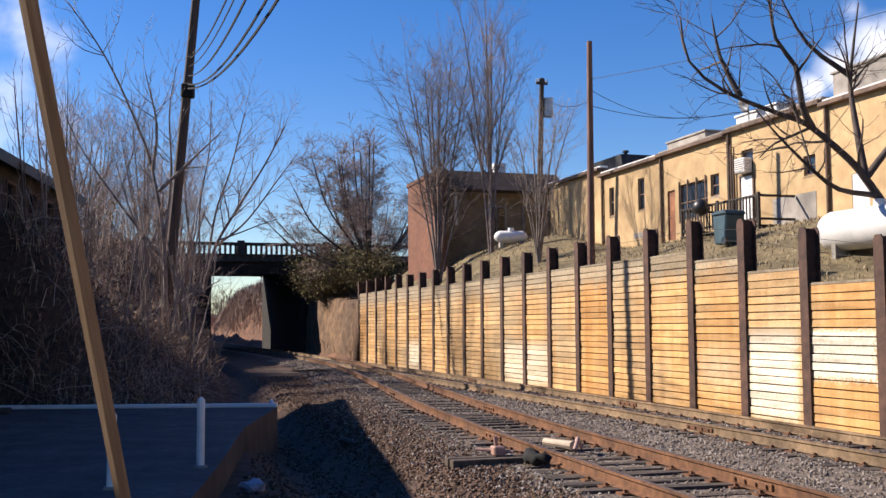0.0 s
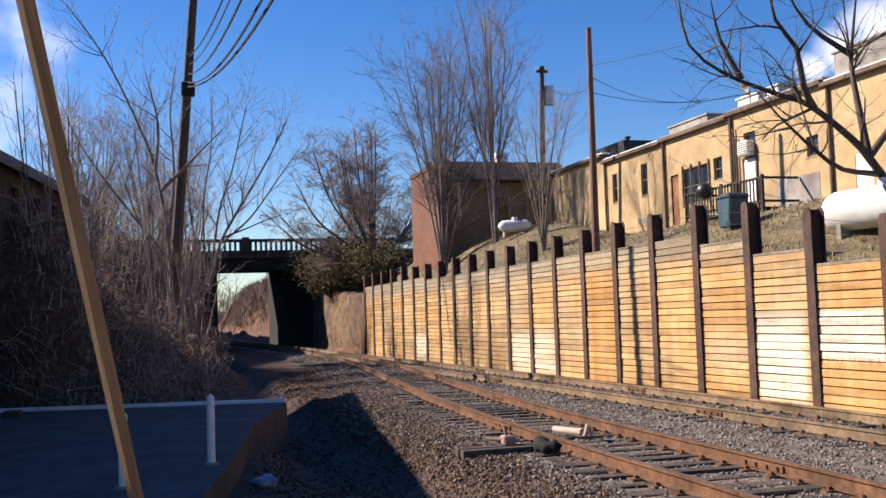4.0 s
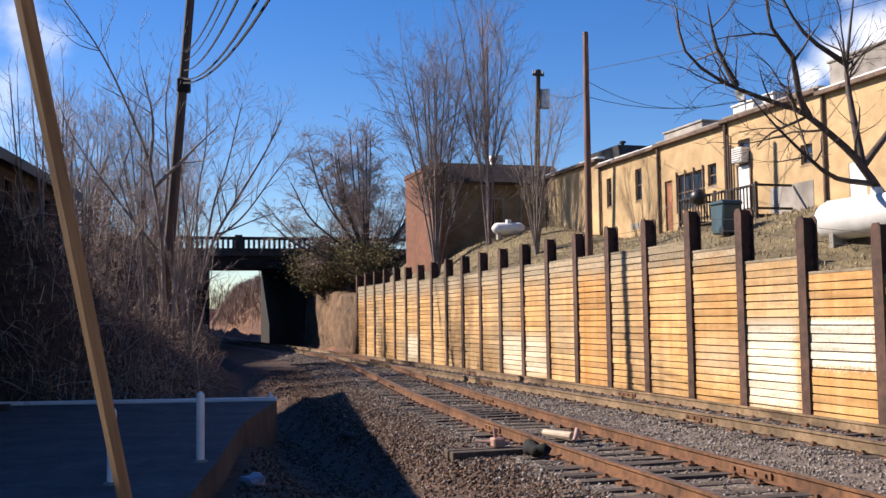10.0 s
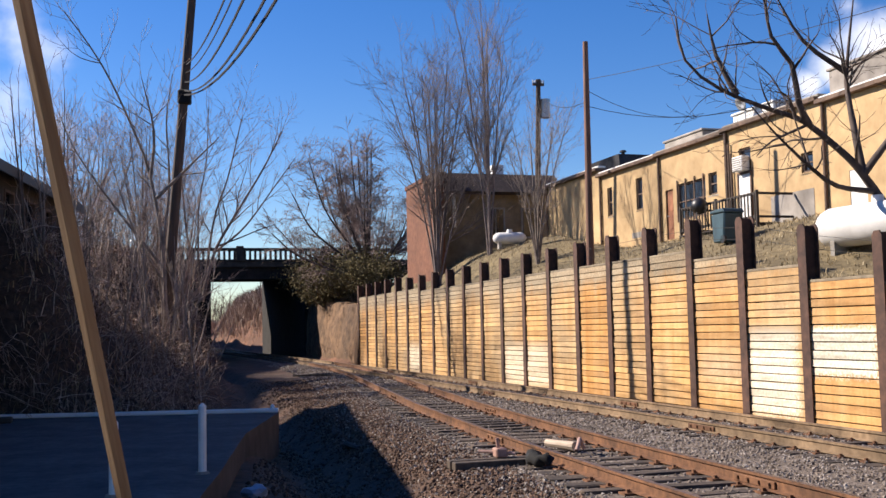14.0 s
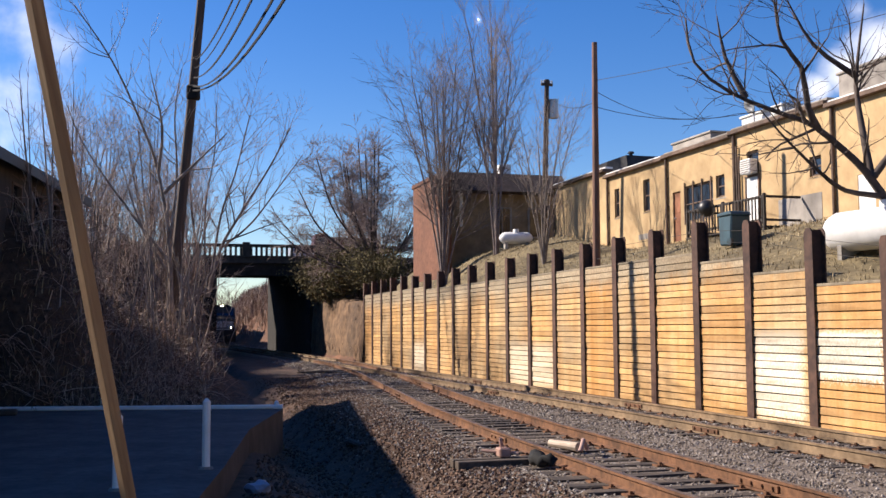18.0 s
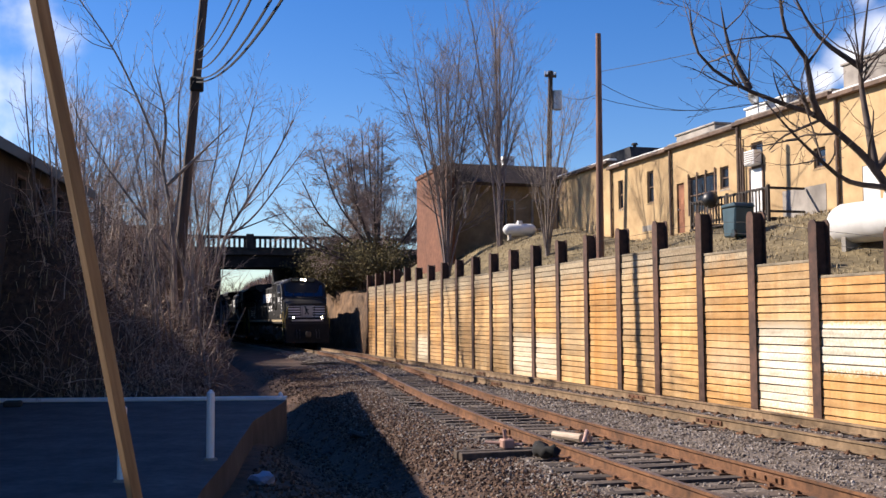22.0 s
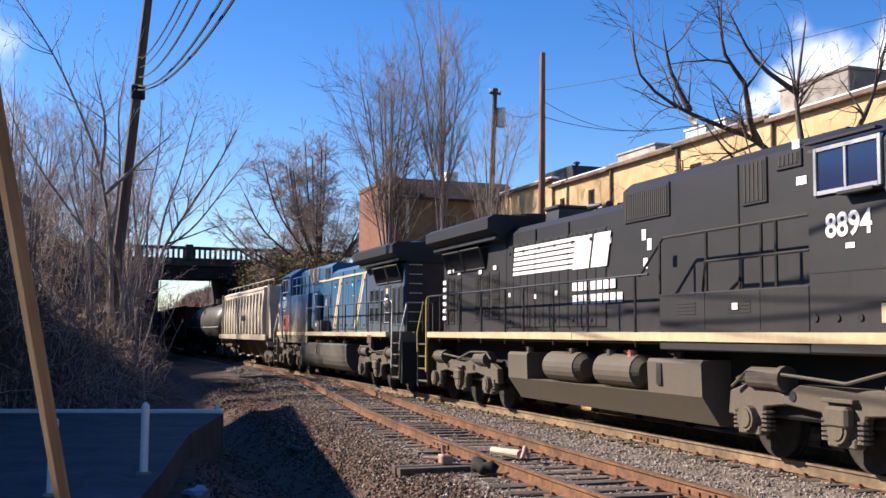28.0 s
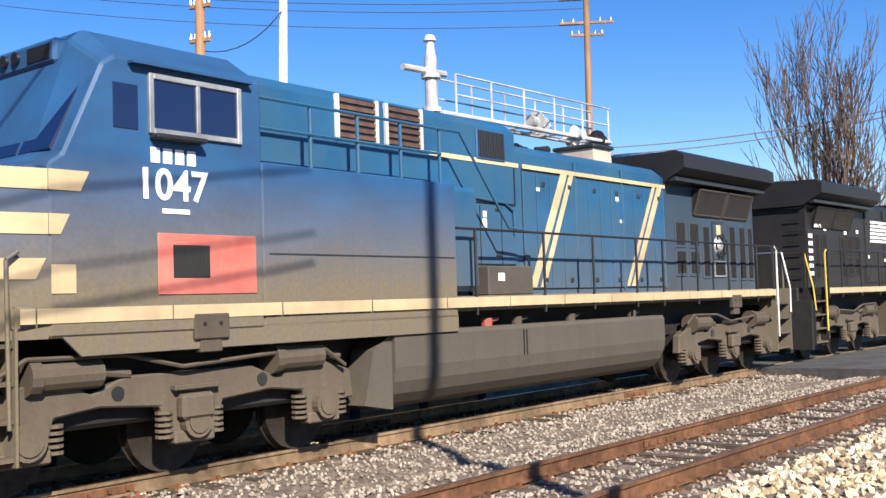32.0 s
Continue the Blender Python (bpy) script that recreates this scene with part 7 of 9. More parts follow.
def loco_truck(parent, xc, fwd):
    """Three-axle truck: cast sideframes, springs, axle boxes, brake gear. Parts hang straight under the locomotive."""
    side = [(-2.55, 0.62), (-2.5, 0.98), (-2.05, 1.12), (-1.5, 1.12), (-1.25, 0.98), (-0.85, 1.14), (0.85, 1.14), (1.25, 0.98), (1.5, 1.12), (2.05, 1.12), (2.5, 0.98), (2.55, 0.62), (2.25, 0.62), (2.2, 0.45), (1.75, 0.45), (1.66, 0.78), (1.15, 0.84), (0.42, 0.78), (0.34, 0.42), (-0.34, 0.42), (-0.42, 0.78), (-1.15, 0.84), (-1.66, 0.78), (-1.75, 0.45), (-2.2, 0.45), (-2.25, 0.62)]
    for sy in (-1, 1):
        bm = bmesh.new()
        prism(bm, [(xc + x, z) for x, z in side], sy * 1.1, sy * 1.26, bevel=0.02)
        fr = part("truck_frame", bm, P_FRAME, parent, "cast steel truck frame under dust")
        for dx in (-1.98, 0.0, 1.98):
            bm = bmesh.new()
            tube(bm, (xc + dx, sy * 1.2, 0.6), (xc + dx, sy * 1.37, 0.6), 0.19, seg=18)
            tube(bm, (xc + dx, sy * 1.37, 0.6), (xc + dx, sy * 1.39, 0.6), 0.14, seg=14)
            box(bm, xc + dx - 0.27, xc + dx + 0.27, sy * 1.12, sy * 1.3, 0.36, 0.5, bevel=0.02)
            part("axle_box", bm, P_FRAME, fr)
            for e in (-0.34, 0.34):
                bm = bmesh.new()
                coil(bm, xc + dx + e, sy * 1.2, 0.42, 0.74, 0.1)
                part("coil_spring", bm, P_FRAME, fr)
        for dx in (-1.55, 1.55):
            bm = bmesh.new()
            tube(bm, (xc + dx - 0.38, sy * 1.24, 1.2), (xc + dx + 0.3, sy * 1.24, 1.2), 0.16, seg=14)
            tube(bm, (xc + dx + 0.3, sy * 1.24, 1.2), (xc + dx + 0.42, sy * 1.24, 1.2), 0.19, seg=14)
            tube(bm, (xc + dx - 0.75, sy * 1.24, 1.16), (xc + dx - 0.38, sy * 1.24, 1.2), 0.05, seg=8)
            part("brake_cylinder", bm, P_FRAME, fr)
        bm = bmesh.new()
        pts = [(xc - 2.3, 1.05), (xc - 1.9, 1.3), (xc - 0.9, 1.26), (xc + 0.2, 1.2), (xc + 0.9, 1.36), (xc + 2.0, 1.38), (xc + 2.35, 1.2)]
        for (x0, z0), (x1, z1) in zip(pts, pts[1:]):
            tube(bm, (x0, sy * 1.36, z0), (x1, sy * 1.36, z1), 0.025, seg=6)
        part("brake_pipe", bm, P_FRAME, fr)
        for dx in (-1.0, 0.95):
            bm = bmesh.new()
            tube(bm, (xc + dx, sy * 1.25, 0.97), (xc + dx, sy * 1.275, 0.97), 0.075, seg=12)
            part("lightening_hole", bm, BLACK, fr)
        bm = bmesh.new()
        box(bm, xc - 0.3, xc + 0.3, sy * 1.24, sy * 1.36, 0.94, 1.0, bevel=0.01)
        box(bm, xc - 0.2, xc + 0.24, sy * 1.26, sy * 1.42, 0.62, 0.9, bevel=0.04)
        part("bolster_pad", bm, P_FRAME, fr)
    # body behind the sideframes, its near black standing in for shade between them
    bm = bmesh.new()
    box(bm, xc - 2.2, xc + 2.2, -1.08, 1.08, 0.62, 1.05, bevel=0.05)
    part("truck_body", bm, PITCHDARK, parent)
    for dx in (-1.98, 0.0, 1.98):
        wheelset(BIG_WHEEL, xc + dx, 0.53, parent)


def handrail(bm, pts, r=0.022):
    for a, b in zip(pts, pts[1:]):
        tube(bm, a, b, r, seg=6)


def locomotive(body, label, number, blue=False, lit=False, logo=False):
    """A wide-cab six-axle road switcher; the cab faces local +x."""
    e = thing("locomotive", label, "locomotive", group="three coupled diesel locomotives")
    # underframe
    bm = bmesh.new()
    box(bm, -9.45, 9.45, -1.48, 1.48, 1.66, 1.88, bevel=0.02)
    part("underframe", bm, body, e)
    # sill coloured near black as the shade below the underframe
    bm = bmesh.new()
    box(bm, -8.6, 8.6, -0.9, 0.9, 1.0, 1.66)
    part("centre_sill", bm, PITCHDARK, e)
    for sy in (-1, 1):
        x = -9.35
        k = 0
        while x < 9.3:
            L = 1.55 if blue else 9.2
            bm = bmesh.new()
            box(bm, x, min(x + L - 0.02, 9.4), sy * 1.525, sy * 1.531, 1.715, 1.86)
            part("sill_stripe", bm, P_CREAM, e)
            x += L
            k += 1
    # cab and nose
    wide, low = 1.52, 1.57
    sec = lambda w, zt, zr: [(-w, low), (w, low), (w, zt), (w * 0.62, zr), (-w * 0.62, zr), (-w, zt)]
    bm = bmesh.new()
    zc, zr = (4.42, 4.8) if blue else (4.3, 4.64)
    x_cab = 6.4 if blue else 6.95
    loft(bm, [(x_cab, sec(wide, zc, zr)), (8.35, sec(wide, zc, zr)), (8.5, sec(wide, zc - 0.1, zr - 0.14)), (8.95, sec(wide, 3.36, 3.42)), (9.1, sec(wide, 3.26, 3.32))])
    bmesh.ops.bevel(bm, geom=[q for q in bm.edges if q.calc_face_angle(0) > 0.5], offset=0.03, segments=1, affect="EDGES")
    part("cab", bm, body, e)
    bm = bmesh.new()
    nose = lambda w, zt: [(-w, 1.57), (w, 1.57), (w, zt - 0.12), (w * 0.8, zt), (-w * 0.8, zt), (-w, zt - 0.12)]
    loft(bm, [(9.1, nose(1.5, 3.28)), (9.75, nose(1.38, 3.1)), (9.98, nose(1.12 if blue else 1.26, 2.95))])
    part("nose", bm, body, e)
    # roof lip, numberboard, headlights
    bm = bmesh.new()
    box(bm, 8.1, 8.62, -0.85, 0.85, 4.42, 4.7, bevel=0.04)
    nb = part("numberboard", bm, body, e)
    for y in (-0.55, 0.55):
        bm = bmesh.new()
        box(bm, 8.62, 8.63, y - 0.22, y + 0.22, 4.48, 4.64)
        part("number_panel", bm, PANE, nb)
    for y in (-0.12, 0.12):
        bm = bmesh.new()
        tube(bm, (8.6, y, 4.58), (8.66, y, 4.58), 0.068, seg=14)
        part("headlight", bm, HEADLIGHT if lit else PANE, nb)
    for y in (-0.95, 0.95):
        bm = bmesh.new()
        tube(bm, (10.3, y, 2.0), (10.42, y, 2.0), 0.13, 0.15, seg=14)
        dl = part("ditch_light", bm, body, e)
        bm = bmesh.new()
        tube(bm, (10.42, y, 2.0), (10.43, y, 2.0), 0.062, seg=14)
        part("lens", bm, HEADLIGHT if lit else PANE, dl)
    # windscreen
    for y0, y1 in ((-1.3, -0.72), (-0.66, -0.03), (0.03, 0.66), (0.72, 1.3)):
        bm = bmesh.new()
        vs = [bm.verts.new(p) for p in ((8.54, y0, 4.2), (8.54, y1, 4.2), (8.93, y1, 3.42), (8.93, y0, 3.42))]
        w2 = [bm.verts.new((v.co.x + 0.03, v.co.y, v.co.z + 0.02)) for v in vs]
        bm.faces.new(vs)
        bm.faces.new(w2[::-1])
        for i in range(4):
            bm.faces.new((vs[i], w2[i], w2[(i + 1) % 4], vs[(i + 1) % 4]))
        part("windscreen", tidy(bm), CAB_GLASS, e)
    for sy in (-1, 1):
        # side window with frame, quarter light, awning
        bm = bmesh.new()
        ws = 0.0 if blue else 0.42
        for a, b, c, d in ((6.72, 6.78, 3.66, 4.3), (7.9, 7.96, 3.66, 4.3), (6.78, 7.9, 3.66, 3.72), (6.78, 7.9, 4.24, 4.3), (7.3, 7.35, 3.72, 4.24)):
            box(bm, a + ws, b + ws, sy * 1.5, sy * 1.56, c, d, bevel=0.006)
        fr = part("cab_window_frame", bm, GREYMETAL, e, "bare metal sliding window frame")
        for a, b in ((6.78, 7.3), (7.35, 7.9)):
            bm = bmesh.new()
            box(bm, a + ws, b + ws, sy * 1.52, sy * 1.535, 3.72, 4.24)
            part("pane", bm, CAB_GLASS, fr)
        if blue:
            bm = bmesh.new()
            box(bm, 8.08, 8.38, sy * 1.515, sy * 1.53, 3.68, 4.15, bevel=0.006)
            part("quarter_light", bm, CAB_GLASS, e)
        bm = bmesh.new()
        box(bm, 6.6 + ws, 8.2 + ws * 0.4, sy * 1.5, sy * 1.62, 4.36, 4.39)
        part("rain_gutter", bm, body, e)
        bm = bmesh.new()
        box(bm, 7.3 + ws, 7.95 + ws, sy * 1.53, sy * 1.68, 3.6, 3.65, bevel=0.01)
        part("arm_rest", bm, BLACK, e)
        if blue:
            # low side panel with upper walkway
            bm = bmesh.new()
            box(bm, 2.75, 6.39, min(sy * 1.0, sy * 1.5), max(sy * 1.0, sy * 1.5), 1.57, 3.5, bevel=0.02)
            pn = part("side_panel", bm, body, e)
            for z in (2.42,):
                bm = bmesh.new()
                box(bm, 2.8, 6.3, sy * 1.5, sy * 1.506, z, z + 0.018)
                part("panel_seam", bm, BLACK, pn)
            for k in range(5):
                bm = bmesh.new()
                tube(bm, (2.95 + k * 0.85, sy * 1.4, 3.5), (2.95 + k * 0.85, sy * 1.4, 4.28), 0.028, seg=6)
                part("rail_post", bm, P_HOOD, e)
            for pts in ([(2.95, sy * 1.42, 3.92), (6.35, sy * 1.42, 3.92)], [(6.35, sy * 1.42, 4.28), (2.5, sy * 1.42, 4.28), (1.35, sy * 1.45, 2.92), (0.4, sy * 1.45, 2.86)]):
                bm = bmesh.new()
                handrail(bm, pts)
                part("upper_handrail", bm, P_HOOD, e)
            # locker and dark recess beside the panel
            bm = bmesh.new()
            box(bm, 1.95, 2.7, min(sy * 1.0, sy * 1.34), max(sy * 1.0, sy * 1.34), 1.95, 3.5, bevel=0.08)
            part("side_locker", bm, P_HOOD if blue else body, e)
            bm = bmesh.new()
            box(bm, 0.65, 1.85, min(sy * 1.0, sy * 1.4), max(sy * 1.0, sy * 1.4), 1.88, 2.33, bevel=0.02)
            part("sand_box", bm, P_TANK if blue else body, e)
        else:
            # low cabinet with an open walkway above it
            bm = bmesh.new()
            box(bm, 3.1, 6.94, min(sy * 1.0, sy * 1.5), max(sy * 1.0, sy * 1.5), 1.57, 2.5, bevel=0.02)
            pn = part("side_cabinet", bm, body, e)
            for x0 in (3.65, 5.09):
                for k in range(4):
                    bm = bmesh.new()
                    box(bm, x0, x0 + 0.55, min(sy * 1.498, sy * 1.508), max(sy * 1.498, sy * 1.508), 2.15 + k * 0.055, 2.175 + k * 0.055)
                    part("vent_slot", bm, PITCHDARK, pn)
            for x0 in (4.45, 5.86):
                bm = bmesh.new()
                box(bm, x0, x0 + 0.012, min(sy * 1.5, sy * 1.506), max(sy * 1.5, sy * 1.506), 1.9, 2.48)
                part("panel_seam", bm, PITCHDARK, pn)
            for k in range(3):
                bm = bmesh.new()
                tube(bm, (7.1 + k * 0.42, sy * 1.515, 2.05), (7.1 + k * 0.42, sy * 1.54, 2.05), 0.05, seg=10)
                part("cap", bm, PITCHDARK, e)
            bm = bmesh.new()
            box(bm, 7.0, 8.7, min(sy * 1.52, sy * 1.526), max(sy * 1.52, sy * 1.526), 2.64, 2.665)
            part("cab_seam", bm, PITCHDARK, e)
            for x in (4.46, 5.86, 6.2):
                bm = bmesh.new()
                tube(bm, (x, sy * 1.46, 2.3), (x, sy * 1.46, 3.45), 0.03, seg=6)
                part("walkway_post", bm, PITCHDARK, e)
            bm = bmesh.new()
            handrail(bm, [(2.42, sy * 1.48, 2.84), (3.17, sy * 1.46, 3.45), (6.92, sy * 1.46, 3.45)], 0.025)
            part("upper_handrail", bm, PITCHDARK, e)
            bm = bmesh.new()
            handrail(bm, [(4.46, sy * 1.46, 2.97), (6.92, sy * 1.46, 2.97)], 0.025)
            part("middle_handrail", bm, PITCHDARK, e)
            bm = bmesh.new()
            handrail(bm, [(3.1, sy * 1.48, 2.5), (3.1, sy * 1.48, 3.38)], 0.028)
            part("walkway_post", bm, PITCHDARK, e)
            bm = bmesh.new()
            handrail(bm, [(3.95, sy * 1.2, 2.5), (4.46, sy * 1.46, 3.1)], 0.025)
            part("walkway_brace", bm, PITCHDARK, e)
            for a, b, c, d, n_ in ((1.08, 2.68, 3.91, 4.52, 22), (4.8, 5.43, 3.82, 4.52, 5), (5.66, 6.24, 4.25, 4.52, 5)):
                bm = bmesh.new()
                box(bm, a, b, min(sy * 1.0, sy * 1.03), max(sy * 1.0, sy * 1.03), c, d, bevel=0.012)
                gf = part("grille_frame", bm, body, e)
                bm = bmesh.new()
                box(bm, a + 0.05, b - 0.05, min(sy * 1.03, sy * 1.036), max(sy * 1.03, sy * 1.036), c + 0.05, d - 0.05)
                gp = part("grille", bm, PITCHDARK, gf)
                for k in range(n_):
                    bm = bmesh.new()
                    x = a + 0.05 + (b - a - 0.1) * (k + 0.5) / n_
                    box(bm, x - 0.014, x + 0.014, min(sy * 1.034, sy * 1.046), max(sy * 1.034, sy * 1.046), c + 0.06, d - 0.06)
                    part("grille_slat", bm, MESH, gf)
            bm = bmesh.new()
            tube(bm, (4.68, sy * 1.005, 2.5), (4.68, sy * 1.005, 4.5), 0.02, seg=6)
            part("conduit", bm, PITCHDARK, e)
        if blue:
            bm = bmesh.new()
            prism(bm, [(2.75, 1.38), (8.75, 1.38), (9.0, 1.62), (2.75, 1.62)], min(sy * 1.46, sy * 1.5), max(sy * 1.46, sy * 1.5), bevel=0.006)
            part("side_skirt", bm, body, e)
            for x in (7.18, -7.05):
                bm = bmesh.new()
                box(bm, x - 0.24, x + 0.24, min(sy * 1.45, sy * 1.545), max(sy * 1.45, sy * 1.545), 1.48, 1.76, bevel=0.015)
                box(bm, x - 0.15, x + 0.15, min(sy * 1.42, sy * 1.52), max(sy * 1.42, sy * 1.52), 1.34, 1.48, bevel=0.01)
                jp = part("jacking_pad", bm, P_FRAME, e)
                for dx in (-0.11, 0.11):
                    bm = bmesh.new()
                    tube(bm, (x + dx, sy * 1.54, 1.65), (x + dx, sy * 1.552, 1.65), 0.025, seg=8)
                    part("pad_hole", bm, PITCHDARK, jp)
        # doors along the engine hood
        for x0 in (0.33, -1.37, -3.07):
            part("door_recess", quad_strip(bmesh.new(), [(x0 - 1.68, 1.96), (x0 - 0.03, 1.96), (x0 - 0.03, 3.95), (x0 - 1.68, 3.95)], sy, 0.991, 0.006), PITCHDARK, e)
            for k in range(4):
                bm = bmesh.new()
                x = x0 - 0.03 - k * 0.415
                box(bm, x - 0.402, x - 0.013, min(sy * 0.99, sy * 1.015), max(sy * 0.99, sy * 1.015), 1.98, 3.93, bevel=0.006)
                dr = part("hood_door", bm, P_HOOD if blue else body, e)
                if k % 2:
                    for z in (2.12, 3.75):
                        bm = bmesh.new()
                        box(bm, x - 0.24, x - 0.15, min(sy * 1.015, sy * 1.04), max(sy * 1.015, sy * 1.04), z - 0.04, z + 0.04, bevel=0.01)
                        part("latch", bm, BLACK, dr)
            bm = bmesh.new()
            tube(bm, (x0 - 1.69, sy * 1.01, 1.95), (x0 - 1.69, sy * 1.01, 4.2), 0.022, seg=6)
            part("conduit", bm, P_HOOD if blue else body, e)
        # radiator-end doors and grilles
        for x, w, z0, z1 in ((-5.25, 0.5, 2.85, 3.3), (-5.25, 0.5, 2.25, 2.7), (-5.9, 0.5, 2.85, 3.3), (-5.9, 0.5, 2.25, 2.7), (-6.55, 0.38, 2.2, 3.25), (-7.95, 0.38, 2.15, 3.3), (-8.5, 0.4, 2.15, 3.3), (-9.0, 0.34, 2.15, 3.3)):
            bm = bmesh.new()
            box(bm, x - w, x, min(sy * 0.99, sy * 1.02), max(sy * 0.99, sy * 1.02), z0 - 0.07, z1 + 0.07, bevel=0.008)
            gr = part("grille_door", bm, P_RADIATOR if blue else body, e)
            bm = bmesh.new()
            box(bm, x - w + 0.06, x - 0.06, min(sy * 1.02, sy * 1.026), max(sy * 1.02, sy * 1.026), z0, z1)
            for k in range(7):
                xx = x - w + 0.08 + k * (w - 0.16) / 6
                box(bm, xx - 0.008, xx + 0.008, min(sy * 1.026, sy * 1.036), max(sy * 1.026, sy * 1.036), z0, z1)
            part("grille", bm, MESH, gr)
        if blue:
            # open fan bay
            bm = bmesh.new()
            box(bm, -7.75, -7.08, min(sy * 1.0, sy * 1.012), max(sy * 1.0, sy * 1.012), 2.15, 3.4)
            bay = part("fan_bay", bm, BLACK, e)
            bm = bmesh.new()
            box(bm, -7.72, -7.11, min(sy * 1.012, sy * 1.018), max(sy * 1.012, sy * 1.018), 2.56, 3.34)
            part("fan_plate", bm, P_RADIATOR, bay)
            bm = bmesh.new()
            box(bm, -7.5, -7.28, min(sy * 1.018, sy * 1.03), max(sy * 1.018, sy * 1.03), 3.1, 3.32, bevel=0.005)
            part("instruction_plate", bm, P_CREAM, bay)
            bm = bmesh.new()
            tube(bm, (-7.34, sy * 1.018, 2.87), (-7.34, sy * 1.1, 2.87), 0.2, 0.1, seg=18)
            tube(bm, (-7.34, sy * 1.1, 2.87), (-7.34, sy * 1.12, 2.87), 0.03, seg=10)
            part("fan_hub", bm, GREYMETAL, bay, "bright dished metal fan hub")
            for k in range(7):
                ring = Twigs()
                a = k * math.tau / 7
                cx, cz = -7.46 + 0.21 * math.cos(a), 2.85 + 0.21 * math.sin(a)
                ring.stem([Vector((cx + 0.075 * math.cos(q * math.tau / 10), sy * 1.06, cz + 0.075 * math.sin(q * math.tau / 10))) for q in range(11)], 0.017, 0.017, 5)
                o = new("fan_blade", ring.mesh("fan_blade", PITCHDARK))
                o.parent = bay
            bm = bmesh.new()
            for x0, x1, z0, z1 in ((-7.72, -7.11, 2.49, 2.52), (-7.72, -7.11, 2.17, 2.2), (-7.72, -7.69, 2.2, 2.49), (-7.14, -7.11, 2.2, 2.49)):
                box(bm, x0, x1, min(sy * 1.012, sy * 1.035), max(sy * 1.012, sy * 1.035), z0, z1)
            part("grille_frame", bm, GREYMETAL, bay)
            bm = bmesh.new()
            for k in range(13):
                box(bm, -7.675 + k * 0.043, -7.66 + k * 0.043, min(sy * 1.012, sy * 1.028), max(sy * 1.012, sy * 1.028), 2.2, 2.49)
            part("grille", bm, MESH, bay)
        for x0, x1 in ((-7.55, -6.15), (-9.0, -7.65)):
            bm = bmesh.new()
            vs = [(x0, sy * 1.02, 3.5), (x1, sy * 1.02, 3.5), (x1, sy * 1.2, 4.02), (x0, sy * 1.2, 4.02)]
            a = [bm.verts.new(v) for v in vs]
            b = [bm.verts.new((v[0], v[1] - sy * 0.18, v[2])) for v in vs]
            bm.faces.new(a)
            bm.faces.new(b[::-1])
            for i in range(4):
                bm.faces.new((a[i], b[i], b[(i + 1) % 4], a[(i + 1) % 4]))
            ri = part("radiator_intake", tidy(bm), PITCHDARK, e)
            n_ = int((x1 - x0) / 0.075)
            for k in range(1, n_):
                xx = x0 + (x1 - x0) * k / n_
                bm = bmesh.new()
                tube(bm, (xx, sy * 1.03, 3.53), (xx, sy * 1.205, 4.0), 0.014, seg=4)
                part("intake_rib", bm, MESH, ri)
            bm = bmesh.new()
            for a_, b_ in ((vs[0], vs[1]), (vs[1], vs[2]), (vs[2], vs[3]), (vs[3], vs[0])):
                tube(bm, a_, b_, 0.028, seg=6)
            part("intake_frame", bm, P_FRAME if blue else body, ri)
        if blue:
            # louvred blower openings
            for x0, x1 in ((2.92, 3.62), (3.88, 4.6)):
                bm = bmesh.new()
                box(bm, x0, x1, min(sy * 0.99, sy * 1.006), max(sy * 0.99, sy * 1.006), 4.03, 4.61)
                lf = part("blower_opening", bm, BLACK, e)
                for a in (x0 - 0.06, x1):
                    bm = bmesh.new()
                    box(bm, a, a + 0.06, min(sy * 0.99, sy * 1.04), max(sy * 0.99, sy * 1.04), 4.02, 4.62)
                    part("louvre_post", bm, P_BAR if blue else body, lf)
                for k in range(6):
                    bm = bmesh.new()
                    z = 4.05 + k * 0.095
                    box(bm, x0, x1, min(sy * 0.99, sy * 1.03), max(sy * 0.99, sy * 1.03), z, z + 0.055)
                    part("louvre", bm, LOUVRE if blue else MESH, lf)
            bm = bmesh.new()
            box(bm, 0.78, 1.55, min(sy * 1.0, sy * 1.03), max(sy * 1.0, sy * 1.03), 4.02, 4.52, bevel=0.015)
            gr = part("vent_frame", bm, body, e)
            bm = bmesh.new()
            for k in range(16):
                box(bm, 0.82 + k * 0.044, 0.845 + k * 0.044, min(sy * 1.03, sy * 1.042), max(sy * 1.03, sy * 1.042), 4.06, 4.48)
            part("grille", bm, MESH, gr)
        # walkway handrail
        for x in (2.3, 0.47, -1.07, -2.62, -3.68, -5.2, -6.75, -8.3, -9.3):
            bm = bmesh.new()
            tube(bm, (x, sy * 1.5, 1.6), (x, sy * 1.5, 2.86), 0.026, seg=6)
            part("stanchion", bm, BLACK, e)
        bm = bmesh.new()
        handrail(bm, [(2.75, sy * 1.5, 2.86), (-9.35, sy * 1.5, 2.86)])
        part("walkway_handrail", bm, BLACK, e)
        for xe, sgn in ((-9.4, -1), (9.4, 1)):
            bm = bmesh.new()
            zt = 2.86 if sgn < 0 else 2.4
            handrail(bm, [(xe, sy * 1.5, zt), (xe + sgn * 0.12, sy * 1.5, zt - 0.08), (xe + sgn * 0.1, sy * 1.5, 0.75)])
            part("step_grab_rail", bm, (body if sgn > 0 else P_RAILWHITE) if blue else YELLOW, e)
            bm = bmesh.new()
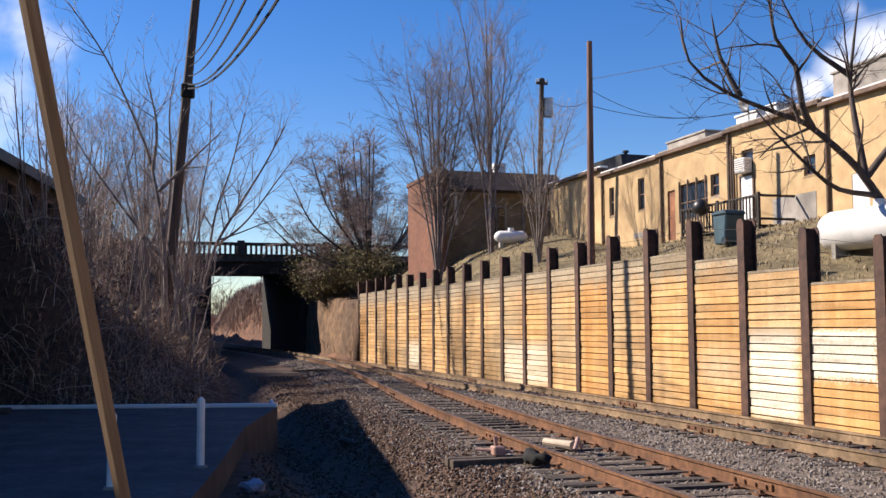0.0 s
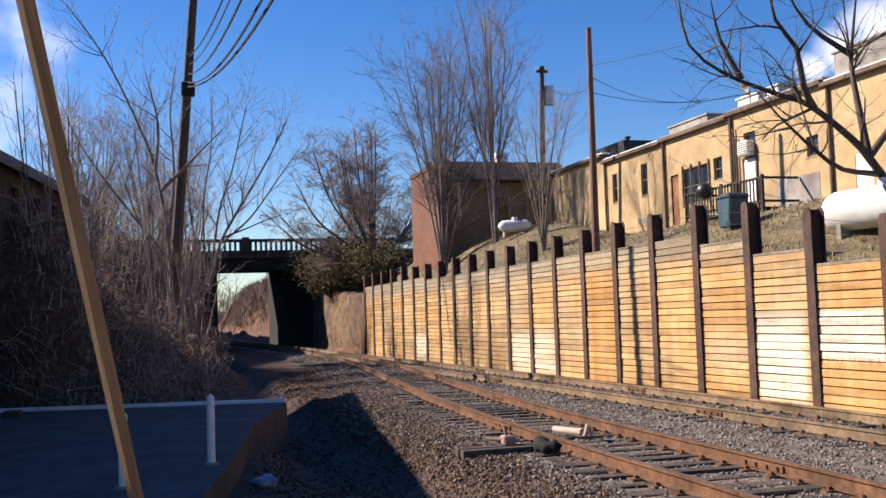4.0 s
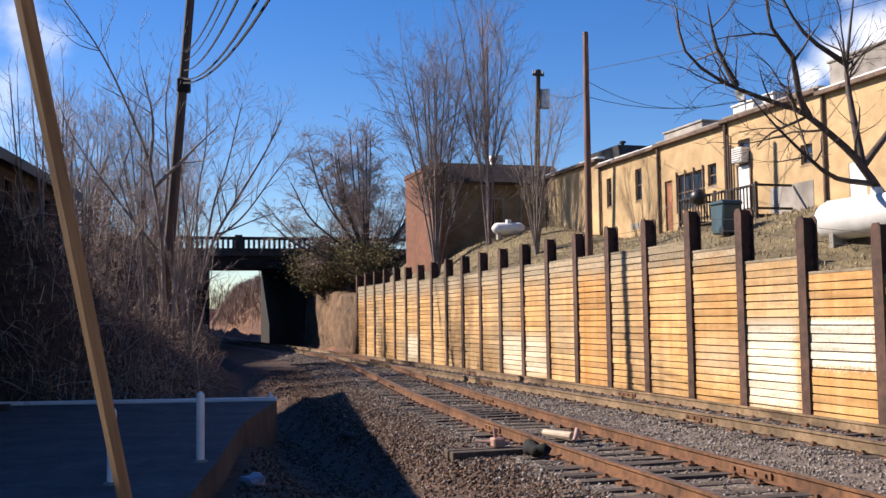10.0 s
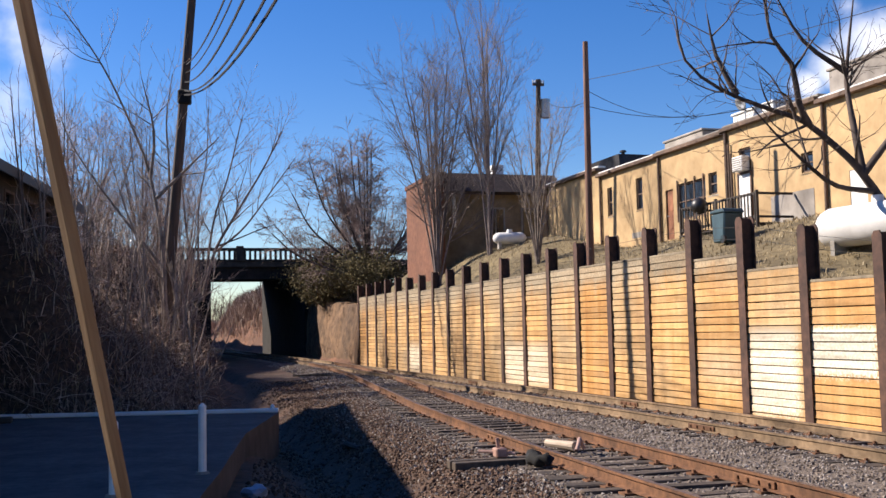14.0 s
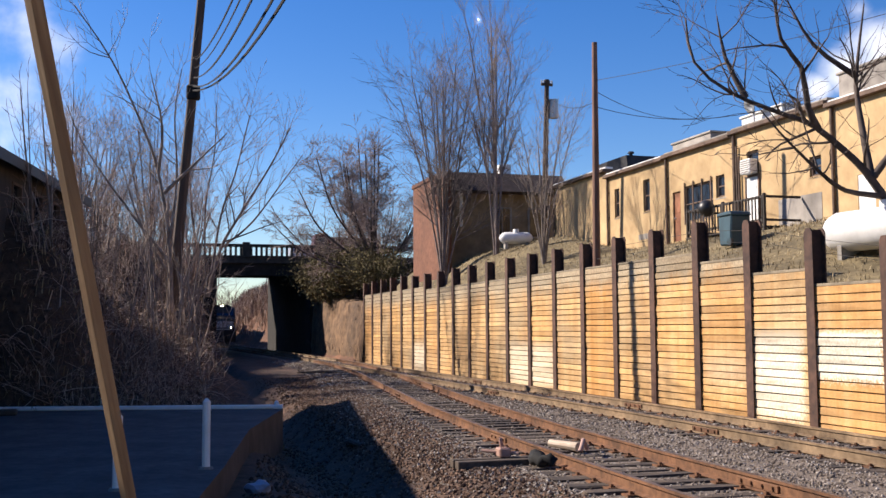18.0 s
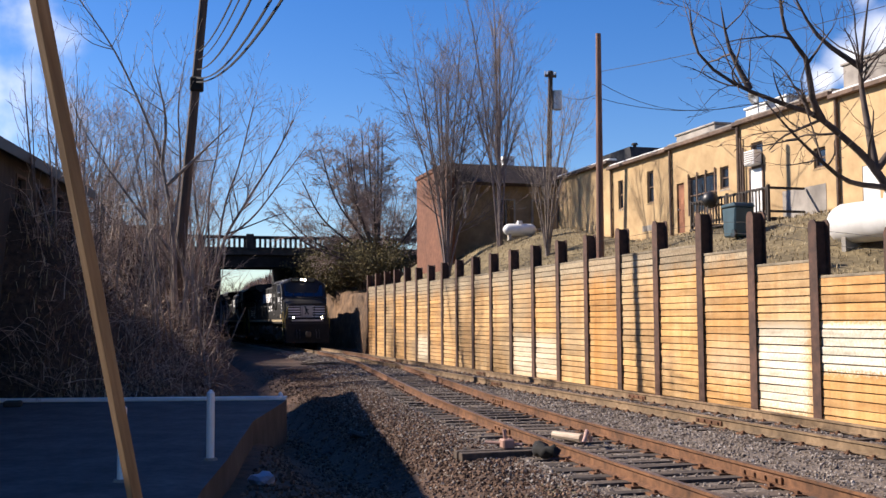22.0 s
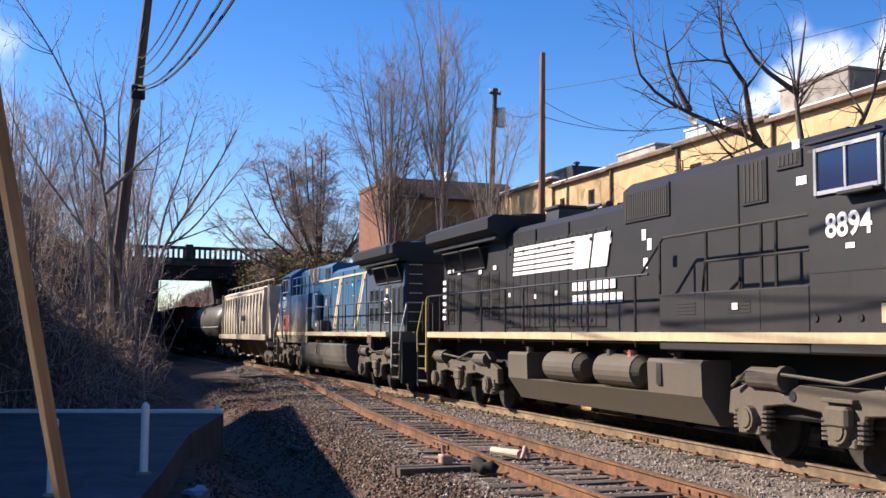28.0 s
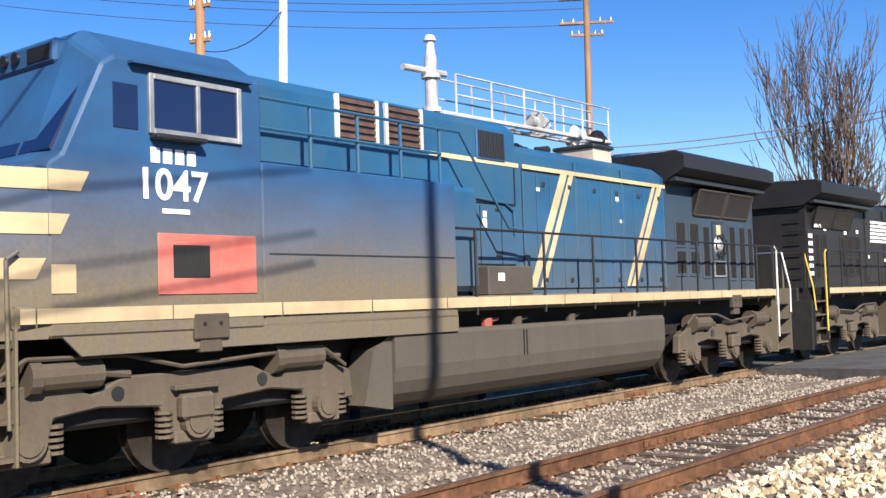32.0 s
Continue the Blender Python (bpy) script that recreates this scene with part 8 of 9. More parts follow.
            handrail(bm, [(xe + sgn * 1.0, sy * 1.3, 2.75), (xe + sgn * 0.98, sy * 1.48, 1.9), (xe + sgn * 0.9, sy * 1.5, 1.3)])
            part("end_grab_rail", bm, P_RAILWHITE if blue else YELLOW, e)
            # step well
            for k in range(4):
                bm = bmesh.new()
                z = 0.45 + k * 0.35
                box(bm, min(xe + sgn * 0.04, xe + sgn * 0.9), max(xe + sgn * 0.04, xe + sgn * 0.9), min(sy * 1.1, sy * 1.47), max(sy * 1.1, sy * 1.47), z, z + 0.04)
                part("step", bm, P_FRAME, e)
            for dx in (0.02, 0.92):
                bm = bmesh.new()
                box(bm, xe + sgn * dx - 0.015, xe + sgn * dx + 0.015, min(sy * 1.08, sy * 1.49), max(sy * 1.08, sy * 1.49), 0.4, 1.88)
                part("step_side", bm, body, e)
        # tail: cream lines and lettering
        if blue:
            for q in ([(0.19, 2.0), (-0.01, 2.0), (-1.11, 4.0), (-0.9, 4.0)], [(-0.14, 2.0), (-0.28, 2.0), (-1.32, 4.0), (-1.18, 4.0)],
                      [(-3.11, 2.0), (-3.22, 2.0), (-4.44, 4.0), (-4.32, 4.0)], [(-3.31, 2.0), (-3.5, 2.0), (-4.72, 4.0), (-4.52, 4.0)]):
                part("diagonal_stripe", quad_strip(bmesh.new(), q, sy, 1.018), P_CREAM, e)
            bm = bmesh.new()
            box(bm, 0.56, 1.98, min(sy * 1.0, sy * 1.014), max(sy * 1.0, sy * 1.014), 2.36, 3.32, bevel=0.008)
            ht = part("access_hatch", bm, P_HOOD, e)
            for x_, z_, w_, h_ in ((0.52, 3.36, 0.02, 0.6), (0.52, 3.34, 1.5, 0.022), (0.93, 2.38, 0.014, 0.92), (1.5, 2.38, 0.014, 0.92), (0.56, 2.37, 1.42, 0.014)):
                part("hatch_seam", quad_strip(bmesh.new(), [(x_, z_), (x_ + w_, z_), (x_ + w_, z_ + h_), (x_, z_ + h_)], sy, 1.015, 0.006), PITCHDARK, e)
            bm = bmesh.new()
            handrail(bm, [(2.0, sy * 1.04, 3.42), (0.85, sy * 1.04, 3.36), (0.62, sy * 1.04, 3.24), (0.6, sy * 1.04, 2.86)], 0.018)
            part("grab_iron", bm, P_HOOD, e)
            for x, z in ((0.95, 3.22), (0.95, 2.5), (1.7, 3.22)):
                bm = bmesh.new()
                box(bm, x, x + 0.16, min(sy * 1.014, sy * 1.03), max(sy * 1.014, sy * 1.03), z, z + 0.05, bevel=0.008)
                part("latch", bm, BLACK, ht)
            for x, z, w_, h_, y_ in ((1.34, 2.95, 0.11, 0.14, 1.016), (1.34, 3.11, 0.09, 0.1, 1.016), (1.45, 2.1, 0.16, 0.12, 1.402), (-0.2, 3.62, 0.1, 0.06, 1.02), (-2.9, 3.6, 0.1, 0.08, 1.02), (-3.0, 3.2, 0.07, 0.05, 1.02)):
                part("stencil_label", quad_strip(bmesh.new(), [(x, z), (x + w_, z), (x + w_, z + h_), (x, z + h_)], sy, y_), P_WHITE, e)
            part("upper_stripe", quad_strip(bmesh.new(), [(2.7, 3.97), (0.4, 3.97), (0.4, 4.04), (2.7, 4.04)], sy, 1.004), P_CREAM, e)
            part("upper_stripe", quad_strip(bmesh.new(), [(0.3, 3.97), (-4.85, 3.97), (-4.85, 4.04), (0.3, 4.04)], sy, 1.02), P_CREAM, e)
            for k, x0 in enumerate((8.66, 8.88, 9.12)):
                z = 3.0 - 0.43 * k
                if x0 < 9.1:
                    part("nose_flash", quad_strip(bmesh.new(), [(x0 + 0.1, z), (9.1, z), (9.1, z + 0.2), (x0, z + 0.2)], sy, 1.522), P_CREAM, e)
                bm = bmesh.new()
                xa = max(9.1, x0 + 0.1)
                xb = max(9.1, x0)
                side = lambda x: 1.506 - 0.12 * (x - 9.1) / 0.65
                ring = [(xa, z), (9.75, z), (9.75, z + 0.2), (xb, z + 0.2)]
                lo = [bm.verts.new((x, sy * side(x), zz)) for x, zz in ring]
                hi = [bm.verts.new((x, sy * (side(x) + 0.006), zz)) for x, zz in ring]
                bm.faces.new(lo)
                bm.faces.new(hi[::-1])
                for q in range(4):
                    bm.faces.new((lo[q], hi[q], hi[(q + 1) % 4], lo[(q + 1) % 4]))
                part("nose_flash", tidy(bm), P_CREAM, e)
            part("nose_flash", quad_strip(bmesh.new(), [(8.82, 2.0), (9.08, 2.0), (9.08, 2.28), (8.82, 2.28)], sy, 1.522), P_CREAM, e)
            bm = bmesh.new()
            box(bm, 6.53, 7.87, min(sy * 1.52, sy * 1.535), max(sy * 1.52, sy * 1.535), 1.97, 2.62, bevel=0.01)
            rb = part("battery_door", bm, REDBOX, e, "faded red battery box door")
            bm = bmesh.new()
            box(bm, 7.2, 7.68, min(sy * 1.535, sy * 1.542), max(sy * 1.535, sy * 1.542), 2.15, 2.5)
            part("grille", bm, MESH, rb)
            lettering("road_number", number, 0.46, (7.66, sy * 1.526, 2.98), sy, P_WHITE, e)
            for k in range(4):
                part("owner_mark_bar", quad_strip(bmesh.new(), [(7.36 + k * 0.155, 3.36), (7.47 + k * 0.155, 3.36), (7.47 + k * 0.155, 3.52), (7.36 + k * 0.155, 3.52)], sy, 1.522), P_WHITE, e)
            part("model_mark_bar", quad_strip(bmesh.new(), [(7.45, 2.83), (7.8, 2.83), (7.8, 2.88), (7.45, 2.88)], sy, 1.522), P_WHITE, e)
        else:
            lettering("road_number", number, 0.43, (7.75, sy * 1.526, 3.1), sy, P_WHITE, e)
            part("owner_mark_bar", quad_strip(bmesh.new(), [(7.7, 2.93), (7.86, 2.93), (7.86, 3.0), (7.7, 3.0)], sy, 1.522), P_WHITE, e)
            # emblem: six white bars that run into two plain slanted blocks
            for k in range(6):
                z = 3.2 + k * 0.115
                part("emblem_bar", quad_strip(bmesh.new(), [(-4.35 + k * 0.02, z), (-1.15 + 0.06 * k, z), (-1.13 + 0.06 * k, z + 0.075), (-4.33 + k * 0.02, z + 0.075)], sy, 1.018), P_WHITE, e)
            for q in ([(-1.15, 3.17), (-0.42, 3.17), (-0.24, 3.84), (-0.97, 3.84)], [(-0.32, 3.17), (0.36, 3.17), (0.54, 3.84), (-0.14, 3.84)]):
                part("emblem_block", quad_strip(bmesh.new(), q, sy, 1.019), P_WHITE, e)
            # small stencilled labels
            for x, z, w_, h_, y_ in ((6.1, 3.98, 0.22, 0.12, 1.004), (6.02, 4.25, 0.16, 0.4, 1.004), (2.5, 3.3, 0.14, 0.2, 1.36), (1.7, 3.55, 0.14, 0.2, 1.004), (1.75, 3.02, 0.14, 0.2, 1.004), (0.4, 3.6, 0.12, 0.12, 1.004), (-4.6, 2.7, 0.1, 0.1, 1.02), (-3.1, 2.62, 0.1, 0.1, 1.02), (-2.0, 2.66, 0.12, 0.1, 1.02), (5.2, 2.2, 0.14, 0.1, 1.508), (-5.6, 3.42, 0.2, 0.1, 1.024), (-6.6, 3.36, 0.2, 0.1, 1.024), (-8.2, 3.42, 0.2, 0.1, 1.024)):
                part("stencil_label", quad_strip(bmesh.new(), [(x, z), (x + w_, z), (x + w_, z + h_), (x, z + h_)], sy, y_), P_WHITE, e)
            for k, z in enumerate((2.72, 2.44)):
                for j in range(7 + k):
                    x = -1.15 + j * 0.275
                    part("company_lettering_bar", quad_strip(bmesh.new(), [(x, z), (x + 0.2, z), (x + 0.2, z + 0.19), (x, z + 0.19)], sy, 1.018), P_WHITE, e)
            for k in range(5):
                z = 2.35 + k * 0.22
                part("nose_bar", quad_strip(bmesh.new(), [(8.75 + 0.06 * (4 - k), z), (9.09, z), (9.09, z + 0.11), (8.72 + 0.06 * (4 - k), z + 0.11)], sy, 1.523), P_WHITE, e)
            part("nose_bar", quad_strip(bmesh.new(), [(8.3, 1.98), (8.8, 1.98), (8.8, 2.22), (8.3, 2.22)], sy, 1.523), P_CREAM, e)
            for k in range(6):
                part("tail_bar", quad_strip(bmesh.new(), [(-9.1, 2.2 + k * 0.2), (-9.38, 2.2 + k * 0.2), (-9.38, 2.31 + k * 0.2), (-9.1, 2.31 + k * 0.2)], sy, 1.04), P_WHITE, e)
            lettering("tail_number", number, 0.26, (-8.7, sy * 1.05, 3.5), sy, P_WHITE, e)
    if not blue:
        # white bars across the nose
        for k in range(5):
            z = 2.02 + k * 0.17
            for y0, y1 in ((-1.25, -0.4 - 0.05 * (k % 2)), (0.4 + 0.05 * (k % 2), 1.25)):
                bm = bmesh.new()
                box(bm, 9.975, 9.987, y0, y1, z, z + 0.085)
                part("nose_front_bar", bm, P_WHITE, e)
        bm = bmesh.new()
        box(bm, 9.975, 9.986, -0.42, 0.42, 2.0, 2.79)
        pn = part("nose_emblem_panel", bm, P_BAR, e)
        bm = bmesh.new()
        for y0, z0, y1, z1, r in ((-0.1, 2.2, 0.02, 2.4, 0.03), (0.02, 2.4, -0.02, 2.56, 0.075), (-0.02, 2.56, -0.08, 2.74, 0.05), (-0.08, 2.74, -0.18, 2.68, 0.035), (0.02, 2.4, 0.16, 2.2, 0.035), (0.0, 2.56, 0.16, 2.5, 0.03)):
            tube(bm, (9.99, y0, z0), (9.99, y1, z1), r, seg=8)
        part("emblem", bm, BLACK, pn)
        bm = bmesh.new()
        tube(bm, (10.0, -0.28, 2.02), (10.0, -0.28, 2.8), 0.012, seg=5)
        part("grab_iron", bm, BLACK, e)
        bm = bmesh.new()
        box(bm, 10.402, 10.41, -1.06, 1.06, 1.74, 1.86)
        part("platform_stripe", bm, P_BAR, e)
    # upper hood, engine hood, radiator end
    bm = bmesh.new()
    hood = lambda w, zt: [(-w, 1.88), (w, 1.88), (w, zt - 0.16), (w - 0.2, zt), (-w + 0.2, zt), (-w, zt - 0.16)]
    loft(bm, [(0.48 if blue else 0.99, hood(1.0, 4.7)), (x_cab, hood(1.0, 4.7))])
    part("equipment_hood", bm, P_HOOD if blue else body, e)
    bm = bmesh.new()
    loft(bm, [(-4.75, hood(0.99, 4.38)), (0.48 if blue else 0.99, hood(0.99, 4.38))])
    part("engine_hood", bm, P_HOOD if blue else body, e)
    bm = bmesh.new()
    loft(bm, [(-9.42, hood(1.0, 4.42)), (-4.75, hood(1.0, 4.42))])
    part("radiator_hood", bm, P_RADIATOR if blue else body, e)
    bm = bmesh.new()
    wing = [(-0.98, 4.06), (0.98, 4.06), (1.52, 4.36), (1.52, 4.62), (1.35, 4.72), (-1.35, 4.72), (-1.52, 4.62), (-1.52, 4.36)]
    loft(bm, [(-9.55, wing), (-4.75, wing)])
    part("radiator_wing", bm, P_BLACK, e)
    for sy in (-1, 1):
        bm = bmesh.new()
        box(bm, -9.5, -4.8, min(sy * 1.1, sy * 1.3), max(sy * 1.1, sy * 1.3), 4.12, 4.2)
        part("wing_brace", bm, BLACK, e)
    if blue:
        bm = bmesh.new()
        box(bm, -9.46, -9.421, -0.98, 0.98, 1.9, 4.1, bevel=0.01)
        part("hood_end", bm, BLACK, e)
    # exhaust stack, horn, bell hatch, roof fans
    bm = bmesh.new()
    loft(bm, [(-3.75, [(-0.45, 4.35), (0.45, 4.35), (0.42, 4.72), (-0.42, 4.72)]), (-3.05, [(-0.45, 4.35), (0.45, 4.35), (0.42, 4.72), (-0.42, 4.72)])])
    st = part("exhaust_chimney", bm, P_HOPPER if blue else BLACK, e, "soot-topped exhaust stack")
    bm = bmesh.new()
    box(bm, -3.8, -3.0, -0.48, 0.48, 4.72, 4.8, bevel=0.02)
    part("stack_rim", bm, BLACK, st)
    hn = bmesh.new()
    tube(hn, (-1.6, -0.2, 4.36), (-1.6, -0.2, 4.56), 0.03)
    for a, b, y in ((-1.3, -1.75, -0.28), (-1.5, -1.2, -0.12), (-1.6, -2.0, 0.04)):
        tube(hn, (a, y, 4.6), (b, y, 4.6), 0.03, 0.09, seg=10)
    part("air_horn", hn, BLACK, e)
    for x in (-5.6, -7.0, -8.4):
        bm = bmesh.new()
        tube(bm, (x, 0, 4.7), (x, 0, 4.82), 0.6, seg=20)
        part("roof_fan", bm, body, e)
    # hood end: rungs
    bm = bmesh.new()
    for k in range(7):
        for y in (-0.72, 0.72):
            tube(bm, (-9.5, y - 0.22, 2.2 + k * 0.3), (-9.5, y + 0.22, 2.2 + k * 0.3), 0.014, seg=5)
    tagged(part("end_ladder_rungs", bm, P_RAILWHITE if blue else body, e))
    # platforms, pilots, couplers
    for sgn in (-1, 1):
        bm = bmesh.new()
        box(bm, min(sgn * 9.42, sgn * 10.4), max(sgn * 9.42, sgn * 10.4), -1.08, 1.08, 1.5, 1.88, bevel=0.02)
        part("end_platform", bm, body, e)
        bm = bmesh.new()
        prism(bm, [(sgn * 10.36, 0.3), (sgn * 10.5, 0.3), (sgn * 10.44, 1.55), (sgn * 10.36, 1.55)], -1.45, 1.45, bevel=0.01)
        pl = part("pilot", bm, PITCHDARK, e)
        bm = bmesh.new()
        box(bm, min(sgn * 10.3, sgn * 11.08), max(sgn * 10.3, sgn * 11.08), -0.14, 0.14, 0.74, 1.0, bevel=0.03)
        box(bm, min(sgn * 10.95, sgn * 11.2), max(sgn * 10.95, sgn * 11.2), -0.24, 0.1, 0.68, 1.06, bevel=0.05)
        part("coupler", bm, P_FRAME, e)
        for y in (-0.75, -0.55, 0.55, 0.75):
            bm = bmesh.new()
            handrail(bm, [(sgn * 10.46, y, 1.2), (sgn * 10.62, y, 0.95), (sgn * 10.66, y, 0.6)], 0.03)
            part("brake_hose", bm, BLACK, pl)
        for y in (-1, 1):
            bm = bmesh.new()
            handrail(bm, [(sgn * 10.42, y * q, z) for q, z in ((1.3, 1.88), (1.3, 2.75), (0.45, 2.75), (0.45, 1.88))])
            part("end_handrail", bm, body, e)
    # fuel tank
    bm = bmesh.new()
    tk = [(-1.42, 1.42), (-1.46, 1.36), (-1.46, 0.95), (-1.42, 0.76), (-1.33, 0.59), (-1.2, 0.46), (-1.02, 0.38), (1.02, 0.38), (1.2, 0.46), (1.33, 0.59), (1.42, 0.76), (1.46, 0.95), (1.46, 1.36), (1.42, 1.42)]
    if blue:
        loft(bm, [(-3.72, tk), (4.1, tk)])
        for sy in (-1, 1):
            prism(bm, [(4.1, 1.4), (4.45, 1.2), (4.65, 0.5), (4.1, 0.4)], min(sy * 1.0, sy * 1.4), max(sy * 1.0, sy * 1.4))
    else:
        lowtk = [(y, min(z, 0.84)) for y, z in tk[1:-1]]
        lowtk = [(-1.44, 0.84), (-1.12, 0.38), (1.12, 0.38), (1.44, 0.84)]
        loft(bm, [(-3.6, lowtk), (4.27, lowtk)])
        hi = [(-1.42, 1.42), (-1.46, 1.36), (-1.44, 0.84), (1.44, 0.84), (1.46, 1.36), (1.42, 1.42)]
        loft(bm, [(-3.6, hi), (-2.54, hi)])
        loft(bm, [(2.62, hi), (4.27, hi)])
        box(bm, -2.54, 2.62, -0.8, 0.8, 0.84, 1.45)
    ft = part("fuel_tank", bm, P_TANK if blue else P_TANTANK, e)
    for sy in (-1, 1):
        for x, mt in ((3.3, P_FRAME), (1.75, REDBOX), (0.95, P_FRAME), (-0.65, P_FRAME), (-2.8, P_FRAME)):
            bm = bmesh.new()
            tube(bm, (x, sy * 1.25, 1.4), (x, sy * 1.25, 1.54), 0.09, seg=10)
            tube(bm, (x, sy * 1.25, 1.48), (x - 0.3, sy * 1.25, 1.52), 0.025, seg=6)
            part("filler", bm, mt, ft)
        for a, b in ((0.98, 1.0), (1.06, 1.08)) if blue else ():
            bm = bmesh.new()
            box(bm, a, b, min(sy * 1.46, sy * 1.475), max(sy * 1.46, sy * 1.475), 0.95, 1.34)
            part("sight_glass", bm, BLACK, ft)
        if not blue:
            for x0, x1 in ((-1.7, -0.3), (0.6, 2.0)):
                bm = bmesh.new()
                tube(bm, (x0, sy * 1.16, 1.16), (x0 - 0.12, sy * 1.16, 1.16), 0.3, 0.18, seg=20)
                tube(bm, (x0, sy * 1.16, 1.16), (x1, sy * 1.16, 1.16), 0.31, seg=20)
                tube(bm, (x1, sy * 1.16, 1.16), (x1 + 0.12, sy * 1.16, 1.16), 0.3, 0.18, seg=20)
                part("air_reservoir", bm, P_TANTANK, e, "dusty cylindrical air reservoir")
            bm = bmesh.new()
            box(bm, 2.95, 3.1, sy * 1.46 - 0.02, sy * 1.46 + 0.02, 0.98, 1.34)
            part("tank_recess", bm, BLACK, ft)
    loco_truck(e, 7.25, 1)
    loco_truck(e, -7.25, -1)
    return e


def car_truck(parent, xc):
    for sy in (-1, 1):
        bm = bmesh.new()
        prism(bm, [(xc - 1.15, 0.34), (xc - 1.15, 0.62), (xc - 0.5, 0.86), (xc + 0.5, 0.86), (xc + 1.15, 0.62), (xc + 1.15, 0.34), (xc + 0.75, 0.34), (xc + 0.45, 0.24), (xc - 0.45, 0.24), (xc - 0.75, 0.34)], sy * 0.92, sy * 1.08, bevel=0.02)
        fr = part("truck_frame", bm, P_FRAME, parent)
        for dx in (-0.22, 0, 0.22):
            bm = bmesh.new()
            coil(bm, xc + dx, sy * 1.09, 0.34, 0.66, 0.085)
            part("coil_spring", bm, P_FRAME, fr)
        for dx in (-0.9, 0.9):
            bm = bmesh.new()
            tube(bm, (xc + dx, sy * 1.05, 0.46), (xc + dx, sy * 1.16, 0.46), 0.12, seg=12)
            part("bearing_cap", bm, P_FRAME, fr)
    for dx in (-0.9, 0.9):
        wheelset(CAR_WHEEL, xc + dx, 0.44, parent)


def couplers(e, half):
    for sgn in (-1, 1):
        bm = bmesh.new()
        box(bm, min(sgn * (half - 1.2), sgn * half), max(sgn * (half - 1.2), sgn * half), -0.14, 0.14, 0.74, 1.0, bevel=0.03)
        part("coupler", bm, P_FRAME, e)


def covered_hopper():
    e = thing("covered_hopper", "grey dirt-streaked covered hopper car with roof walkway", "freight car")
    half = 8.7
    sides = lambda z0: [(-1.3, z0), (1.3, z0), (1.52, 1.75), (1.56, 2.9), (1.46, 4.05), (1.2, 4.3), (-1.2, 4.3), (-1.46, 4.05), (-1.56, 2.9), (-1.52, 1.75)]
    bm = bmesh.new()
    loft(bm, [(-7.4, sides(1.6)), (7.4, sides(1.6))])
    part("body", bm, P_HOPPER, e)
    for sgn in (-1, 1):
        bm = bmesh.new()
        prism(bm, [(sgn * 7.4, 4.2), (sgn * 7.55, 4.2), (sgn * 8.45, 1.7), (sgn * 8.45, 1.45), (sgn * 7.4, 1.45)], -1.25, 1.25)
        part("end_slope", bm, P_HOPPER, e)
        for sy in (-1, 1):
            bm = bmesh.new()
            for x in (8.25, 8.65):
                tube(bm, (sgn * x, sy * 1.42, 1.2), (sgn * x, sy * 1.42, 4.3), 0.025, seg=6)
            for k in range(9):
                tube(bm, (sgn * 8.25, sy * 1.42, 1.3 + k * 0.34), (sgn * 8.65, sy * 1.42, 1.3 + k * 0.34), 0.014, seg=5)
            part("ladder", bm, P_HOPPER, e)
        bm = bmesh.new()
        box(bm, sgn * 8.6 - 0.05, sgn * 8.6 + 0.05, -1.45, 1.45, 1.1, 1.4)
        part("end_sill", bm, P_HOPPER, e)
    for sy in (-1, 1):
        for k in range(14):
            bm = bmesh.new()
            x = -6.9 + k * 1.06
            box(bm, x - 0.03, x + 0.03, min(sy * 1.5, sy * 1.6), max(sy * 1.5, sy * 1.6), 1.75, 3.9)
            part("side_rib", bm, P_HOPPER, e)
        bm = bmesh.new()
        box(bm, -8.6, 8.6, min(sy * 1.42, sy * 1.58), max(sy * 1.42, sy * 1.58), 1.42, 1.72, bevel=0.02)
        part("side_sill", bm, P_HOPPER, e)
        bm = bmesh.new()
        box(bm, -7.4, 7.4, min(sy * 1.3, sy * 1.5), max(sy * 1.3, sy * 1.5), 4.05, 4.2, bevel=0.03)
        part("roof_rail", bm, P_HOPPER, e)
        bm = bmesh.new()
        handrail(bm, [(-8.3, sy * 1.1, 4.62), (8.3, sy * 1.1, 4.62)], 0.02)
        for k in range(11):
            tube(bm, (-8.2 + k * 1.64, sy * 1.1, 4.3), (-8.2 + k * 1.64, sy * 1.1, 4.62), 0.016, seg=5)
        part("roof_railing", bm, P_HOPPER, e)
        for k in range(5):
            part("side_lettering_bar", quad_strip(bmesh.new(), [(0.4 + k * 0.35, 2.5), (0.62 + k * 0.35, 2.5), (0.62 + k * 0.35, 2.8), (0.4 + k * 0.35, 2.8)], sy, 1.57), BLACK, e)
    bm = bmesh.new()
    box(bm, -8.3, 8.3, -0.5, 0.5, 4.33, 4.38)
    part("running_board", bm, GREYMETAL, e)
    for x in (-4.8, -1.6, 1.6, 4.8):
        bm = bmesh.new()
        loft(bm, [(x - 1.45, [(-1.25, 1.5), (1.25, 1.5), (0.6, 1.4), (-0.6, 1.4)]), (x - 0.35, [(-1.1, 1.5), (1.1, 1.5), (0.5, 0.5), (-0.5, 0.5)]), (x + 0.35, [(-1.1, 1.5), (1.1, 1.5), (0.5, 0.5), (-0.5, 0.5)]), (x + 1.45, [(-1.25, 1.5), (1.25, 1.5), (0.6, 1.4), (-0.6, 1.4)])])
        bay = part("hopper_bay", bm, P_FRAME, e)
        bm = bmesh.new()
        box(bm, x - 0.4, x + 0.4, -0.75, 0.75, 0.42, 0.5)
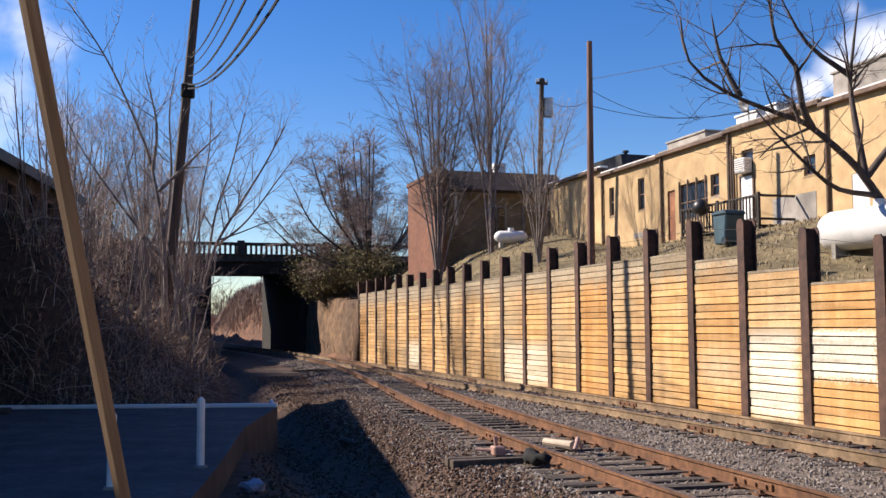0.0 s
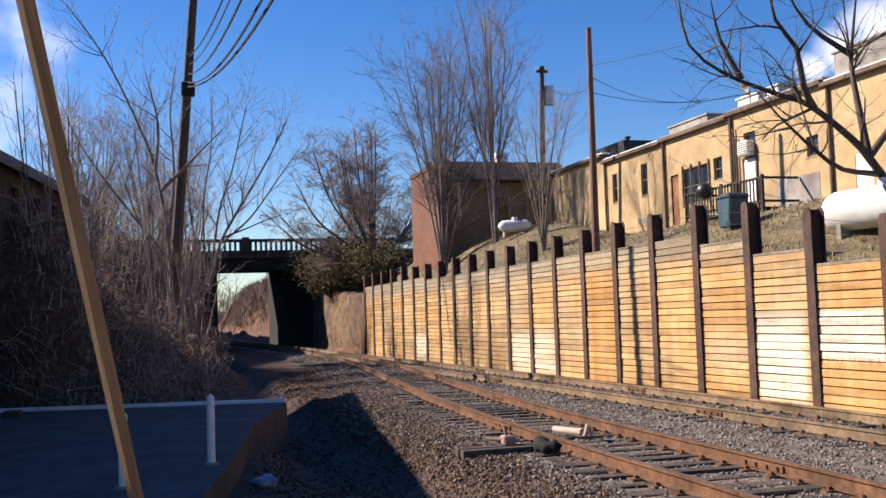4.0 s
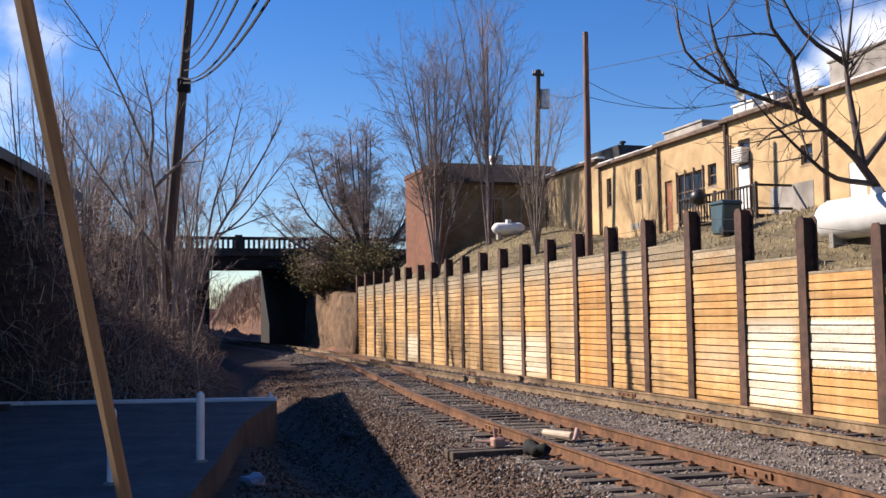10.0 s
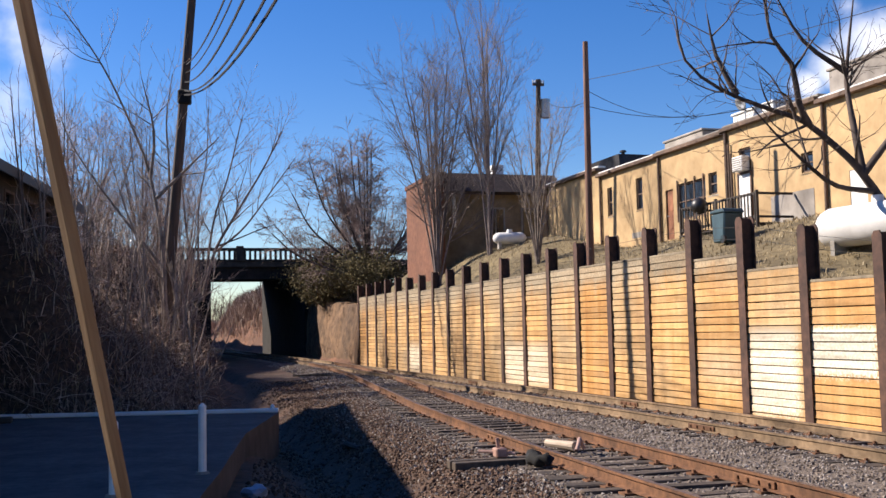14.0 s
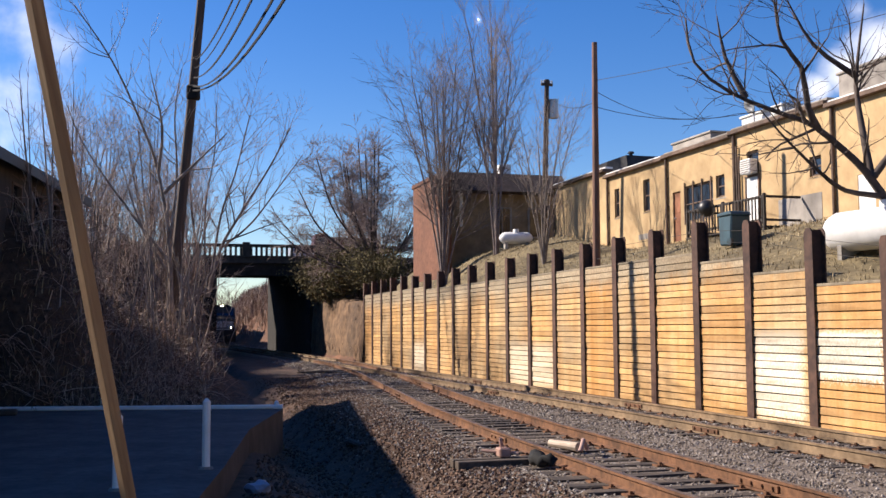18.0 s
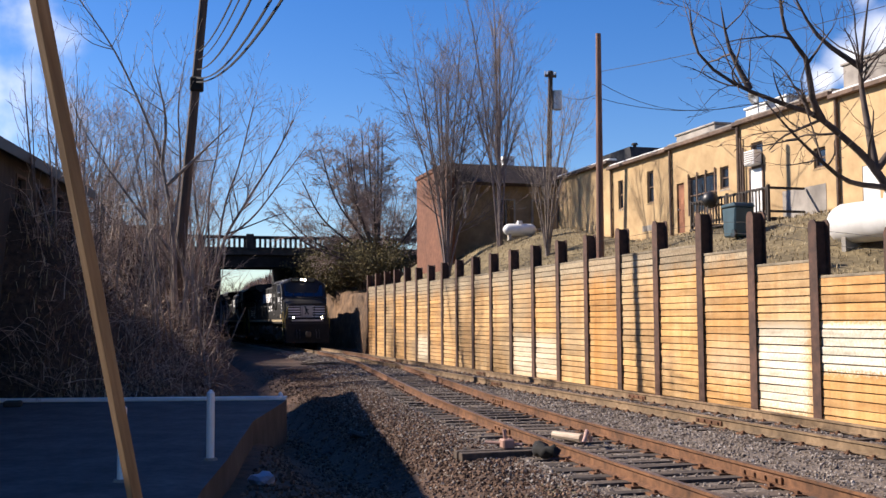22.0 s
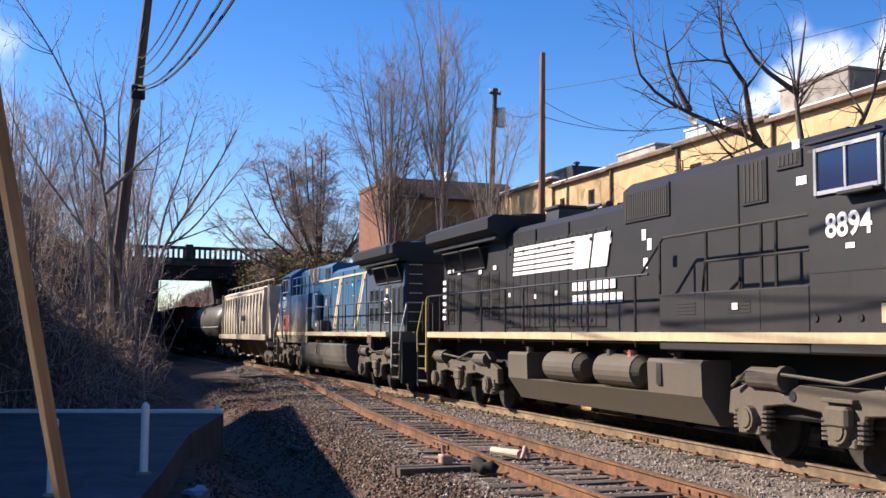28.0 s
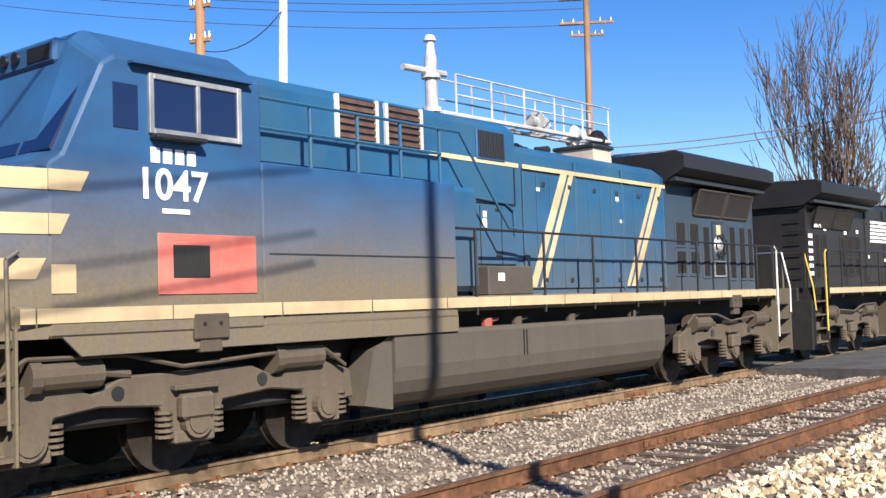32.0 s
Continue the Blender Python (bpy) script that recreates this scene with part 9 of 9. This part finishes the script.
        part("outlet_gate", bm, P_HOPPER, bay)
    car_truck(e, 6.6)
    car_truck(e, -6.6)
    couplers(e, 9.7)
    return e


def tank_car():
    e = thing("tank_car", "black rounded tank car with streaked sides", "freight car")
    seg, prof = 26, [(-7.3, 0.3), (-7.15, 0.9), (-6.85, 1.3), (-6.5, 1.45), (6.5, 1.45), (6.85, 1.3), (7.15, 0.9), (7.3, 0.3)]
    bm = bmesh.new()
    loft(bm, [(x, [(r * math.cos(k * math.tau / seg), 2.5 + r * math.sin(k * math.tau / seg)) for k in range(seg)]) for x, r in prof])
    part("barrel", bm, P_TANKCAR, e, smooth_shade=True)
    bm = bmesh.new()
    tube(bm, (0, 0, 3.85), (0, 0, 4.35), 0.45, seg=18)
    part("dome", bm, P_TANKCAR, e)
    bm = bmesh.new()
    box(bm, -1.8, 1.8, -0.9, 0.9, 3.9, 3.95)
    part("platform", bm, P_FRAME, e)
    bm = bmesh.new()
    box(bm, -8.3, 8.3, -0.5, 0.5, 0.9, 1.25)
    part("sill", bm, P_FRAME, e)
    for x in (-4.5, -0.05, 4.4):
        bm = bmesh.new()
        loft(bm, [(x, [((1.46) * math.cos(k * math.tau / seg), 2.5 + 1.46 * math.sin(k * math.tau / seg)) for k in range(seg)]), (x + 0.12, [(1.46 * math.cos(k * math.tau / seg), 2.5 + 1.46 * math.sin(k * math.tau / seg)) for k in range(seg)])])
        part("band", bm, P_FRAME, e)
    for sy in (-1, 1):
        bm = bmesh.new()
        handrail(bm, [(-7.8, sy * 1.4, 2.2), (7.8, sy * 1.4, 2.2)], 0.025)
        part("grab_rail", bm, P_RAILWHITE, e)
        bm = bmesh.new()
        for x in (-0.3, 0.3):
            tube(bm, (x, sy * 1.5, 1.0), (x, sy * 1.2, 3.9), 0.022, seg=5)
        for k in range(8):
            tube(bm, (-0.3, sy * (1.5 - 0.03 * k), 1.2 + k * 0.34), (0.3, sy * (1.5 - 0.03 * k), 1.2 + k * 0.34), 0.014, seg=5)
        part("ladder", bm, P_FRAME, e)
    car_truck(e, 6.2)
    car_truck(e, -6.2)
    couplers(e, 8.6)
    return e


def coal_hopper():
    e = thing("coal_hopper", "dark open-topped coal hopper car", "freight car", group="dark coal hoppers behind the tank car")
    for sy in (-1, 1):
        bm = bmesh.new()
        box(bm, -7.3, 7.3, min(sy * 1.42, sy * 1.5), max(sy * 1.42, sy * 1.5), 1.4, 3.9)
        part("side", bm, P_COAL, e)
        for k in range(11):
            bm = bmesh.new()
            x = -7.2 + k * 1.44
            box(bm, x - 0.05, x + 0.05, min(sy * 1.5, sy * 1.6), max(sy * 1.5, sy * 1.6), 1.4, 3.85)
            part("side_post", bm, P_COAL, e)
        bm = bmesh.new()
        box(bm, -7.4, 7.4, min(sy * 1.4, sy * 1.6), max(sy * 1.4, sy * 1.6), 3.9, 4.05, bevel=0.02)
        part("top_chord", bm, P_COAL, e)
    for sgn in (-1, 1):
        bm = bmesh.new()
        box(bm, sgn * 7.3 - 0.05, sgn * 7.3 + 0.05, -1.42, 1.42, 2.2, 3.95)
        part("end", bm, P_COAL, e)
    bm = bmesh.new()
    loft(bm, [(-7.2, [(-1.4, 2.2), (1.4, 2.2), (1.4, 3.5), (-1.4, 3.5)]), (-5.2, [(-1.4, 1.4), (1.4, 1.4), (1.2, 3.8), (-1.2, 3.8)]), (5.2, [(-1.4, 1.4), (1.4, 1.4), (1.2, 3.8), (-1.2, 3.8)]), (7.2, [(-1.4, 2.2), (1.4, 2.2), (1.4, 3.5), (-1.4, 3.5)])])
    part("load", bm, P_COAL, e)
    for x in (-2.6, 0.0, 2.6):
        bm = bmesh.new()
        prism(bm, [(x - 1.2, 1.4), (x + 1.2, 1.4), (x + 0.3, 0.5), (x - 0.3, 0.5)], -1.2, 1.2)
        part("chute", bm, P_COAL, e)
    bm = bmesh.new()
    box(bm, -7.9, 7.9, -0.4, 0.4, 0.9, 1.35)
    part("sill", bm, P_FRAME, e)
    car_truck(e, 5.9)
    car_truck(e, -5.9)
    couplers(e, 8.2)
    return e


LEAD = locomotive(P_BLACK, "black lead locomotive with lit headlights and white bars", "8023", lit=True, logo=True)
SECOND = locomotive(P_BLACK, "black second locomotive with white emblem and road number", "8894", logo=True)
THIRD = locomotive(P_BLUE, "dusty blue locomotive with cream diagonal stripes running backwards", "1047", blue=True)
HOPPER = covered_hopper()
TANKCAR = tank_car()
COAL = [coal_hopper()]
for _ in range(5):
    COAL.append(copy_thing(COAL[0], Matrix.Identity(4)))
# place along the train behind the lead locomotive's middle, and whether it faces back
CONSIST = [(LEAD, 0.0, False), (SECOND, 22.3, False), (THIRD, 44.6, True), (HOPPER, 65.5, False), (TANKCAR, 83.9, False)]
CONSIST += [(c, 100.8 + 16.5 * k, False) for k, c in enumerate(COAL)]

PICKUP = road_car("road_truck", "dark red box truck crossing the bridge", (0.15, 0.022, 0.018), [(-3.0, 0.5), (3.0, 0.5), (3.05, 1.3), (2.9, 2.5), (1.75, 2.55), (1.7, 2.25), (-3.0, 2.25)], [(1.9, 1.5), (2.75, 1.5), (2.7, 2.2), (1.9, 2.2)])
SEDAN = road_car("van", "pale silver van crossing the bridge", (0.62, 0.63, 0.64), [(-2.3, 0.35), (2.3, 0.35), (2.3, 0.95), (1.5, 1.15), (0.9, 1.9), (-2.1, 1.95), (-2.3, 1.2)], [(-1.9, 1.2), (1.2, 1.2), (0.75, 1.78), (-1.85, 1.82)])


# ---- what moves ----
def train_pose(sc, back=False, gap=7.25):
    a, b = W(sc + gap, main_n(sc + gap)), W(sc - gap, main_n(sc - gap))
    d = b - a
    m = Matrix.Translation((a + b) / 2) @ Matrix.Rotation(math.atan2(d.y, d.x), 4, "Z")
    return m @ Matrix.Rotation(math.pi, 4, "Z") if back else m


SPEED = 13.89


def lead_s(t):
    return 37.66 - SPEED * (t - 25.0)


def motions():
    times = [0.0, 8.0, 14.0] + [16 + 0.5 * i for i in range(33)]
    for ob, off, back in CONSIST:
        walk(ob, [(t, train_pose(lead_s(t) + off, back)) for t in times])

    # wheels turn as far as they roll
    spin = [17 + 0.045 * i for i in range(334)]
    for ob, off, back in CONSIST:
        for w in ob.children:
            if w.name.startswith("wheelset"):
                x, r = w.location.x, w.location.z
                a0 = (-1 if back else 1) * SPEED / r
                roll = lambda t: Matrix.Translation((x, 0, r)) @ Matrix.Rotation(a0 * (t - 17), 4, "Y")
                walk(w, [(0.0, roll(17)), (9.0, roll(17))] + [(t, roll(t)) for t in spin])

    # two cars cross the bridge, one each way
    go = lambda s, n, turn: Matrix.Translation(W(s, n, 7.72)) @ Matrix.Rotation(HEADING + turn, 4, "Z")
    red = lambda t: go(92.0, 14.1 - 4.4 * (t - 19), math.pi)
    walk(PICKUP, [(t, red(min(26, max(12, t)))) for t in (0, 11, 12, 14, 16, 18, 20, 22, 24, 26, 27, 32)])
    pale = lambda t: go(98.0, 9.9 + 4.4 * (t - 16.5), 0)
    walk(SEDAN, [(t, pale(min(22, max(10, t)))) for t in (0, 9, 10, 12, 14, 16, 18, 20, 22, 23, 32)])


motions()
